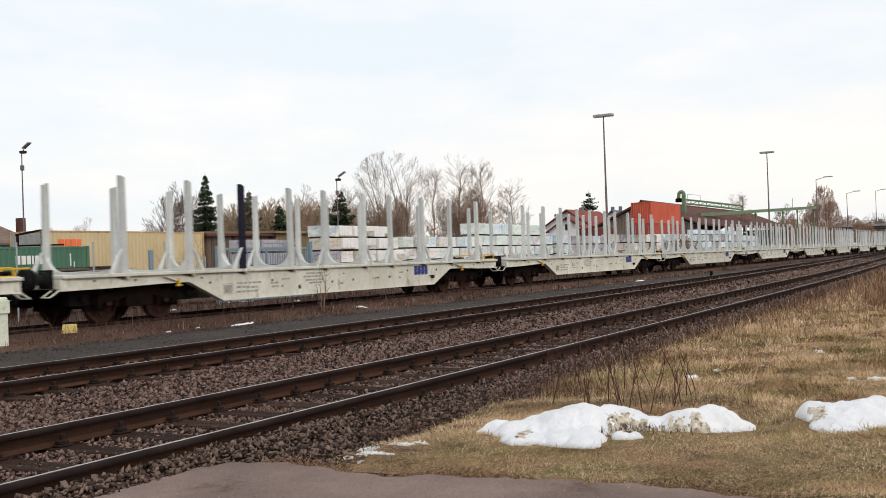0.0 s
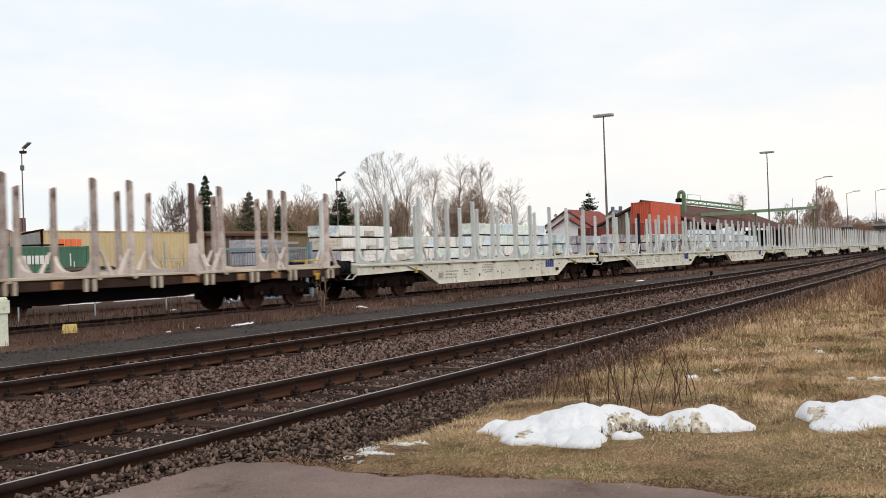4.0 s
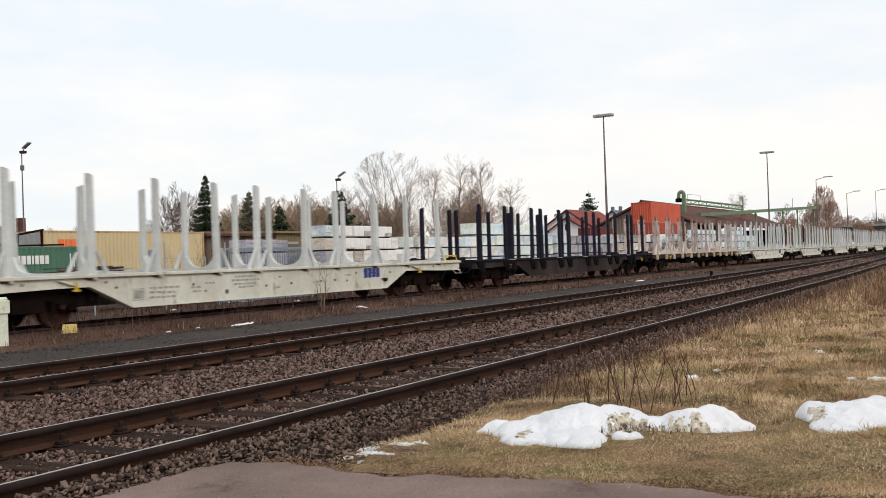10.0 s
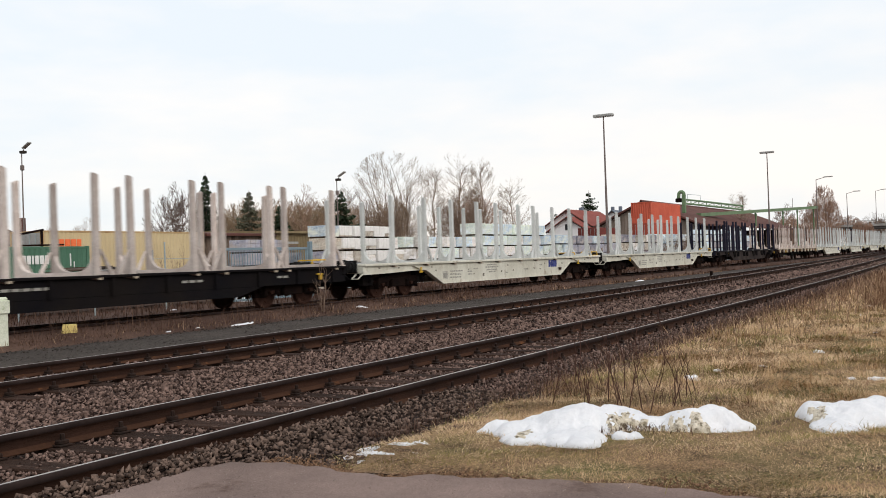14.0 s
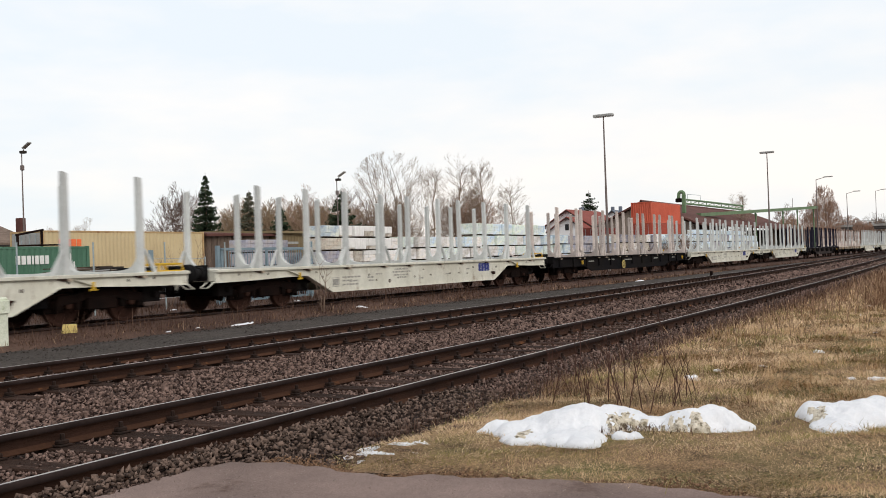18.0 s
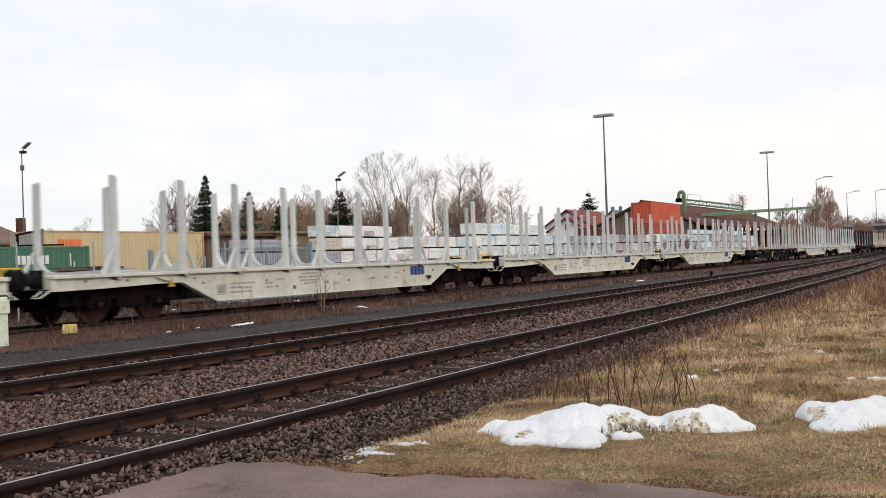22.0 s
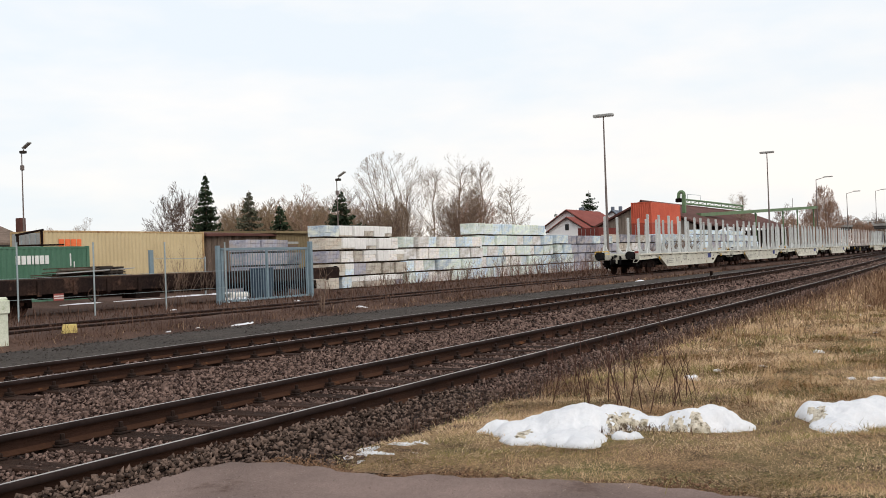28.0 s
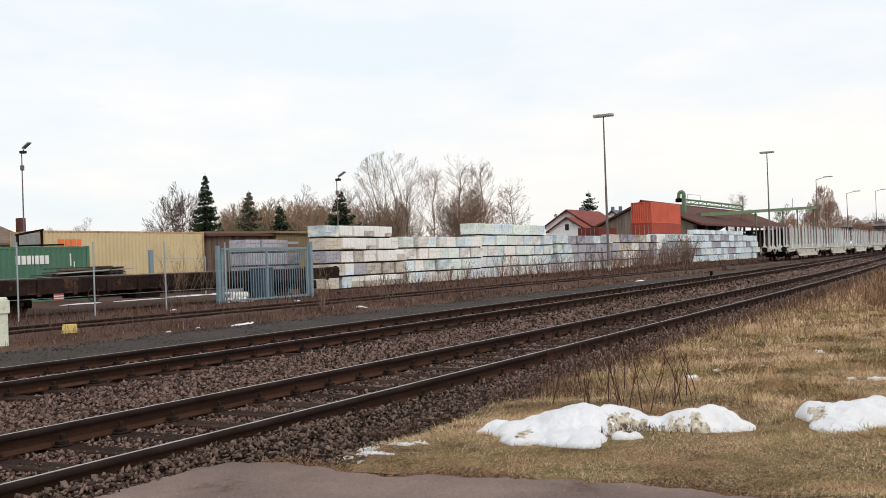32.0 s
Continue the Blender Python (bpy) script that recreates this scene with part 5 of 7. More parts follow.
# second rows behind, seen over and between the first ones
stack_run(52.3, 76.0, 33.2, G0, 2.4, 3, 3.0, ["block_cool", "block_warm"], 15)
stack_run(112.0, 156.0, 33.6, G0, 3.2, 3, 3.6, ["block_cool", "block_warm"], 16)


# ---- light masts ----
def lamp_mast(x, y, top, arm, label):
    m = thing("light_mast", label, "street lamp", (x, y, -0.3), 0, group="yard light masts")
    h = top + 0.3
    part("base", Geo().tube((0, 0, 0), (0, 0, 0.5), 0.2, 0.16, 10), "concrete", m)
    thin = 0.65 if arm in ("flood", "none") else 1.0
    part("pole", Geo().tube((0, 0, 0.4), (0, 0, h * 0.55), 0.12 * thin, 0.09 * thin, 10).tube((0, 0, h * 0.55), (0, 0, h), 0.08 * thin, 0.055 * thin, 10), "mast", m)
    if arm == "tee":
        part("head", Geo().box(-0.22, 0.22, -0.85, 0.85, h, h + 0.22, bevel=0.05), "lamp", m, "long grey lamp housing")
        part("diffuser", Geo().box(-0.15, 0.15, -0.78, 0.78, h - 0.03, h), "white", m)
    elif arm == "side":
        part("arm", Geo().tube((0, 0, h - 0.02), (0, -1.3, h + 0.3), 0.05, 0.04, 8), "mast", m)
        part("head", Geo().box(-0.16, 0.16, -2.6, -1.2, h + 0.28, h + 0.46, bevel=0.04), "lamp", m, "grey lamp housing")
    elif arm == "flood":
        part("floodlight", Geo().box(-0.18, 0.18, -0.35, 0.05, h + 0.05, h + 0.24, bevel=0.04), "shade", m, "dark floodlight")
        ob = part("floodlight", Geo().box(-0.16, 0.16, -0.75, 0.0, -0.04, 0.06, bevel=0.02), "lamp", m, "pale tilted floodlight")
        ob.matrix_basis = pose(0, -0.2, h + 0.4, -28, 0, 0)
        part("bracket", Geo().tube((0, 0, h), (0, -0.3, h + 0.42), 0.03, n=6), "mast", m)
        part("ballast_box", Geo().box(-0.09, 0.09, -0.15, 0.1, h - 1.1, h - 0.75, bevel=0.02), "mast", m)


lamp_mast(79.3, 27.8, 12.35, "tee", "tall grey steel light mast with a long lamp head")
lamp_mast(127.9, 24.2, 12.75, "tee", "tall grey steel light mast with a long lamp head")
lamp_mast(177.0, 25.8, 12.2, "side", "tall grey light mast with a side arm lamp")
lamp_mast(220.0, 26.3, 11.7, "side", "tall grey light mast with a side arm lamp")
lamp_mast(281.0, 26.7, 14.8, "side", "distant grey light mast with a side arm lamp")
lamp_mast(47.8, 58.7, 9.4, "flood", "slender grey mast carrying two floodlights")
lamp_mast(69.65, 47.6, 7.9, "flood", "slender grey mast carrying floodlights")
lamp_mast(200.0, 33.5, 10.5, "none", "thin distant steel mast")
lamp_mast(235.0, 34.6, 11.5, "none", "thin distant steel mast")


# ---- buildings ----
def gabled(name, label, x0, x1, y0, y1, eave, ridge, wall_mat, roof_mat, over=0.5, thick=0.22, base=-0.4):
    """A house with its ridge along x, solid gable walls, thick roof planes."""
    h = thing(name, label, "building", (0, 0, 0))
    ym = (y0 + y1) / 2
    for x in (x0, x1 - 0.3):
        g = Geo().prism([(y0, base), (y1, base), (y1, eave), (ym, ridge), (y0, eave)], 0, x, x + 0.3)
        part("gable_wall", g, wall_mat, h)
    for y in (y0, y1 - 0.3):
        part("wall", Geo().box(x0 + 0.3, x1 - 0.3, y, y + 0.3, base, eave), wall_mat, h)
    slope = (ridge - eave) / (ym - y0)
    for s in (-1, 1):
        ye = y0 - over if s < 0 else y1 + over
        ze = eave - over * slope
        part("roof", Geo().prism([(ye, ze + 0.03), (ym, ridge + 0.03), (ym, ridge + 0.03 + thick), (ye, ze + 0.03 + thick)], 0, x0 - over, x1 + over), roof_mat, h)
        part("verge_board", Geo().prism([(ye, ze - 0.12), (ym, ridge - 0.12), (ym, ridge + 0.02), (ye, ze + 0.02)], 0, x0 - over - 0.04, x0 - over + 0.02), "shade", h)
        part("gutter", Geo().tube((x0 - over, ye, ze + 0.05), (x1 + over, ye, ze + 0.05), 0.07, n=6), "shade", h)
    return h


h = gabled("house", "white plastered house with a red tiled gable roof", 140.0, 153.5, 51.7, 58.6, 5.5, 7.75, "plaster", "roof_red", 0.5, 0.12)
part("chimney", Geo().box(147, 147.6, 55.4, 56.0, 7.2, 8.4, bevel=0.02), "roof_slate", h)
h = gabled("house", "small white annexe with a red gable roof and one window", 136.5, 140.0, 51.0, 56.6, 4.75, 6.55, "plaster", "roof_red", 0.4, 0.12)
w = part("window", Geo().box(136.44, 136.5, 53.6, 54.15, 4.75, 5.6), "shade", h)
part("pane", Geo().box(136.42, 136.445, 53.68, 54.07, 4.83, 5.52), "glass", w)
h = gabled("house", "slate-roofed house far behind the yard", 193.0, 203.0, 63.6, 69.4, 7.2, 9.6, "plaster", "roof_slate", 0.4)
for y in (65.0, 66.6):
    part("chimney", Geo().box(194, 194.7, y, y + 0.55, 8.7, 10.5, bevel=0.03), "roof_slate", h)


def hall():
    h = thing("storage_hall", "long open-sided timber hall with a brown tiled roof", "building")
    x0, x1, y0, y1, eave, ridge = 136.0, 205.0, 35.6, 49.4, 4.75, 8.0
    ym = (y0 + y1) / 2
    part("gable_wall", Geo().prism([(y0, 1.2), (y1, 1.2), (y1, eave), (ym, ridge - 0.1), (y0, eave)], 0, x0, x0 + 0.2), "timber_grey", h)
    for i in range(33):
        y = y0 + 0.2 + i * 0.41
        zt = eave + (ridge - eave) * (1 - abs(y - ym) / (ym - y0)) - 0.15
        part("board", Geo().box(x0 - 0.03, x0, y, y + 0.34, 1.2, zt), "timber_grey", h)
    slope = (ridge - eave) / (ym - y0)
    for s in (-1, 1):
        ye, ze = (y0 - 1.2, eave - 1.2 * slope * 0.35) if s < 0 else (y1 + 1.2, eave - 0.5)
        part("roof", Geo().prism([(ye, ze), (ym, ridge), (ym, ridge + 0.25), (ye, ze + 0.25)], 0, x0 - 0.8, x1 + 0.8), "roof_brown", h)
    part("ridge_cap", Geo().tube((x0 - 0.8, ym, ridge + 0.24), (x1 + 0.8, ym, ridge + 0.24), 0.16, n=8), "roof_brown", h)
    for i in range(12):
        x = x0 + 1 + i * 6.05
        part("column", Geo().box(x - 0.15, x + 0.15, y0 - 0.15, y0 + 0.15, -0.4, eave, bevel=0.02), "timber", h)
    part("back_wall", Geo().box(x0, x1, y1 - 0.3, y1, -0.4, eave), "shade", h)
    part("end_wall", Geo().box(x1 - 0.2, x1, y0, y1, -0.4, eave), "shade", h)
    part("floor", Geo().box(x0, x1, y0, y1, -0.42, -0.3), "concrete", h)
    for x in (152.0, 158.5, 166.0, 173.0):
        part("hall_lamp", Geo().box(x - 0.4, x + 0.4, y0 - 0.4, y0 - 0.2, 3.7, 3.95, bevel=0.03), "white", h)


hall()


def conveyor():
    c = thing("conveyor", "green painted steel conveyor gantry above the hall", "conveyor")
    a, b = Vector((138.6, 37.6, 7.75)), Vector((153.2, 32.7, 7.0))
    for d in (0.0, 0.55):
        part("truss_chord", Geo().tube(a + Vector((0, 0, d)), b + Vector((0, 0, d)), 0.14, n=6), "steel_green", c)
    for i in range(9):
        p = a.lerp(b, i / 8)
        q = a.lerp(b, min(1, (i + 1) / 8))
        part("truss_strut", Geo().tube(p, p + Vector((0, 0, 0.55)), 0.07, n=5).tube(p, q + Vector((0, 0, 0.55)), 0.05, n=5), "steel_green", c)
    p, q = Vector((149.0, 38.2, 6.35)), Vector((204.5, 30.0, 8.6))
    part("gantry_beam", Geo().prism([(-0.4, -0.2), (0.4, -0.2), (0.4, 0.3), (-0.4, 0.3)], 0, 0, (q - p).length), "steel_green", c, "closed green box beam").matrix_basis = Matrix.Translation(p) @ (q - p).to_track_quat("X", "Z").to_matrix().to_4x4()
    for f in (0.42, 0.66, 0.80, 0.97):
        r = p.lerp(q, f)
        part("gantry_leg", Geo().tube((r.x, r.y, -0.4), (r.x, r.y, r.z - 0.2), 0.12, n=8).tube((r.x - 0.9, r.y, r.z - 0.35), (r.x, r.y, r.z - 1.3), 0.06, n=6).tube((r.x + 0.9, r.y, r.z - 0.35), (r.x, r.y, r.z - 1.3), 0.06, n=6), "steel_green", c)
    arc = [math.pi * (0.02 + 0.12 * i) for i in range(9)]
    head = Geo().pipe([(138.4, 37.75 - 0.36 * math.cos(q), 8.9 + 0.42 * math.sin(q)) for q in arc] + [(138.4, 38.15, 8.3)], 0.24, 8)
    part("elevator_head", head, "steel_green", c, "curved grey-green elevator head")
    part("elevator_leg", Geo().box(138.1, 138.7, 37.2, 37.65, 6.4, 8.95, bevel=0.05), "steel_green", c)
    part("elevator_motor", Geo().box(138.0, 138.8, 37.7, 38.5, 7.9, 8.45, bevel=0.08), "bogie", c, "dark drive housing")
    part("handrail", Geo().tube((139.5, 37.2, 8.3), (139.5, 37.2, 9.0), 0.03).tube((139.5, 37.2, 9.0), (142.5, 36.2, 8.9), 0.03).tube((142.5, 36.2, 8.9), (142.5, 36.2, 8.2), 0.03), "galv", c)


conveyor()


def bridge():
    b = thing("road_bridge", "concrete road bridge crossing the tracks far off", "bridge")
    part("deck", Geo().box(268, 277, -70, 36, 5.05, 6.0, bevel=0.05), "concrete_dark", b)
    part("edge_beam", Geo().box(267.6, 268.1, -70, 36, 5.7, 6.25), "concrete", b)
    for y in (36.0, 2.0, -30.0):
        part("pier", Geo().box(269, 276, y - 0.8, y + 0.8, -0.4, 5.05, bevel=0.1), "concrete", b)
    g = Geo().box(267.7, 267.85, -70, 36, 7.05, 7.15)
    for i in range(54):
        g.box(267.7, 267.8, -70 + i * 2, -69.9 + i * 2, 6.2, 7.1)
    part("railing", g, "lamp", b)
    part("abutment", Geo().prism([(36.2, -0.4), (60, -0.4), (60, 5.9), (36.2, 5.9)], 0, 266, 279), "concrete", b)


bridge()


def shed(name, label, x0, x1, y0, y1, top, wall, roof, base=-0.4, lean=0.6):
    s = thing(name, label, "building")
    part("wall", Geo().prism([(y0, base), (y1, base), (y1, top + lean), (y0, top)], 0, x0, x1), wall, s)
    for i in range(int((x1 - x0) / 0.36)):
        part("board", Geo().box(x0 + 0.02 + i * 0.36, x0 + 0.34 + i * 0.36, y0 - 0.03, y0, base, top - 0.05), wall, s)
    part("roof", Geo().prism([(y0 - 0.4, top - 0.03), (y1 + 0.3, top + lean + 0.03), (y1 + 0.3, top + lean + 0.2), (y0 - 0.4, top + 0.14)], 0, x0 - 0.4, x1 + 0.4), roof, s)
    return s


s = gabled("workshop", "low workshop with a brown roof behind the containers", 36.0, 49.6, 60.5, 70.0, 3.3, 4.9, "cream_rust", "timber", 0.5)
part("chimney", Geo().box(49.05, 49.55, 60.6, 61.1, 3.4, 5.15, bevel=0.03), "roof_brown", s)
shed("long_shed", "olive-brown low shed behind the block packs", 58.6, 72.0, 45.5, 52.0, 3.5, "olive", "olive", lean=0.2)
shed("low_shed", "reddish-brown low shed behind the fence", 51.6, 58.2, 45.8, 52.0, 3.3, "timber", "roof_brown", lean=0.35)
shed("brown_hut", "small dark brown hut beside the cream container", 48.75, 49.5, 43.2, 46.5, 3.15, "timber", "roof_brown", lean=0.2)
t = thing("timber_rack", "leaning rack of rough timber with a broken roof", "rack", (52.0, 42.5, -0.3))
for i, (x, z0, z1, d) in enumerate(((0, 0, 3.2, 0.0), (2.2, 0, 2.9, 0.1), (4.4, 0, 2.6, 0.0))):
    part("rack_post", Geo().tube((x, d, z0), (x, d, z1), 0.09, 0.07, 6), "timber", t)
for k in range(6):
    part("rack_plank", Geo().box(-0.6 + k * 0.25, 4.8, -0.35 + 0.1 * k, -0.28 + 0.1 * k, 2.9 - 0.22 * k, 3.05 - 0.22 * k), "timber" if k % 2 else "lamp", t)


# ---- small things beside the tracks ----
g = Geo().box(-0.2, 0.2, -0.10, 0.10, -0.1, 1.03, bevel=0.03).box(-0.2, 0.2, -0.14, -0.09, 0.72, 0.97, bevel=0.01)
solid("marker_post", g, "lichen_white", "white concrete marker post with green lichen", "marker post", (12.84, 16.6, -0.28))
g = Geo().prism([(-0.16, 0.0), (0.16, 0.0), (0.135, 0.18), (-0.135, 0.18)], 1, -0.1, 0.1)
solid("track_marker", g, "pale_yellow", "pale yellow concrete clearance marker on the ground", "marker", (14.86, 16.95, -0.08), -40)
g = Geo().box(-0.16, 0.16, -0.02, 0.02, 0.0, 0.22, bevel=0.005).box(-0.15, 0.15, -0.024, -0.02, 0.06, 0.09, 1).box(-0.15, 0.15, -0.024, -0.02, 0.13, 0.16, 1)
solid("small_sign", g, ["red", "white"], "small red and white plate at the siding", "sign", (22.4, 26.0, 0.30), -20)
g = Geo()
for i in range(14):
    a, b = 6.2832 * i / 14, 6.2832 * (i + 1) / 14
    g.tube((0.22 * math.cos(a), 0, 0.22 * math.sin(a)), (0.22 * math.cos(b), 0, 0.22 * math.sin(b)), 0.02, n=5)
g.box(-0.2, 0.2, -0.012, 0.012, -0.015, 0.015).box(-0.015, 0.015, -0.012, 0.012, -0.2, 0.2)
part("hand_wheel", g, "rust_frame", bpy.data.objects["flat_wagon.001"] if "flat_wagon.001" in bpy.data.objects else None, "rusty hand-brake wheel", (6.0, -1.46, 0.62))
g = Geo().tube((0, 0, 0), (0, 0, 0.28), 0.16, 0.15, 12).tube((0, 0, 0.28), (0, 0, 0.33), 0.17, 0.12, 12)
solid("signal_drum", g, "white", "small white round marker beside the siding", "marker", (88.0, 29.6, -0.28))
solid("cable_stub", Geo().box(-0.08, 0.08, -0.06, 0.06, 0, 0.42, bevel=0.01), "bogie", "short rusty iron stub beside the rail", "post", (49.6, 12.2, -0.25))


# ---- ballast stones ----
CHIP = np.array([(1, 0, 0), (-1, 0, 0), (0, 1, 0), (0, -1, 0), (0.1, 0.1, 1), (-0.1, 0.1, -1)], float)
CHIP_F = np.array([(0, 2, 4), (2, 1, 4), (1, 3, 4), (3, 0, 4), (2, 0, 5), (1, 2, 5), (3, 1, 5), (0, 3, 5)])


def stones(name, label, px, py, pz, size, mat):
    """Angular chips of crushed rock, each with its own turn and proportions."""
    n = len(px)
    v = (CHIP[None] + rng.uniform(-0.42, 0.42, (n, 6, 3))) * rng.uniform(0.6, 1.1, (n, 1, 3)) * np.array([1.28, 1.0, 0.66])
    a, b, c = rng.uniform(0, 6.28, (3, n))
    ca, sa, cb, sb = np.cos(a), np.sin(a), np.cos(b), np.sin(b)
    x, y, z = v[..., 0], v[..., 1], v[..., 2]
    x, y = x * ca[:, None] - y * sa[:, None], x * sa[:, None] + y * ca[:, None]
    y, z = y * cb[:, None] - z * sb[:, None], y * sb[:, None] + z * cb[:, None]
    v = np.stack([x, y, z], -1) * (size * 0.62)[:, None, None] + np.stack([px, py, pz], -1)[:, None]
    f = CHIP_F[None] + (np.arange(n) * 6)[:, None, None]
    return tagged(new(name, quads(name, v.reshape(-1, 3), f.reshape(-1, 3), mat)), label, "ballast", kind="stuff")


def ballast_stones():
    xs, vs, ss = [], [], []
    for x0, x1, dens, s in ((2.8, 7, 1250, 0.036), (7, 12, 950, 0.038), (12, 18, 520, 0.044), (18, 32, 190, 0.058), (32, 60, 60, 0.085), (60, 110, 16, 0.13)):
        n = int((x1 - x0) * 8.0 * dens * 0.92)
        xs.append(rng.uniform(x0, x1, n)), vs.append(rng.uniform(3.75, 12.3, n)), ss.append(s * np.clip(rng.lognormal(0, 0.28, n), 0.5, 1.6))
    x, v, s = np.concatenate(xs), np.concatenate(vs), np.concatenate(ss)
    keep = x > 0.74 * v - 0.45
    for y0, first in ((4.95, 6.075), (9.6, 6.3)):
        for y in (y0, y0 + 1.5):
            keep &= np.abs(v - y) > 0.075 + s * 0.3
        wood = (np.abs((x - first + 0.3) % 0.6 - 0.3) < 0.14) & (v > y0 + 0.05) & (v < y0 + 2.0)
        bare = 0.68 if y0 < 6 else 0.45
        keep &= ~(wood & (rng.random(len(x)) < bare))
    keep &= ~((x < 5.2) & (v < 4.48))
    fade = np.clip((v - 3.75) / 0.6, 0, 1)
    keep &= (rng.random(len(x)) < fade) | (x < 5.6)
    s = s * np.where(v < 4.85, np.interp(x, [6.5, 8.5], [0.85, 0.7]), 1.0) * np.where((v > 5.0) & (v < 6.4), 0.85, 1.0)
    x, v, s = x[keep], v[keep], s[keep]
    z = np.interp(v, [3.7, 4.2, 4.5, 4.84, 5.08, 5.7, 7.0, 7.9, 9.0, 11.7, 12.15, 12.5], [-0.165, -0.15, -0.13, -0.14, -0.2, -0.205, -0.2, -0.215, -0.2, -0.205, -0.26, -0.4])
    shoulder = np.interp(x, [4.0, 6.2, 7.6, 10.0], [-0.075, -0.085, -0.12, -0.14])
    z = np.where((v > 4.42) & (v < 4.9), np.interp(v, [4.42, 4.62, 4.9], [-0.14, 0.0, 0.0]) + np.where(v > 4.62, shoulder, np.interp(v, [4.42, 4.62], [0.0, 1.0]) * shoulder), z)
    z = np.where(((v > 5.08) & (v < 6.38)) | ((v > 9.73) & (v < 11.03)), np.maximum(z, -0.178), z)
    z = z + rng.uniform(-0.012, 0.014, len(x)) + np.where((v > 6.9) & (v < 9.2), rng.uniform(0, 0.03, len(x)), 0)
    front = (v < 4.9) & (x < 9.0)
    stones("ballast_stones", "dark grey-brown crushed ballast stones between the rails", x[~front], (v + bend(x))[~front], z[~front], s[~front], "stone")
    stones("ballast_stones", "grey crushed stones heaped against the near rail", x[front], (v + bend(x))[front], z[front], s[front], "stone_grey")
    n = 5000
    x, y = rng.uniform(10, 45, n), rng.uniform(12.3, 16.2, n)
    stones("path_grit", "scattered fine dark grit on the service path", x, y, np.full(n, -0.24), rng.uniform(0.02, 0.045, n), "path")
    n = 1500
    x, y = rng.uniform(3.0, 5.3, n), 4.56 + np.abs(rng.normal(0, 0.07, n))
    stones("loose_stones", "loose stones along the asphalt edge", x, y, np.full(n, -0.12), rng.uniform(0.015, 0.04, n), "stone")
    n = 1500
    x, y = 5.2 - np.abs(rng.normal(0, 0.6, n)), rng.uniform(-0.5, 4.4, n)
    stones("road_grit", "small light grit lying on the asphalt", x, y, np.full(n, -0.099), rng.uniform(0.002, 0.009, n), "grit")
    n = 5200
    y = rng.uniform(-0.5, 4.3, n)
    x = np.interp(y, [-0.5, 0.6, 1.4, 2.0, 2.7, 3.0, 3.3, 3.8, 4.3], [5.2, 5.24, 5.4, 5.42, 5.31, 5.26, 5.16, 5.25, 5.26]) - 0.02 + np.abs(rng.normal(0, 0.09, n)) * (1.0 + 0.6 * np.sin(y * 5.0))
    stones("soil_crumbs", "dark crumbly soil along the asphalt edge", x, y, np.full(n, -0.115), rng.uniform(0.006, 0.02, n), "litter")


ballast_stones()


# ---- grass and brush ----
def blades(name, label, px, py, pz, length, width, tilt, mat, category="grass", flow=None):
    """Bent strips, three rungs each."""
    n = len(px)
    a = rng.uniform(0, 6.283, n) if flow is None else flow + rng.normal(0, 0.75, n)
    side = np.stack([-np.sin(a), np.cos(a), np.zeros(n)], -1)
    fwd = np.stack([np.cos(a), np.sin(a), np.zeros(n)], -1)
    root = np.stack([px, py, pz], -1)
    up = np.array([0, 0, 1.0])
    t1, t2 = tilt, np.minimum(tilt + rng.uniform(0.2, 0.7, n), 1.75)
    mid = root + (fwd * np.sin(t1)[:, None] + up * np.cos(t1)[:, None]) * (length * 0.55)[:, None]
    tip = mid + (fwd * np.sin(t2)[:, None] + up * np.cos(t2)[:, None]) * (length * 0.45)[:, None]
    w = (side * width[:, None])
    v = np.stack([root - w, root + w, mid - w * 0.8, mid + w * 0.8, tip - w * 0.2, tip + w * 0.2], 1)
    f = np.array([(0, 1, 3, 2), (2, 3, 5, 4)])[None] + (np.arange(n) * 6)[:, None, None]
    return tagged(new(name, quads(name, v.reshape(-1, 3), f.reshape(-1, 4), mat)), label, category, kind="stuff")


def patchy(x, y, s, seed):
    return 0.5 + 0.25 * (np.sin(x * s + seed) * np.cos(y * s * 1.3 + seed * 2) + np.sin(x * s * 2.3 + y * s * 1.9 + seed) * 0.9)


def tufts():
    """Loose tussocks of longer straw that lean over."""
    n = 330
    cx = 7.4 + 22 * rng.random(n) ** 1.5
    cy = 0.07 * cx - 0.3 + (3.7 - 0.07 * cx + bend(cx)) * rng.random(n)
    keep = ~((cx < 8.6) & (np.abs(cy - 2.2) < 1.5))
    cx, cy = cx[keep], cy[keep]
    k = 42
    x = np.repeat(cx, k) + rng.normal(0, 0.045, len(cx) * k)
    y = np.repeat(cy, k) + rng.normal(0, 0.045, len(cx) * k)
    lean = np.repeat(rng.uniform(0, 6.283, len(cx)), k)
    size = np.repeat(rng.uniform(0.07, 0.17, len(cx)), k)
    blades("straw_tussocks", "tussocks of long dry straw grass leaning over", x, y, ground_height(x, y), size * rng.uniform(0.5, 1.3, len(x)), np.clip(x * 0.0002, 0.0015, 0.005), np.clip(rng.normal(0.9, 0.35, len(x)), 0.1, 1.5), "straw", flow=lean)


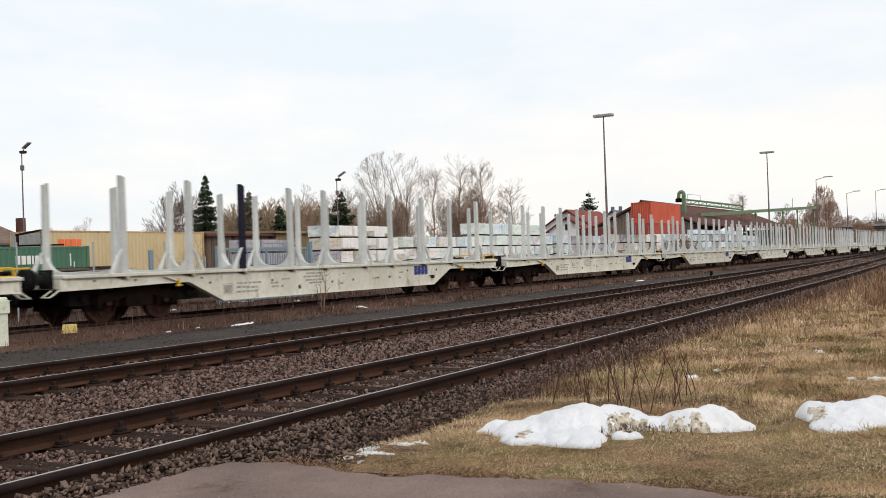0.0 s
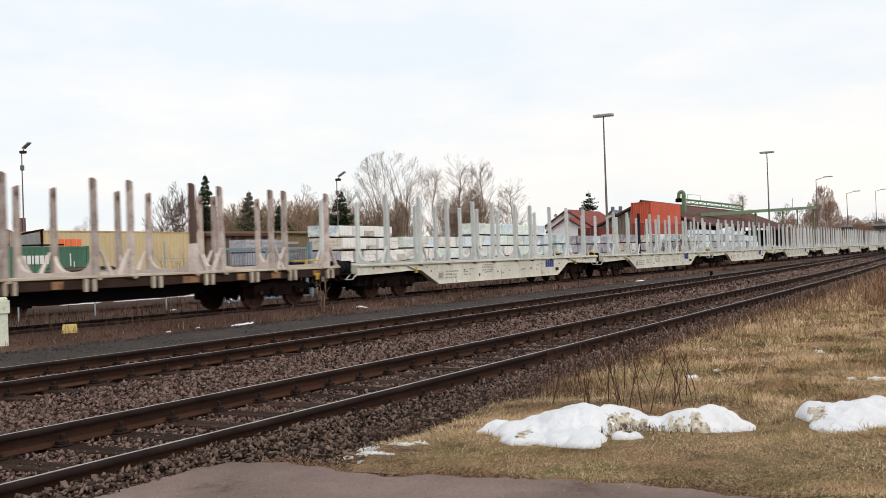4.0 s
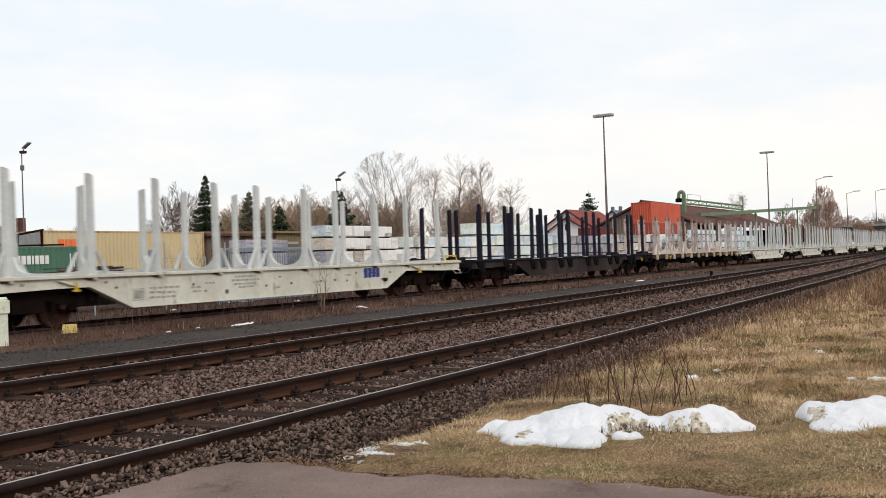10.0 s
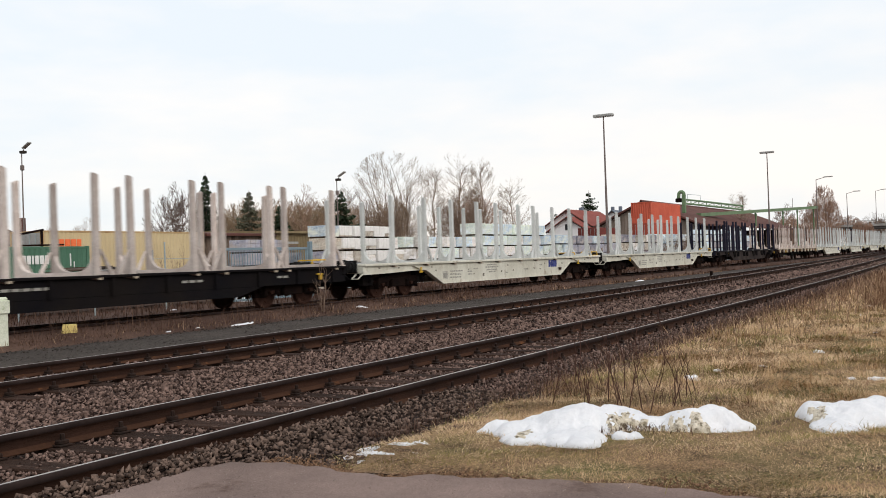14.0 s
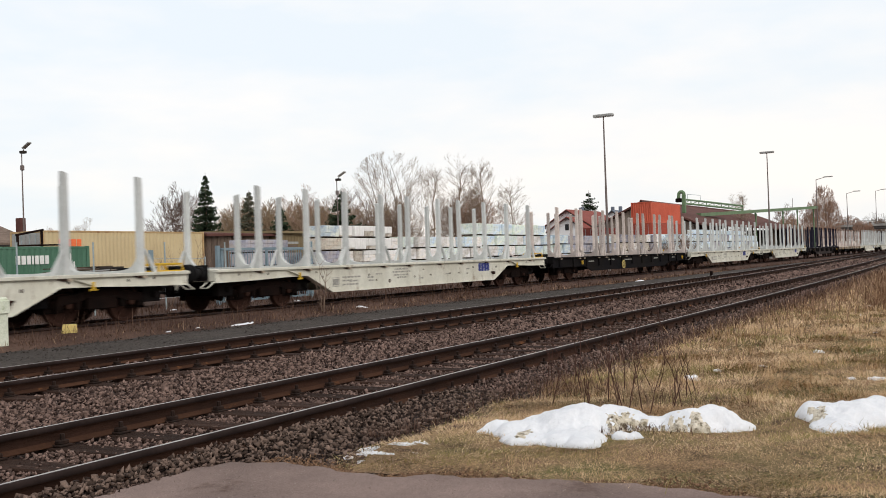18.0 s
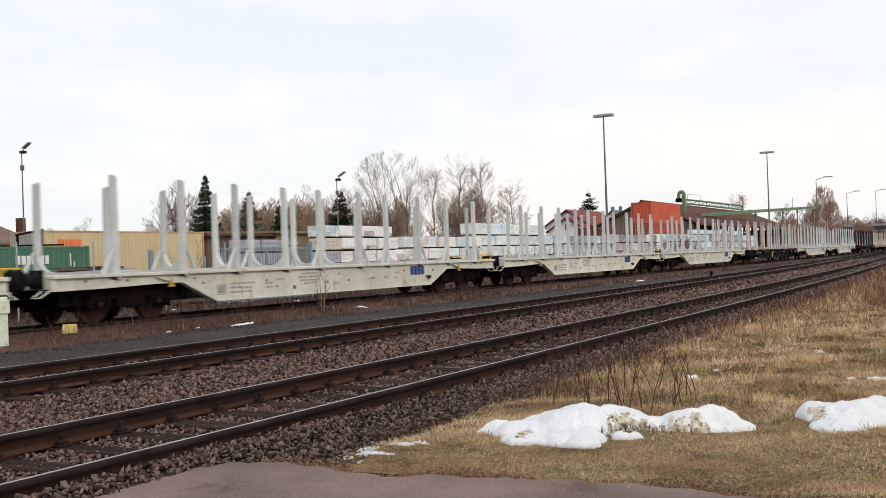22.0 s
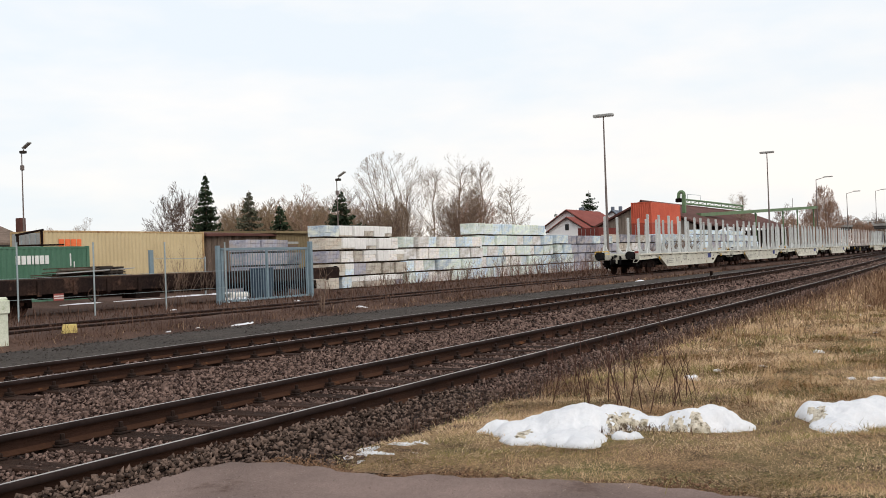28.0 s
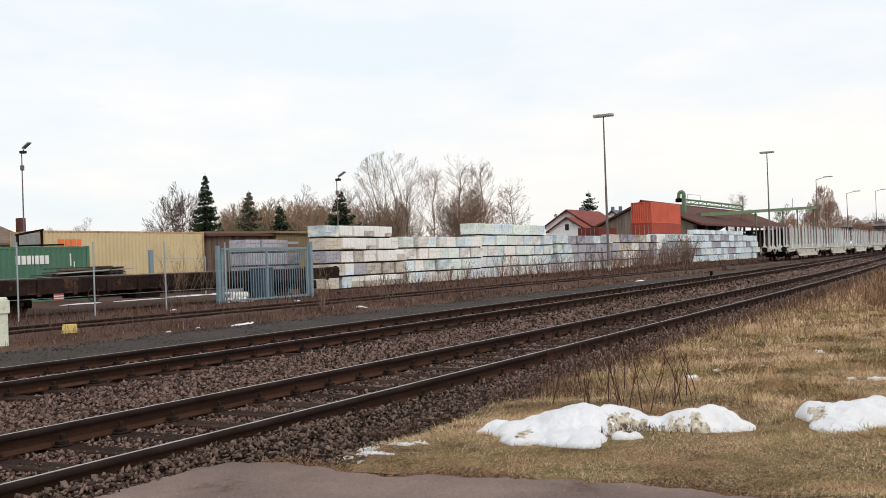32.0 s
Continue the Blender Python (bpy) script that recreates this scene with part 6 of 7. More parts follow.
def meadow():
    straw, green, dead = [], [], []
    for x0, x1, dens, wid in ((5.22, 8.5, 15500, 0.00135), (8.5, 13, 7600, 0.0021), (13, 22, 2600, 0.0040), (22, 42, 640, 0.0095), (42, 90, 120, 0.028)):
        n = int((x1 - x0) * 5.0 * dens * 0.62)
        x = rng.uniform(x0, x1, n)
        lo, hi = 0.07 * x - 0.45, 4.75 + bend(x)
        y = lo + (hi - lo) * rng.random(n)
        edge = np.interp(x, [5, 8, 10, 12, 14, 20, 36, 50], [4.1, 3.95, 3.7, 3.75, 4.0, 4.1, 4.2, 4.5]) + bend(x) + 0.28 * np.sin(x * 2.1) * np.sin(x * 0.7 + 1)
        keep = (y < edge) | (rng.random(n) < 0.16)
        p = patchy(x, y, 1.6, 3.0)
        keep &= rng.random(n) < (0.3 + 0.9 * p) * np.clip((x - 5.2) / 0.35, 0.25, 1)
        x, y, p = x[keep], y[keep], p[keep]
        w = np.full(len(x), wid) * rng.uniform(0.6, 1.4, len(x))
        tall = np.where(x > 14, 1.3, 1.0) * np.where(y > edge[keep] - 1.0, 1.25, 1.0)
        L = rng.lognormal(math.log(0.050), 0.5, len(x)) * (0.55 + 0.9 * p) * tall * np.interp(x - 0.12 * y, [5.0, 6.4, 7.4, 8.6], [0.42, 0.45, 0.7, 1.0])
        mottle = patchy(x, y, 5.3, 2.0) + 0.6 * patchy(x, y, 13.0, 5.0) - 0.8
        g = rng.random(len(x)) < np.clip((patchy(x, y, 1.3, 7.0) - 0.43) * 1.7 + mottle * 0.9, 0.03, 0.6) + np.where(x < 6.9, 0.08, 0.0)
        d = ~g & (rng.random(len(x)) < np.clip(0.12 - mottle * 0.8, 0.03, 0.45))
        dead.append((x[d], y[d], L[d] * 0.9, w[d] * 1.2))
        g, live = g & ~d, ~g & ~d
        straw.append((x[live], y[live], L[live], w[live]))
        green.append((x[g], y[g], L[g] * 0.62, w[g] * 1.1))
    n = 5000
    x, y = rng.uniform(5.5, 60, n), rng.uniform(-12, 0.1, n)
    straw.append((x, y, rng.uniform(0.1, 0.3, n), np.full(n, 0.012)))
    for name, label, parts_, mat, t in (("dry_grass", "matted straw-coloured winter grass", straw, "straw", 1.3), ("green_grass", "short dull green grass among the straw", green, "grass", 0.85), ("dead_grass", "brown dead blades and leaf litter in the turf", dead, "litter", 1.25)):
        x, y, L, w = (np.concatenate([q[i] for q in parts_]) for i in range(4))
        tilt = np.clip(rng.normal(t, 0.35, len(x)), 0.05, 1.5)
        flow = 2.2 * np.sin(x * 1.9 + 1.4 * np.sin(y * 2.3)) + 1.8 * np.cos(y * 2.7 + np.sin(x * 3.1)) + 0.8 * np.sin(9 * x + 7 * y)
        blades(name, label, x, y, ground_height(x, y) + 0.004 + 0.012 * rng.random(len(x)), L, w, tilt, mat, flow=flow)
    tufts()
    n = 3200
    x = 9 + 60 * rng.random(n) ** 1.5
    y = 4.1 + bend(x) - np.abs(rng.normal(0, 0.8, n)) - np.where(x < 13, 0.1, np.clip((x - 11) * 0.05, 0, 0.6))
    blades("tall_straw", "tall dry grass stems along the track edge", x, y, ground_height(x, y), rng.uniform(0.15, 0.55, n) * np.clip(x / 28, 0.35, 1.0), np.clip(x * 0.00028, 0.003, 0.02), np.clip(rng.normal(0.35, 0.25, n), 0, 1.2), "straw_dull")
    # darker dead stems at the foot of the ballast
    n = 6000
    x = 6.5 + 50 * rng.random(n) ** 1.8
    y = 4.25 + bend(x) + rng.normal(0, 0.22, n) - np.clip((x - 11) * 0.04, 0, 0.5)
    blades("dead_stems", "dark brown dead plants along the ballast edge", x, y, ground_height(x, y) + 0.04, rng.uniform(0.04, 0.2, n) * np.clip(x / 14, 0.4, 1.6), np.clip(x * 0.00025, 0.002, 0.012), np.clip(rng.normal(0.5, 0.3, n), 0, 1.4), "brush")
    # a brown dead mat among the tall stalks and in front of the snow
    for cx, cy, rx, ry, n, h in ((8.7, 2.7, 0.6, 0.7, 260, 0.12), (9.2, 3.6, 0.7, 0.5, 420, 0.12), (7.05, 2.25, 0.15, 0.4, 150, 0.05), (7.0, 2.45, 0.15, 0.14, 70, 0.05)):
        x, y = rng.normal(cx, rx * 0.5, n), rng.normal(cy, ry * 0.5, n)
        lift = 0.03 if rx < 0.2 else 0.0
        blades("dead_mat", "matted brown dead plants", x, y, ground_height(x, y) + lift, rng.uniform(0.4, 1.5, n) * h, np.full(n, 0.0026), np.clip(rng.normal(0.7, 0.4, n), 0, 1.5), "brush")


meadow()
tagged(new("sod", quads("sod", *(lambda X, Y: (np.stack([X, Y, ground_height(X, Y) + 0.006], -1).reshape(-1, 3), (lambda a, k: np.stack([a, a + k, a + k + 1, a + 1], 1))((np.arange(X.shape[0] - 1)[:, None] * X.shape[1] + np.arange(X.shape[1] - 1)[None]).ravel(), X.shape[1])))(*(lambda xs, vs: (np.repeat(xs[:, None], len(vs), 1), vs[None] + np.minimum(bend(xs), 3.0)[:, None] + 0.12 * np.sin(xs * 3.3)[:, None] * (vs > 3)[None]))(np.arange(5.3, 90, 0.3), np.concatenate([np.arange(-30, -4, 2.0), np.arange(-4, 4.0, 0.25)]))), "sod")), "matted brown-green turf", "grass", kind="structure")


def scrub():
    n = 40000
    x = 9 + 110 * rng.random(n) ** 1.6
    band = rng.random(n)
    y = np.where(band < 0.3, rng.normal(16.75, 0.28, n), np.where(band < 0.42, rng.normal(18.6, 0.35, n), rng.uniform(19.7, 27.5, n)))
    y = np.where((x > 45) & (band > 0.8), rng.uniform(27.5, 30.8, n), y)
    p = patchy(x, y, 0.8, 1.0)
    keep = rng.random(n) < 0.25 + 0.9 * p
    x, y, p = x[keep], y[keep], p[keep]
    L = rng.lognormal(math.log(0.13), 0.55, len(x)) * (0.5 + p) * np.where(y < 17.4, 0.9, 1.0) * np.where(y > 19.7, 1.2, 1.0)
    L = np.minimum(L, np.where(y < 17.6, 0.42, np.where(y < 19.6, 0.12, 1.0)))
    blades("dry_scrub", "brown dead weeds along the goods track", x, y, ground_height(x, y) + np.where((y > 16.9) & (y < 20.4), 0.03, 0.0), L, np.clip(x * 0.00035, 0.004, 0.03), np.clip(rng.normal(0.6, 0.4, len(x)), 0, 1.5), "brush")
    n = 1800
    x = rng.uniform(10, 70, n)
    y = rng.normal(16.5, 0.22, n)
    blades("dull_grass", "dull straw tufts at the edge of the service path", x, y, ground_height(x, y), rng.uniform(0.08, 0.22, n), np.clip(x * 0.0003, 0.004, 0.015), np.clip(rng.normal(0.8, 0.3, n), 0, 1.4), "straw_dull")

    n = 3600
    x = rng.uniform(21, 42, n)
    y = x * (0.076 + 0.034 * rng.random(n) ** 1.4)
    keep = rng.random(n) < np.clip(patchy(x, y, 0.7, 6.0) * 1.7 - 0.25, 0.1, 1.0)
    x, y = x[keep], y[keep]
    blades("brown_thicket", "rusty-brown dead weeds at the edge of the meadow", x, y, ground_height(x, y), rng.uniform(0.15, 0.48, len(x)) * np.clip(1.5 - 10 * (y / x - 0.076) / 0.34, 0.5, 1.0), np.clip(x * 0.00022, 0.004, 0.012), np.clip(rng.normal(0.35, 0.25, len(x)), 0, 1.2), "thicket", "brush")
    n = 700
    x = rng.uniform(14, 34, n)
    y = rng.normal(16.75, 0.12, n)
    blades("dry_stalks", "thin tall brown stalks beside the goods track", x, y, ground_height(x, y), rng.uniform(0.15, 0.55, n) * np.clip(patchy(x, y, 1.1, 4.0) * 1.6, 0.3, 1.2), np.clip(x * 0.0002, 0.003, 0.008), np.clip(rng.normal(0.25, 0.2, n), 0, 1.0), "brush")


scrub()


def thin_brush():
    """Thin upright reddish shoots in clumps before the block packs."""
    n = 5200
    x = 46 + 66 * rng.random(n) ** 1.1
    y = rng.uniform(29.2, 30.4, n)
    keep = rng.random(n) < np.clip(patchy(x, y * 0.3, 0.9, 2.0) * 1.5 - 0.35, 0.06, 1.0)
    x, y = x[keep], y[keep]
    L = rng.uniform(0.4, 1.0, len(x)) * np.interp(x, [46, 60, 85, 104, 112], [0.9, 1.3, 1.7, 2.6, 2.4])
    blades("thin_brush", "thin reddish-brown shoots in front of the block packs", x, y, ground_height(x, y), L, np.clip(x * 0.00011, 0.004, 0.012), np.clip(rng.normal(0.12, 0.14, len(x)), 0, 0.6), "brush_red", "brush")


thin_brush()


def twig_geo(seed, height, stems, spread, side, r0, n=4, thick=1.0):
    """Thin branching stems from one root."""
    r = random.Random(seed)
    g = Geo()
    for _ in range(stems):
        p = Vector((r.uniform(-0.05, 0.05) * spread * 4, r.uniform(-0.05, 0.05) * spread * 4, -0.03))
        d = Vector((r.gauss(0, spread), r.gauss(0, spread), 1)).normalized()
        h = height * r.uniform(0.55, 1.0)
        k = 5
        for i in range(k):
            q = p + d * (h / k)
            g.tube(p, q, r0 * (1 - i / k * 0.7), r0 * (1 - (i + 1) / k * 0.7), n, caps=False)
            if i > 0:
                for _ in range(side):
                    e = (d + Vector((r.gauss(0, 0.6), r.gauss(0, 0.6), r.uniform(-0.1, 0.5)))).normalized()
                    e2 = q + e * h * r.uniform(0.08, 0.22)
                    g.tube(q, e2, r0 * 0.45, r0 * 0.2, 3, caps=False)
                    e3 = e2 + (e + Vector((r.gauss(0, 0.4), r.gauss(0, 0.4), 0.3))).normalized() * h * r.uniform(0.04, 0.12)
                    g.tube(e2, e3, r0 * 0.3, r0 * 0.15, 3, caps=False)
            d = (d + Vector((r.gauss(0, 0.10), r.gauss(0, 0.10), 0.03))).normalized()
            p = q
    return g


def weed_stalk(weed, seed, height, at):
    """One tapering dead stem with forked twigs."""
    r = random.Random(seed)
    h, r0 = height * r.uniform(0.6, 1.0), 0.0056
    p, d = Vector((0, 0, -0.03)), Vector((r.gauss(0, 0.2), r.gauss(0, 0.2), 1)).normalized()
    stem, forks = [p], []
    for i in range(5):
        p = p + d * (h / 5)
        stem.append(p)
        if i > 0:
            forks += [(p, d), (p, d)]
        d = (d + Vector((r.gauss(0, 0.10), r.gauss(0, 0.10), 0.03))).normalized()
    stalk = part("stalk", bent_tube(stem, r0, r0 * 0.3, 5), "weed", weed, "", at)
    for q, d in forks:
        e = (d + Vector((r.gauss(0, 0.6), r.gauss(0, 0.6), r.uniform(-0.1, 0.5)))).normalized()
        e2 = q + e * h * r.uniform(0.08, 0.22)
        e3 = e2 + (e + Vector((r.gauss(0, 0.4), r.gauss(0, 0.4), 0.3))).normalized() * h * r.uniform(0.04, 0.12)
        part("twig", bent_tube([q, e2, e3], r0 * 0.45, r0 * 0.15, 3), "weed", stalk)


def bent_tube(points, r0, r1, n):
    """One closed skin along a bent line."""
    vs, fs = [], []
    for i, p in enumerate(points):
        rad = r0 + (r1 - r0) * i / (len(points) - 1)
        vs += [(p.x + rad * math.cos(6.2832 * k / n), p.y + rad * math.sin(6.2832 * k / n), p.z) for k in range(n)]
        if i:
            o = len(vs) - n
            fs += [(o - n + k, o - n + (k + 1) % n, o + (k + 1) % n, o + k) for k in range(n)]
    return Geo().add(vs, fs)


def weeds():
    spots = ((8.921, 2.467, 0.52, 2), (9.205, 2.610, 0.45, 2), (9.395, 2.800, 0.55, 2), (9.300, 3.132, 0.55, 3), (9.015, 3.274, 0.42, 2), (8.873, 3.464, 0.5, 3), (8.731, 3.749, 0.45, 2), (9.490, 3.416, 0.55, 2), (9.870, 4.081, 0.7, 2), (10.439, 4.128, 0.62, 2), (11.008, 4.081, 0.7, 2), (11.957, 4.081, 0.6, 2), (9.395, 2.942, 0.5, 2), (8.161, 3.416, 0.42, 2), (12.811, 4.176, 0.55, 3), (14.235, 4.176, 0.6, 3), (9.680, 3.796, 0.6, 3), (8.2, 3.11, 0.5, 3), (7.75, 2.72, 0.42, 2), (8.15, 2.74, 0.55, 3), (7.95, 2.5, 0.45, 3), (8.42, 2.4, 0.5, 3), (8.65, 2.5, 0.45, 2), (9.09, 2.45, 0.4, 3), (8.55, 3.0, 0.45, 3))
    for i, (x, y, h, k) in enumerate(spots):
        weed = thing("dried_weed", "tall dead brown weed stalks at the track edge", "weed", (x, y, float(ground_height(x, y))), 0, group="dead weeds")
        for q in range(max(1, k - 1)):
            weed_stalk(weed, i * 5 + q + 3, h * 1.2, (0.05 * math.cos(2.4 * q + i), 0.05 * math.sin(2.4 * q + i), 0))
    solid("sapling", twig_geo(50, 1.5, 4, 0.22, 2, 0.014), "twig", "small bare sapling beside the goods track", "shrub", (23.4, 16.6, -0.28))
    for i, (x, y, h, s) in enumerate(((27.2, 25.9, 2.0, 7), (28.2, 26.2, 2.5, 10), (29.2, 26.0, 2.2, 8), (66.0, 29.8, 2.0, 6), (70.0, 29.9, 2.2, 7), (58.0, 29.9, 1.5, 5), (84.0, 29.9, 2.4, 7), (90.0, 30.2, 2.2, 7), (98.0, 30.3, 2.4, 8), (103.0, 29.5, 2.8, 9), (106.0, 29.2, 3.2, 12), (108.5, 29.4, 3.3, 14), (110.5, 29.6, 3.0, 12), (50.0, 29.6, 1.2, 5), (47.0, 29.4, 1.0, 4), (95.0, 29.6, 2.0, 8), (101.0, 29.2, 2.2, 8), (87.0, 29.6, 1.6, 6), (104.5, 29.4, 3.4, 16), (107.3, 29.3, 3.4, 16), (109.4, 29.5, 3.2, 16), (111.8, 29.7, 2.6, 12), (63.0, 29.7, 1.9, 7), (80.5, 29.6, 2.3, 7), (92.5, 29.8, 2.6, 8), (55.0, 29.6, 1.0, 5), (74.0, 29.7, 1.7, 6))):
        solid("shrub", twig_geo(70 + i, h, s, 0.3, 3, 0.009 if x < 40 else 0.024, 3), "twig", "bare brown shrub in the yard", "shrub", (x, y, -0.28), group="bare shrubs")


weeds()


# ---- snow ----
def snow_heap(name, label, lobes, seed, step=0.03, wob=0.03, dirty=(), group="melting snow", lift=0.012):
    """Soft lobes melted into one another; dirty: (x, y, rx, ry) where soil shows on the snow."""
    cx, cy = np.mean([l[0] for l in lobes]), np.mean([l[1] for l in lobes])
    x0, x1 = min(l[0] - 1.9 * l[2] for l in lobes), max(l[0] + 1.9 * l[2] for l in lobes)
    y0, y1 = min(l[1] - 1.9 * l[3] for l in lobes), max(l[1] + 1.9 * l[3] for l in lobes)
    X, Y = np.meshgrid(np.arange(x0, x1, step), np.arange(y0, y1, step), indexing="ij")
    big = max(l[4] for l in lobes)
    wr = np.random.default_rng(int(seed * 10))
    ruffle = np.zeros_like(X)
    for k in range(16):
        wave, way = min(0.5, big * 3) * 0.84 ** k, wr.uniform(0, 6.283)
        ruffle = ruffle + wob * (0.84 ** k) * np.sin(6.283 / wave * (X * math.cos(way) + Y * math.sin(way)) + wr.uniform(0, 6.283))
    acc = np.zeros_like(X)
    edge = np.clip(1.25 + ruffle / wob * 0.16, 0.7, 1.9)
    for a, b, rx, ry, t in lobes:
        q = ((X - a) / rx) ** 2 + ((Y - b) / ry) ** 2
        acc = acc + (t * np.clip(1 - q / edge, 0, None) ** 0.95) ** 4
    h = np.where(acc > 0, np.minimum(acc ** 0.25, big * 1.15), -0.1) + ruffle * (acc > 0)
    z = np.maximum(h, -0.1)
    lie = ground_height(X, Y) - ground_height(cx, cy)
    verts = np.stack([X - cx, Y - cy, z + lie], -1).reshape(-1, 3)
    k = X.shape[1]
    a = (np.arange(X.shape[0] - 1)[:, None] * k + np.arange(k - 1)[None])
    top = np.maximum(np.maximum(z[:-1, :-1], z[1:, :-1]), np.maximum(z[:-1, 1:], z[1:, 1:]))
    keep = top > -0.09
    me = quads(name, verts, np.stack([a[keep], a[keep] + k, a[keep] + k + 1, a[keep] + 1], 1), "snow")
    me.materials.append(M["snow_dirty"])
    soil = np.zeros_like(X)
    for a_, b_, rx, ry in dirty:
        soil = np.maximum(soil, 1.3 - ((X - a_) / rx) ** 2 - ((Y - b_) / ry) ** 2)
    grime = wr.normal(0, 1, X.shape)
    for _ in range(2):
        grime = (grime + np.roll(grime, 1, 0) + np.roll(grime, 1, 1) + np.roll(grime, -1, 0)) / 2.4
    soil = np.where(soil > 0, soil + ruffle / wob * 0.3 + grime * 0.28, 0)
    if len(dirty):
        me.polygons.foreach_set("material_index", (soil[:-1, :-1][keep] > 0.8).astype(np.int32))
    me.polygons.foreach_set("use_smooth", [True] * len(me.polygons))
    ob = new(name, me)
    ob.location = (cx, cy, float(ground_height(cx, cy)) + lift)
    return tagged(ob, label, "snow", group)


snow_heap("snow_mound", "melting white snow heap with dirty patches on the grass", [(6.93, 3.356, 0.15, 0.13, 0.087), (6.875, 3.121, 0.2, 0.2, 0.096), (7.015, 2.91, 0.3, 0.26, 0.148), (7.202, 2.715, 0.32, 0.28, 0.178), (7.357, 2.547, 0.26, 0.24, 0.135), (7.346, 2.24, 0.16, 0.26, 0.083), (7.404, 2.046, 0.18, 0.2, 0.122), (7.534, 1.871, 0.2, 0.2, 0.165), (7.56, 1.73, 0.09, 0.12, 0.08), (6.711, 2.722, 0.2, 0.2, 0.07), (6.677, 2.541, 0.2, 0.14, 0.07), (6.621, 3.008, 0.13, 0.16, 0.052)], 1.0, 0.016, 0.006, [(7.13, 2.47, 0.17, 0.14), (7.10, 2.27, 0.17, 0.2), (7.15, 2.07, 0.15, 0.18), (7.24, 1.90, 0.11, 0.11), (6.60, 2.98, 0.09, 0.06)])
snow_heap("snow_mound", "rounded white snow heap on the grass", [(8.118, 1.247, 0.17, 0.14, 0.091), (8.067, 1.139, 0.24, 0.18, 0.112), (8.039, 0.958, 0.26, 0.2, 0.133), (8.246, 0.804, 0.28, 0.25, 0.147), (7.716, 1.015, 0.22, 0.18, 0.063), (8.232, 0.573, 0.3, 0.3, 0.14)], 2.4, 0.016, 0.006, [(7.9, 1.2, 0.12, 0.08)])
for k, (x, y, rx, ry) in enumerate(((6.03, 4.02, 0.035, 0.07), (6.05, 3.93, 0.03, 0.06), (5.90, 3.86, 0.026, 0.07), (5.86, 3.76, 0.034, 0.08), (5.87, 3.67, 0.02, 0.05), (5.80, 3.97, 0.018, 0.05), (5.65, 3.74, 0.015, 0.03), (6.20, 3.82, 0.026, 0.05), (6.18, 3.71, 0.03, 0.06), (6.28, 3.66, 0.034, 0.05), (6.25, 3.60, 0.02, 0.04), (5.96, 3.50, 0.018, 0.04))):
    snow_heap("snow_patch", "thin flaky remains of snow on the grass", [(x, y, rx, ry, 0.013), (x + rx * 0.6, y - ry * 0.5, rx * 0.7, ry * 0.7, 0.011)], 40.0 + k, 0.009, 0.003, lift=-0.002)
snow_heap("snow_patch", "small leftover patch of snow", [(6.86, 2.34, 0.05, 0.08, 0.05), (6.90, 2.27, 0.04, 0.06, 0.03)], 7.0, 0.010, 0.004)
SNOW_BITS = ((10.249, 2.752, 0.07, 0.08, 0.06), (10.913, 2.657, 0.05, 0.08, 0.03), (13.239, 1.974, 0.06, 0.1, 0.04), (10.534, 1.044, 0.07, 0.13, 0.05), (10.581, 1.281, 0.04, 0.07, 0.03), (22.871, 3.369, 0.08, 0.08, 0.04), (16.228, 1.613, 0.06, 0.10, 0.03), (23.156, 2.373, 0.10, 0.13, 0.05), (20.024, 2.230, 0.08, 0.08, 0.03), (11.530, 2.306, 0.05, 0.08, 0.02), (19.500, 16.200, 0.4, 0.05, 0.018), (17.000, 16.300, 0.08, 0.03, 0.012), (18.000, 16.300, 0.07, 0.025, 0.012), (25.4, 16.7, 0.3, 0.04, 0.018), (25.75, 16.62, 0.28, 0.03, 0.015), (26.4, 16.75, 0.22, 0.04, 0.016), (27.3, 16.75, 0.25, 0.045, 0.018), (28.5, 16.75, 0.16, 0.04, 0.016), (29.0, 16.72, 0.3, 0.045, 0.02), (50.000, 15.900, 0.6, 0.15, 0.06), (28.300, 31.600, 0.9, 0.09, 0.03), (31.300, 31.600, 1.3, 0.08, 0.025), (34.400, 31.800, 1.2, 0.12, 0.04), (37.000, 31.800, 1.2, 0.13, 0.04), (31.000, 25.900, 0.7, 0.3, 0.15), (24.500, 23.200, 0.12, 0.06, 0.02), (29.500, 22.000, 0.2, 0.07, 0.02))
SNOW_BITS = SNOW_BITS[:1] + tuple((x, y, rx * 0.6, ry * 0.6, t * 0.6) if y < 5 else (x, y, rx, ry, t) for x, y, rx, ry, t in SNOW_BITS[1:])
for i, (x, y, rx, ry, t) in enumerate(SNOW_BITS):
    snow_heap("snow_patch", "small leftover patch of snow", [(x, y, rx, ry, t), (x + rx * 0.5, y + ry * 0.6, rx * 0.7, ry * 0.6, t * 0.8)], 8.0 + i, 0.015 if x < 14 else 0.05, t * 0.09)


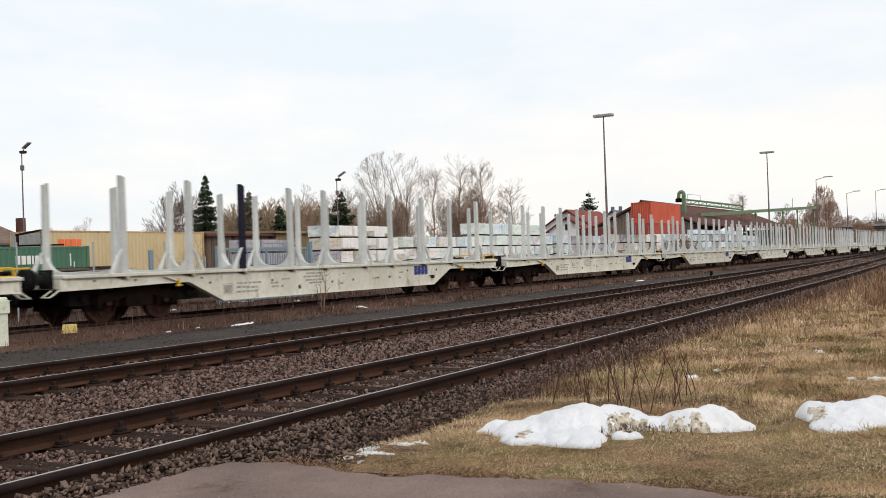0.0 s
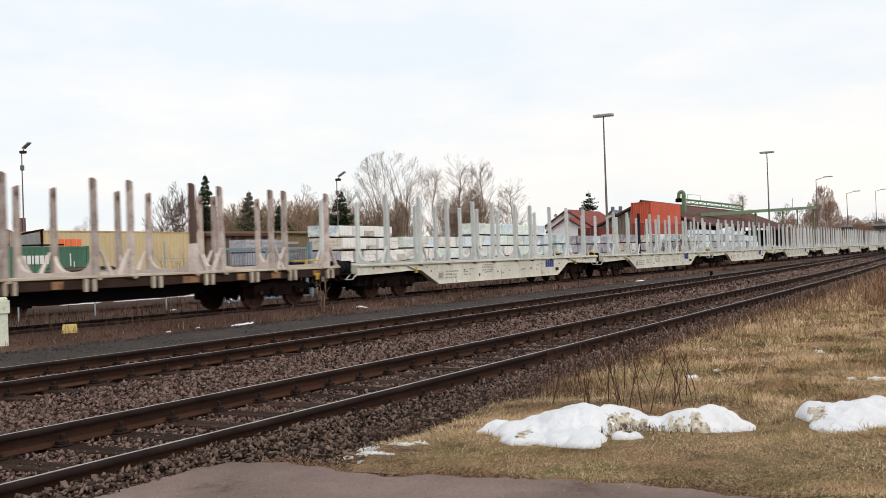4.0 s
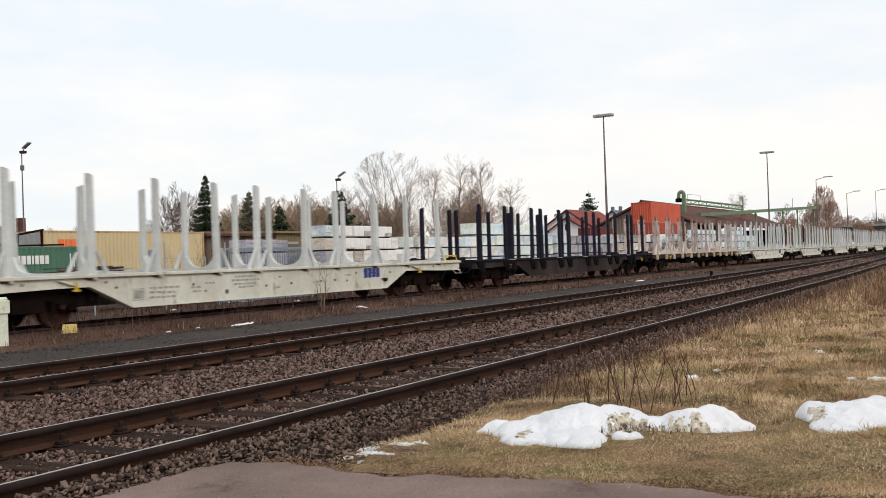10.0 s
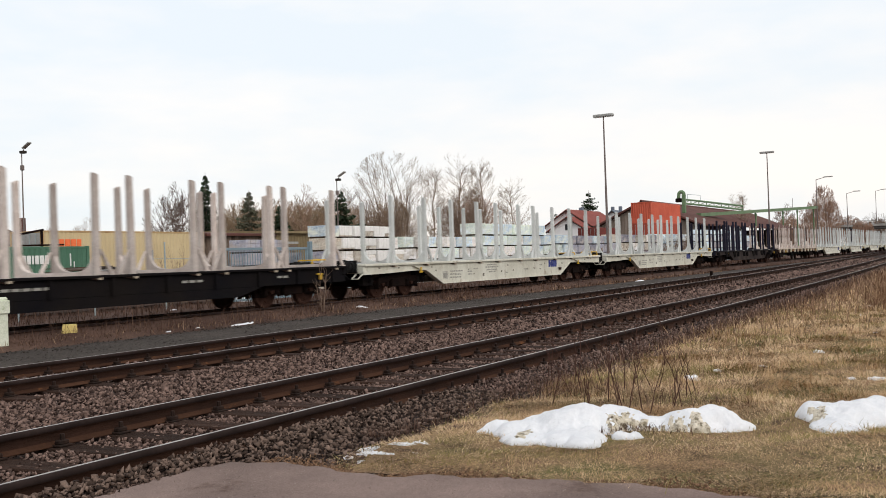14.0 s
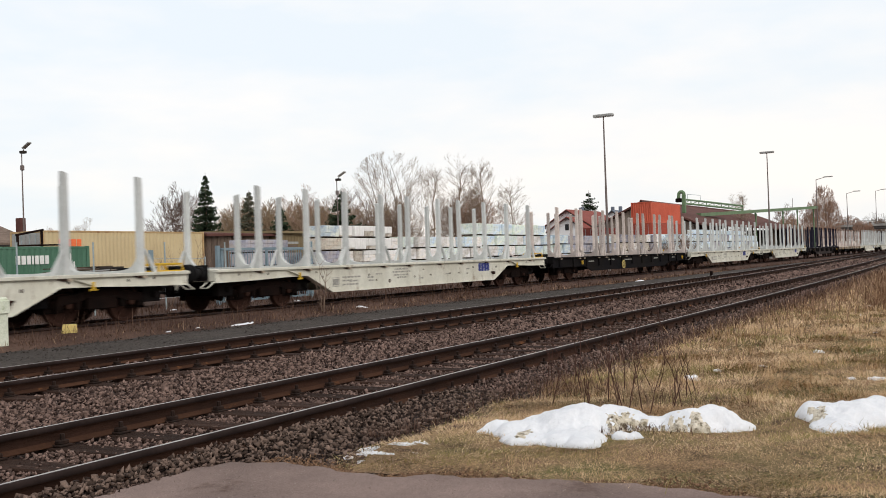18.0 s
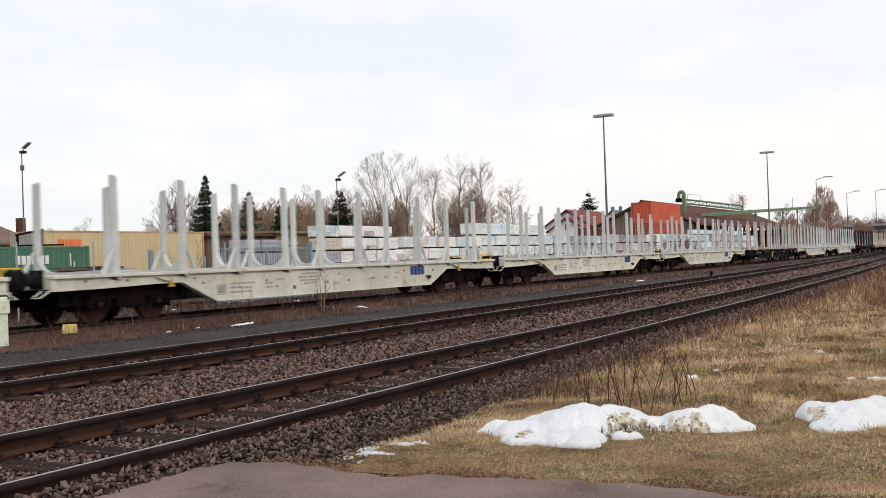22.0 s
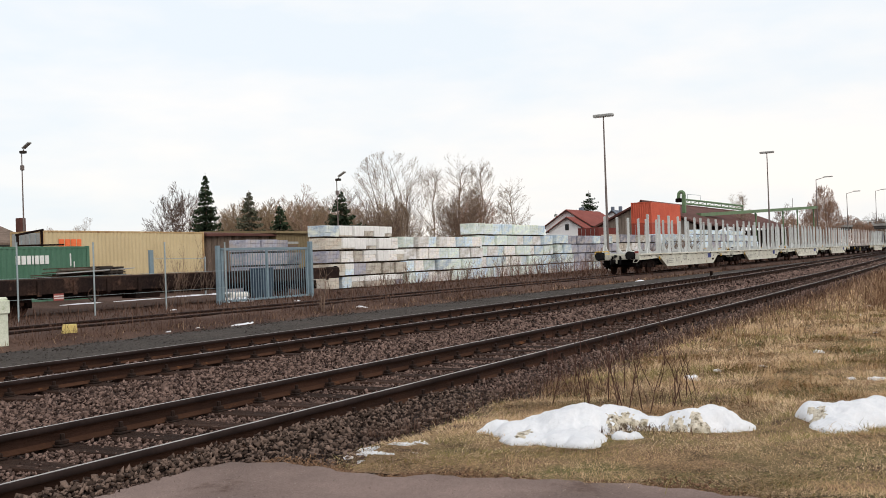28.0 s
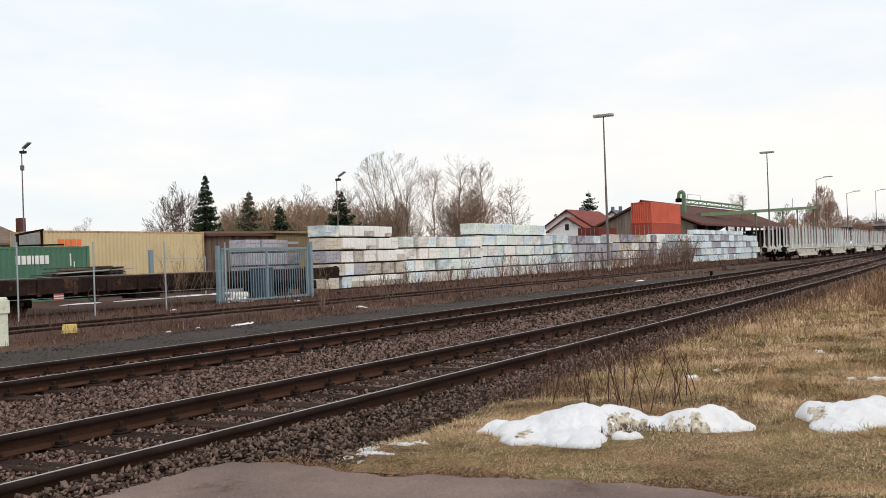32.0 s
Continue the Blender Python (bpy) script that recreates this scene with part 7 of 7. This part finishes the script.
# ---- trees ----
def branch_segments(seed, base, wide, skew, kids, rise, stems, fan=0.3, trunk=0.82, shrink=0.42, joints=8):
    """A list of (p, q, r0, r1, level) for a leafless tree one unit high whose twigs fill a rounded crown."""
    r = random.Random(seed)
    out = []

    def reach(z):
        u = min(max((z - base) / (1 - base), 0.0), 1.0) ** skew
        return 2 * wide * math.sqrt(u * (1 - u)) + 0.01

    def fits(q):
        return q.z < 1.0 and math.hypot(q.x, q.y) < reach(q.z)

    def grow(p, d, length, rad, level):
        k = (joints, 4, 3, 2, 1)[level]
        for i in range(k):
            q = p + d * (length / k)
            ra, rb = rad * (1 - 0.6 * i / k), rad * (1 - 0.6 * (i + 1) / k)
            out.append((p, q, ra, rb, level))
            n = kids[level] if level < 4 else 0
            n = int(n) + (r.random() < n - int(n))
            if level == 0 and q.z < base * 0.7 + 0.04:
                n = 0
            for _ in range(n):
                turn = r.uniform(0, 6.283)
                away = Vector((math.cos(turn), math.sin(turn), 0)) if level == 0 else Vector((q.x, q.y, 0)).normalized()
                e = (d * (0.45 if level == 0 else 0.7) + away * (0.75 if level == 0 else 0.22) + Vector((r.gauss(0, 0.42), r.gauss(0, 0.42), r.gauss(0, 0.3) + rise))).normalized()
                if level == 0:
                    step = 0.04
                    while step < 0.9 and fits(q + e * (step + 0.04)):
                        step += 0.04
                    step *= r.uniform(0.7, 1.0)
                else:
                    step = length * shrink * r.uniform(0.6, 1.25)
                    slack = r.uniform(0.85, 1.2)
                    for _ in range(5):
                        if not fits(q * 0.999 + e * step / slack):
                            step *= 0.72
                grow(q, e, step, rb * 0.55, level + 1)
            d = (d + Vector((r.gauss(0, 0.09), r.gauss(0, 0.09), 0.05 if level < 3 else 0.0))).normalized()
            p = q

    for s in range(stems):
        a = 6.283 * (s + r.random() * 0.7) / stems
        f = fan * r.uniform(0.3, 1.1) if stems > 1 else r.gauss(0, 0.02)
        d = Vector((math.cos(a) * f, math.sin(a) * f, 1)).normalized()
        foot = Vector((math.cos(a), math.sin(a), 0)) * (0.02 if stems > 1 else 0)
        span = trunk * r.uniform(0.85, 1.05)
        while stems > 1 and span > 0.3 and not fits(foot + d * span):
            span *= 0.94
        grow(foot, d, span, 0.0078 / (stems ** 0.4), 0)
    return out


def tree_meshes(name, segs, height, mats, twig=0.012):
    wood, crown = Geo(), Geo()
    for p, q, a, b, l in segs:
        g = wood if l < 1 else crown
        if l < 2:
            g.tube(p * height, q * height, max(a * height, twig), max(b * height, twig * 0.7), 6 if l < 1 else 3, caps=False)
        else:
            g.blade(p * height, q * height, max(a * height, twig), twig * 0.6, p.x * 900 + q.z * 700)
    return wood.mesh("trunk", mats[0]), crown.mesh("crown", mats[1])


SHAPES = {
    "round": dict(base=0.14, wide=0.32, skew=0.9, kids=(2.5, 2, 2.2, 2.7), rise=0.30, stems=1),
    "dome": dict(base=0.10, wide=0.33, skew=0.85, kids=(3.4, 2.3, 2.3, 2.8), rise=0.22, stems=1, trunk=0.72),
    "fan": dict(base=0.05, wide=0.34, skew=1.5, kids=(1.2, 1.5, 2.0, 3.2), rise=0.45, stems=6, fan=0.36, trunk=0.92, joints=6),
    "vase": dict(base=-0.08, wide=0.46, skew=1.0, kids=(1.6, 1.6, 2.0, 2.6), rise=0.42, stems=10, fan=0.55, trunk=0.86, joints=6),
    "birch": dict(base=0.12, wide=0.18, skew=0.75, kids=(2.8, 1.5, 1.8, 2.8), rise=0.36, stems=1, trunk=0.95, joints=14, shrink=0.5),
    "cone": dict(base=0.03, wide=0.25, skew=0.55, kids=(4.4, 1.8, 2.0, 2.4), rise=0.42, stems=1, trunk=0.95, joints=16, shrink=0.46),
}
SEGS = {(k, s): branch_segments(s, **v) for k, v in SHAPES.items() for s in (1, 2)}


def bare_tree(shape, seed, x, y, height, wide, mats, label, turn=0, twig=0.014):
    t = thing("tree", label, "tree", (x, y, -0.35), turn, group="bare trees")
    segs = [(Vector((p.x * wide, p.y * wide, p.z)), Vector((q.x * wide, q.y * wide, q.z)), a, b, l) for p, q, a, b, l in SEGS[(shape, seed)]]
    a, b = tree_meshes("tree", segs, height + 0.35, mats, twig)
    part("trunk", a, None, t)
    part("crown", b, None, t, "leafless branches and twigs")


for args in (
    ("dome", 1, 74.2, 70.7, 9.5, 0.75, ("twig_brown", "twig_brown"), "bare brown broad-crowned tree"),
    ("dome", 2, 76.9, 71.2, 10.2, 0.72, ("twig_brown", "twig_brown"), "bare brown broad-crowned tree"),
    ("birch", 2, 80.0, 71.0, 8.6, 1.2, ("twig_pale", "twig_pale"), "thin bare tree beside a spruce"),
    ("fan", 1, 95.0, 57.7, 13.3, 1.0, ("bark", "twig_pale"), "tall bare tree with many rising limbs"),
    ("round", 2, 91.0, 59.0, 9.4, 0.7, ("bark", "twig"), "tall bare tree with fanned limbs"),
    ("round", 1, 97.2, 57.2, 9.6, 0.5, ("bark", "twig"), "bare tree with warm brown twigs"),
    ("vase", 1, 91.6, 47.3, 8.4, 0.8, ("bark", "twig"), "wide bare bushy tree with many stems"),
    ("vase", 2, 94.4, 47.2, 7.6, 0.8, ("bark", "twig_red"), "wide bare bushy tree with many stems"),
    ("vase", 2, 97.0, 50.6, 7.4, 0.8, ("bark", "twig"), "bare bushy tree with many stems"),
    ("birch", 1, 109.1, 60.8, 13.3, 1.0, ("twig_pale", "twig_pale"), "slender bare birch with pale twigs"),
    ("birch", 2, 103.2, 54.0, 13.6, 1.25, ("twig_pale", "twig_pale"), "slender bare birch with pale twigs"),
    ("birch", 1, 102.6, 50.5, 12.6, 0.9, ("twig_pale", "twig_pale"), "slender bare birch with pale twigs"),
    ("birch", 2, 109.4, 49.8, 10.9, 1.25, ("twig_pale", "twig_pale"), "slender bare birch standing apart"),
    ("round", 1, 85.5, 93.9, 7.6, 1.0, ("bark", "twig_pale"), "small bare tree behind the containers"),
    ("round", 2, 79.5, 94.5, 6.6, 0.9, ("bark", "twig_pale"), "small bare tree behind the containers"),
    ("cone", 1, 243.7, 34.0, 15.4, 0.95, ("bark", "twig_red"), "tall bare conical tree with reddish twigs"),
    ("cone", 2, 240.0, 35.4, 12.4, 0.9, ("bark", "twig_red"), "bare conical tree with reddish twigs"),
    ("cone", 1, 249.0, 33.2, 12.0, 0.9, ("bark", "twig_red"), "bare conical tree with reddish twigs"),
    ("round", 1, 226.0, 37.0, 9.6, 1.0, ("bark", "twig_red"), "bare reddish shrubby tree"),
    ("vase", 1, 219.0, 37.5, 7.6, 0.9, ("bark", "twig_red"), "bare reddish shrubby tree"),
    ("vase", 2, 262.0, 28.0, 7.0, 0.9, ("bark", "twig_red"), "bare shrubby tree before the bridge"),
    ("vase", 1, 300.0, 35.5, 9.5, 0.9, ("bark", "twig_red"), "bare shrubby tree beside the bridge"),
    ("vase", 2, 306.0, 29.0, 8.5, 0.9, ("bark", "twig"), "bare shrubby tree beside the bridge"),
    ("birch", 2, 228.0, 40.0, 11.0, 1.3, ("bark", "twig"), "thin bare tree behind the gantry"),
    ("birch", 1, 176.0, 38.5, 11.2, 1.2, ("bark", "twig_pale"), "thin bare tree behind the hall"),
    ("round", 1, 84.0, 62.0, 9.4, 0.9, ("bark", "twig_red"), "bare reddish-brown tree among the others"),
    ("round", 2, 88.5, 60.0, 9.6, 0.9, ("bark", "twig"), "bare brown tree among the others"),
    ("round", 1, 92.0, 61.5, 9.2, 0.95, ("bark", "twig_red"), "bare reddish-brown tree among the others"),
    ("vase", 1, 90.5, 56.5, 7.0, 0.8, ("bark", "twig"), "dense bare brush tree"),
):
    bare_tree(*args, turn=rng.uniform(0, 360), twig=0.0045 + args[2] * (0.00002 if args[2] < 200 else 0.00005) + (0.005 if args[0] == "dome" else 0.0))


def spruce(x, y, height, wide, mat, label, seed, sparse=1.0, tiers=15):
    """Whorls of drooping branches with upturned tips and gaps between them."""
    t = thing("spruce", label, "tree", (x, y, -0.35), 0, group="spruces")
    height += 0.35
    r = random.Random(seed)
    part("trunk", Geo().tube((0, 0, 0), (0, 0, height * 0.985), height * 0.016, 0.012, 7), "bark", t)
    vs, fs = [], []
    for k in range(tiers):
        f = (k + r.uniform(-0.25, 0.25)) / tiers
        zc = height * (0.08 + 0.90 * f)
        reach = wide * (1 - f) ** 0.95 + 0.06
        m = max(5, int((13 - 5 * f) * sparse))
        for j in range(m):
            a = 6.2832 * (j + r.random() * 0.9) / m
            L = reach * r.choice((0.6, 0.8, 0.95, 1.0, 1.15)) * r.uniform(0.9, 1.1)
            z0 = zc + r.uniform(-0.42, 0.42) * height / tiers
            ca, sa = math.cos(a), math.sin(a)
            steps = max(4, int(L / 0.15))
            for i in range(steps):
                u = (i + 0.4) / steps
                d = L * u
                z = z0 - 0.45 * L * u + 0.5 * L * u ** 2.2 + r.uniform(-0.04, 0.04)
                w = (0.42 * (1 - 0.7 * u) + 0.06) * r.uniform(0.45, 1.15) * (1.0 if sparse >= 1 else 0.45) * min(1.0, 0.25 + L / 1.2)
                for side in (-1, 1):
                    o = len(vs)
                    sx, sy = -sa * side, ca * side
                    vs += [(ca * d, sa * d, z + 0.03), (ca * (d + w * 0.4), sa * (d + w * 0.4), z + 0.02), (ca * (d + w * 0.9) + sx * w, sa * (d + w * 0.9) + sy * w, z - 0.06 - r.uniform(0, 0.2)), (ca * (d + w * 0.25) + sx * w * 0.8, sa * (d + w * 0.25) + sy * w * 0.8, z - 0.05 - r.uniform(0, 0.2))]
                    fs.append((o, o + 1, o + 2, o + 3))
    part("crown", quads("crown", vs, fs, mat), None, t, "drooping needle branches")


spruce(69.1, 61.2, 9.7, 2.5, "needle", "dark green spruce with drooping branches", 1, 1.35, 25)
spruce(69.7, 56.9, 7.9, 2.6, "needle_pale", "thin greyish spruce with sparse branches", 2, 1.0, 22)
spruce(74.6, 50.6, 7.8, 3.7, "needle", "dark green broad spruce behind a light mast", 3, 1.4, 18)
spruce(73.0, 56.1, 6.8, 2.7, "needle", "dark green spruce among bare trees", 4, 1.3, 16)
spruce(163.4, 60.4, 12.2, 6.0, "needle", "dark green spruce behind the white house", 5, 1.6, 16)
spruce(166.0, 67.5, 9.0, 2.6, "needle", "dark green spruce behind the white house", 6)


def far_woods(name, label, count, place, heights, mat, seed, keys, depth=3):
    """Many leafless trees far off, as one mesh."""
    r = random.Random(seed)
    base = []
    for key in keys:
        g = Geo()
        for p, q, a, b, l in SEGS[key]:
            if l > depth:
                continue
            if l < 2:
                g.tube(p, q, max(a, 0.0016), max(b, 0.0012), 3, caps=False)
            else:
                g.blade(p, q, max(a, 0.0021), 0.0014, p.x * 900 + q.z * 700)
        base.append((np.array(g.v), np.array(g.f)))
    V, F, o = [], [], 0
    for i in range(count):
        v, f = base[r.randrange(len(base))]
        x, y = place(r, i / count)
        h, a, w = r.uniform(*heights), r.uniform(0, 6.28), r.uniform(0.6, 1.05)
        c, s = math.cos(a), math.sin(a)
        V.append(np.stack([(v[:, 0] * c - v[:, 1] * s) * h * w + x, (v[:, 0] * s + v[:, 1] * c) * h * w + y, v[:, 2] * h - 0.4], -1))
        F.append(f + o)
        o += len(v)
    tagged(new(name, quads(name, np.concatenate(V), np.concatenate(F), mat)), label, "woods", kind="stuff")


def along(x0, y0, x1, y1, wob):
    return lambda r, f: (x0 + (x1 - x0) * f + r.uniform(-wob, wob), y0 + (y1 - y0) * f + r.uniform(-wob, wob))


TH = [("round", 1), ("birch", 2), ("birch", 1), ("vase", 1)]
far_woods("far_woods", "brown leafless woods behind the yard", 32, along(97, 80, 105, 62.5, 4), (8.0, 10.4), "twig_gold", 1, TH)
far_woods("far_woods", "reddish-brown leafless thicket behind the yard", 24, along(88, 76, 105, 61.5, 4), (6.0, 8.8), "twig_gold", 2, TH, 2)
far_woods("far_woods", "pale thin brush between the trees", 7, along(108, 62, 116, 56, 2), (4.0, 5.5), "twig_pale", 6, TH)
far_woods("far_hedge", "low bare hedge and small trees on the skyline", 22, along(80, 128, 118, 84, 6), (3.2, 6.2), "twig_pale", 3, TH, 2)
far_woods("far_hedge", "low bare hedge and small trees on the skyline", 10, along(128, 62, 190, 62, 6), (3.0, 5.0), "twig_pale", 4, TH, 2)
far_woods("far_hedge", "bare trees beyond the road bridge", 46, along(300, 60, 420, 5, 14), (6.0, 12.0), "twig_brown", 5, TH, 2)


motions()
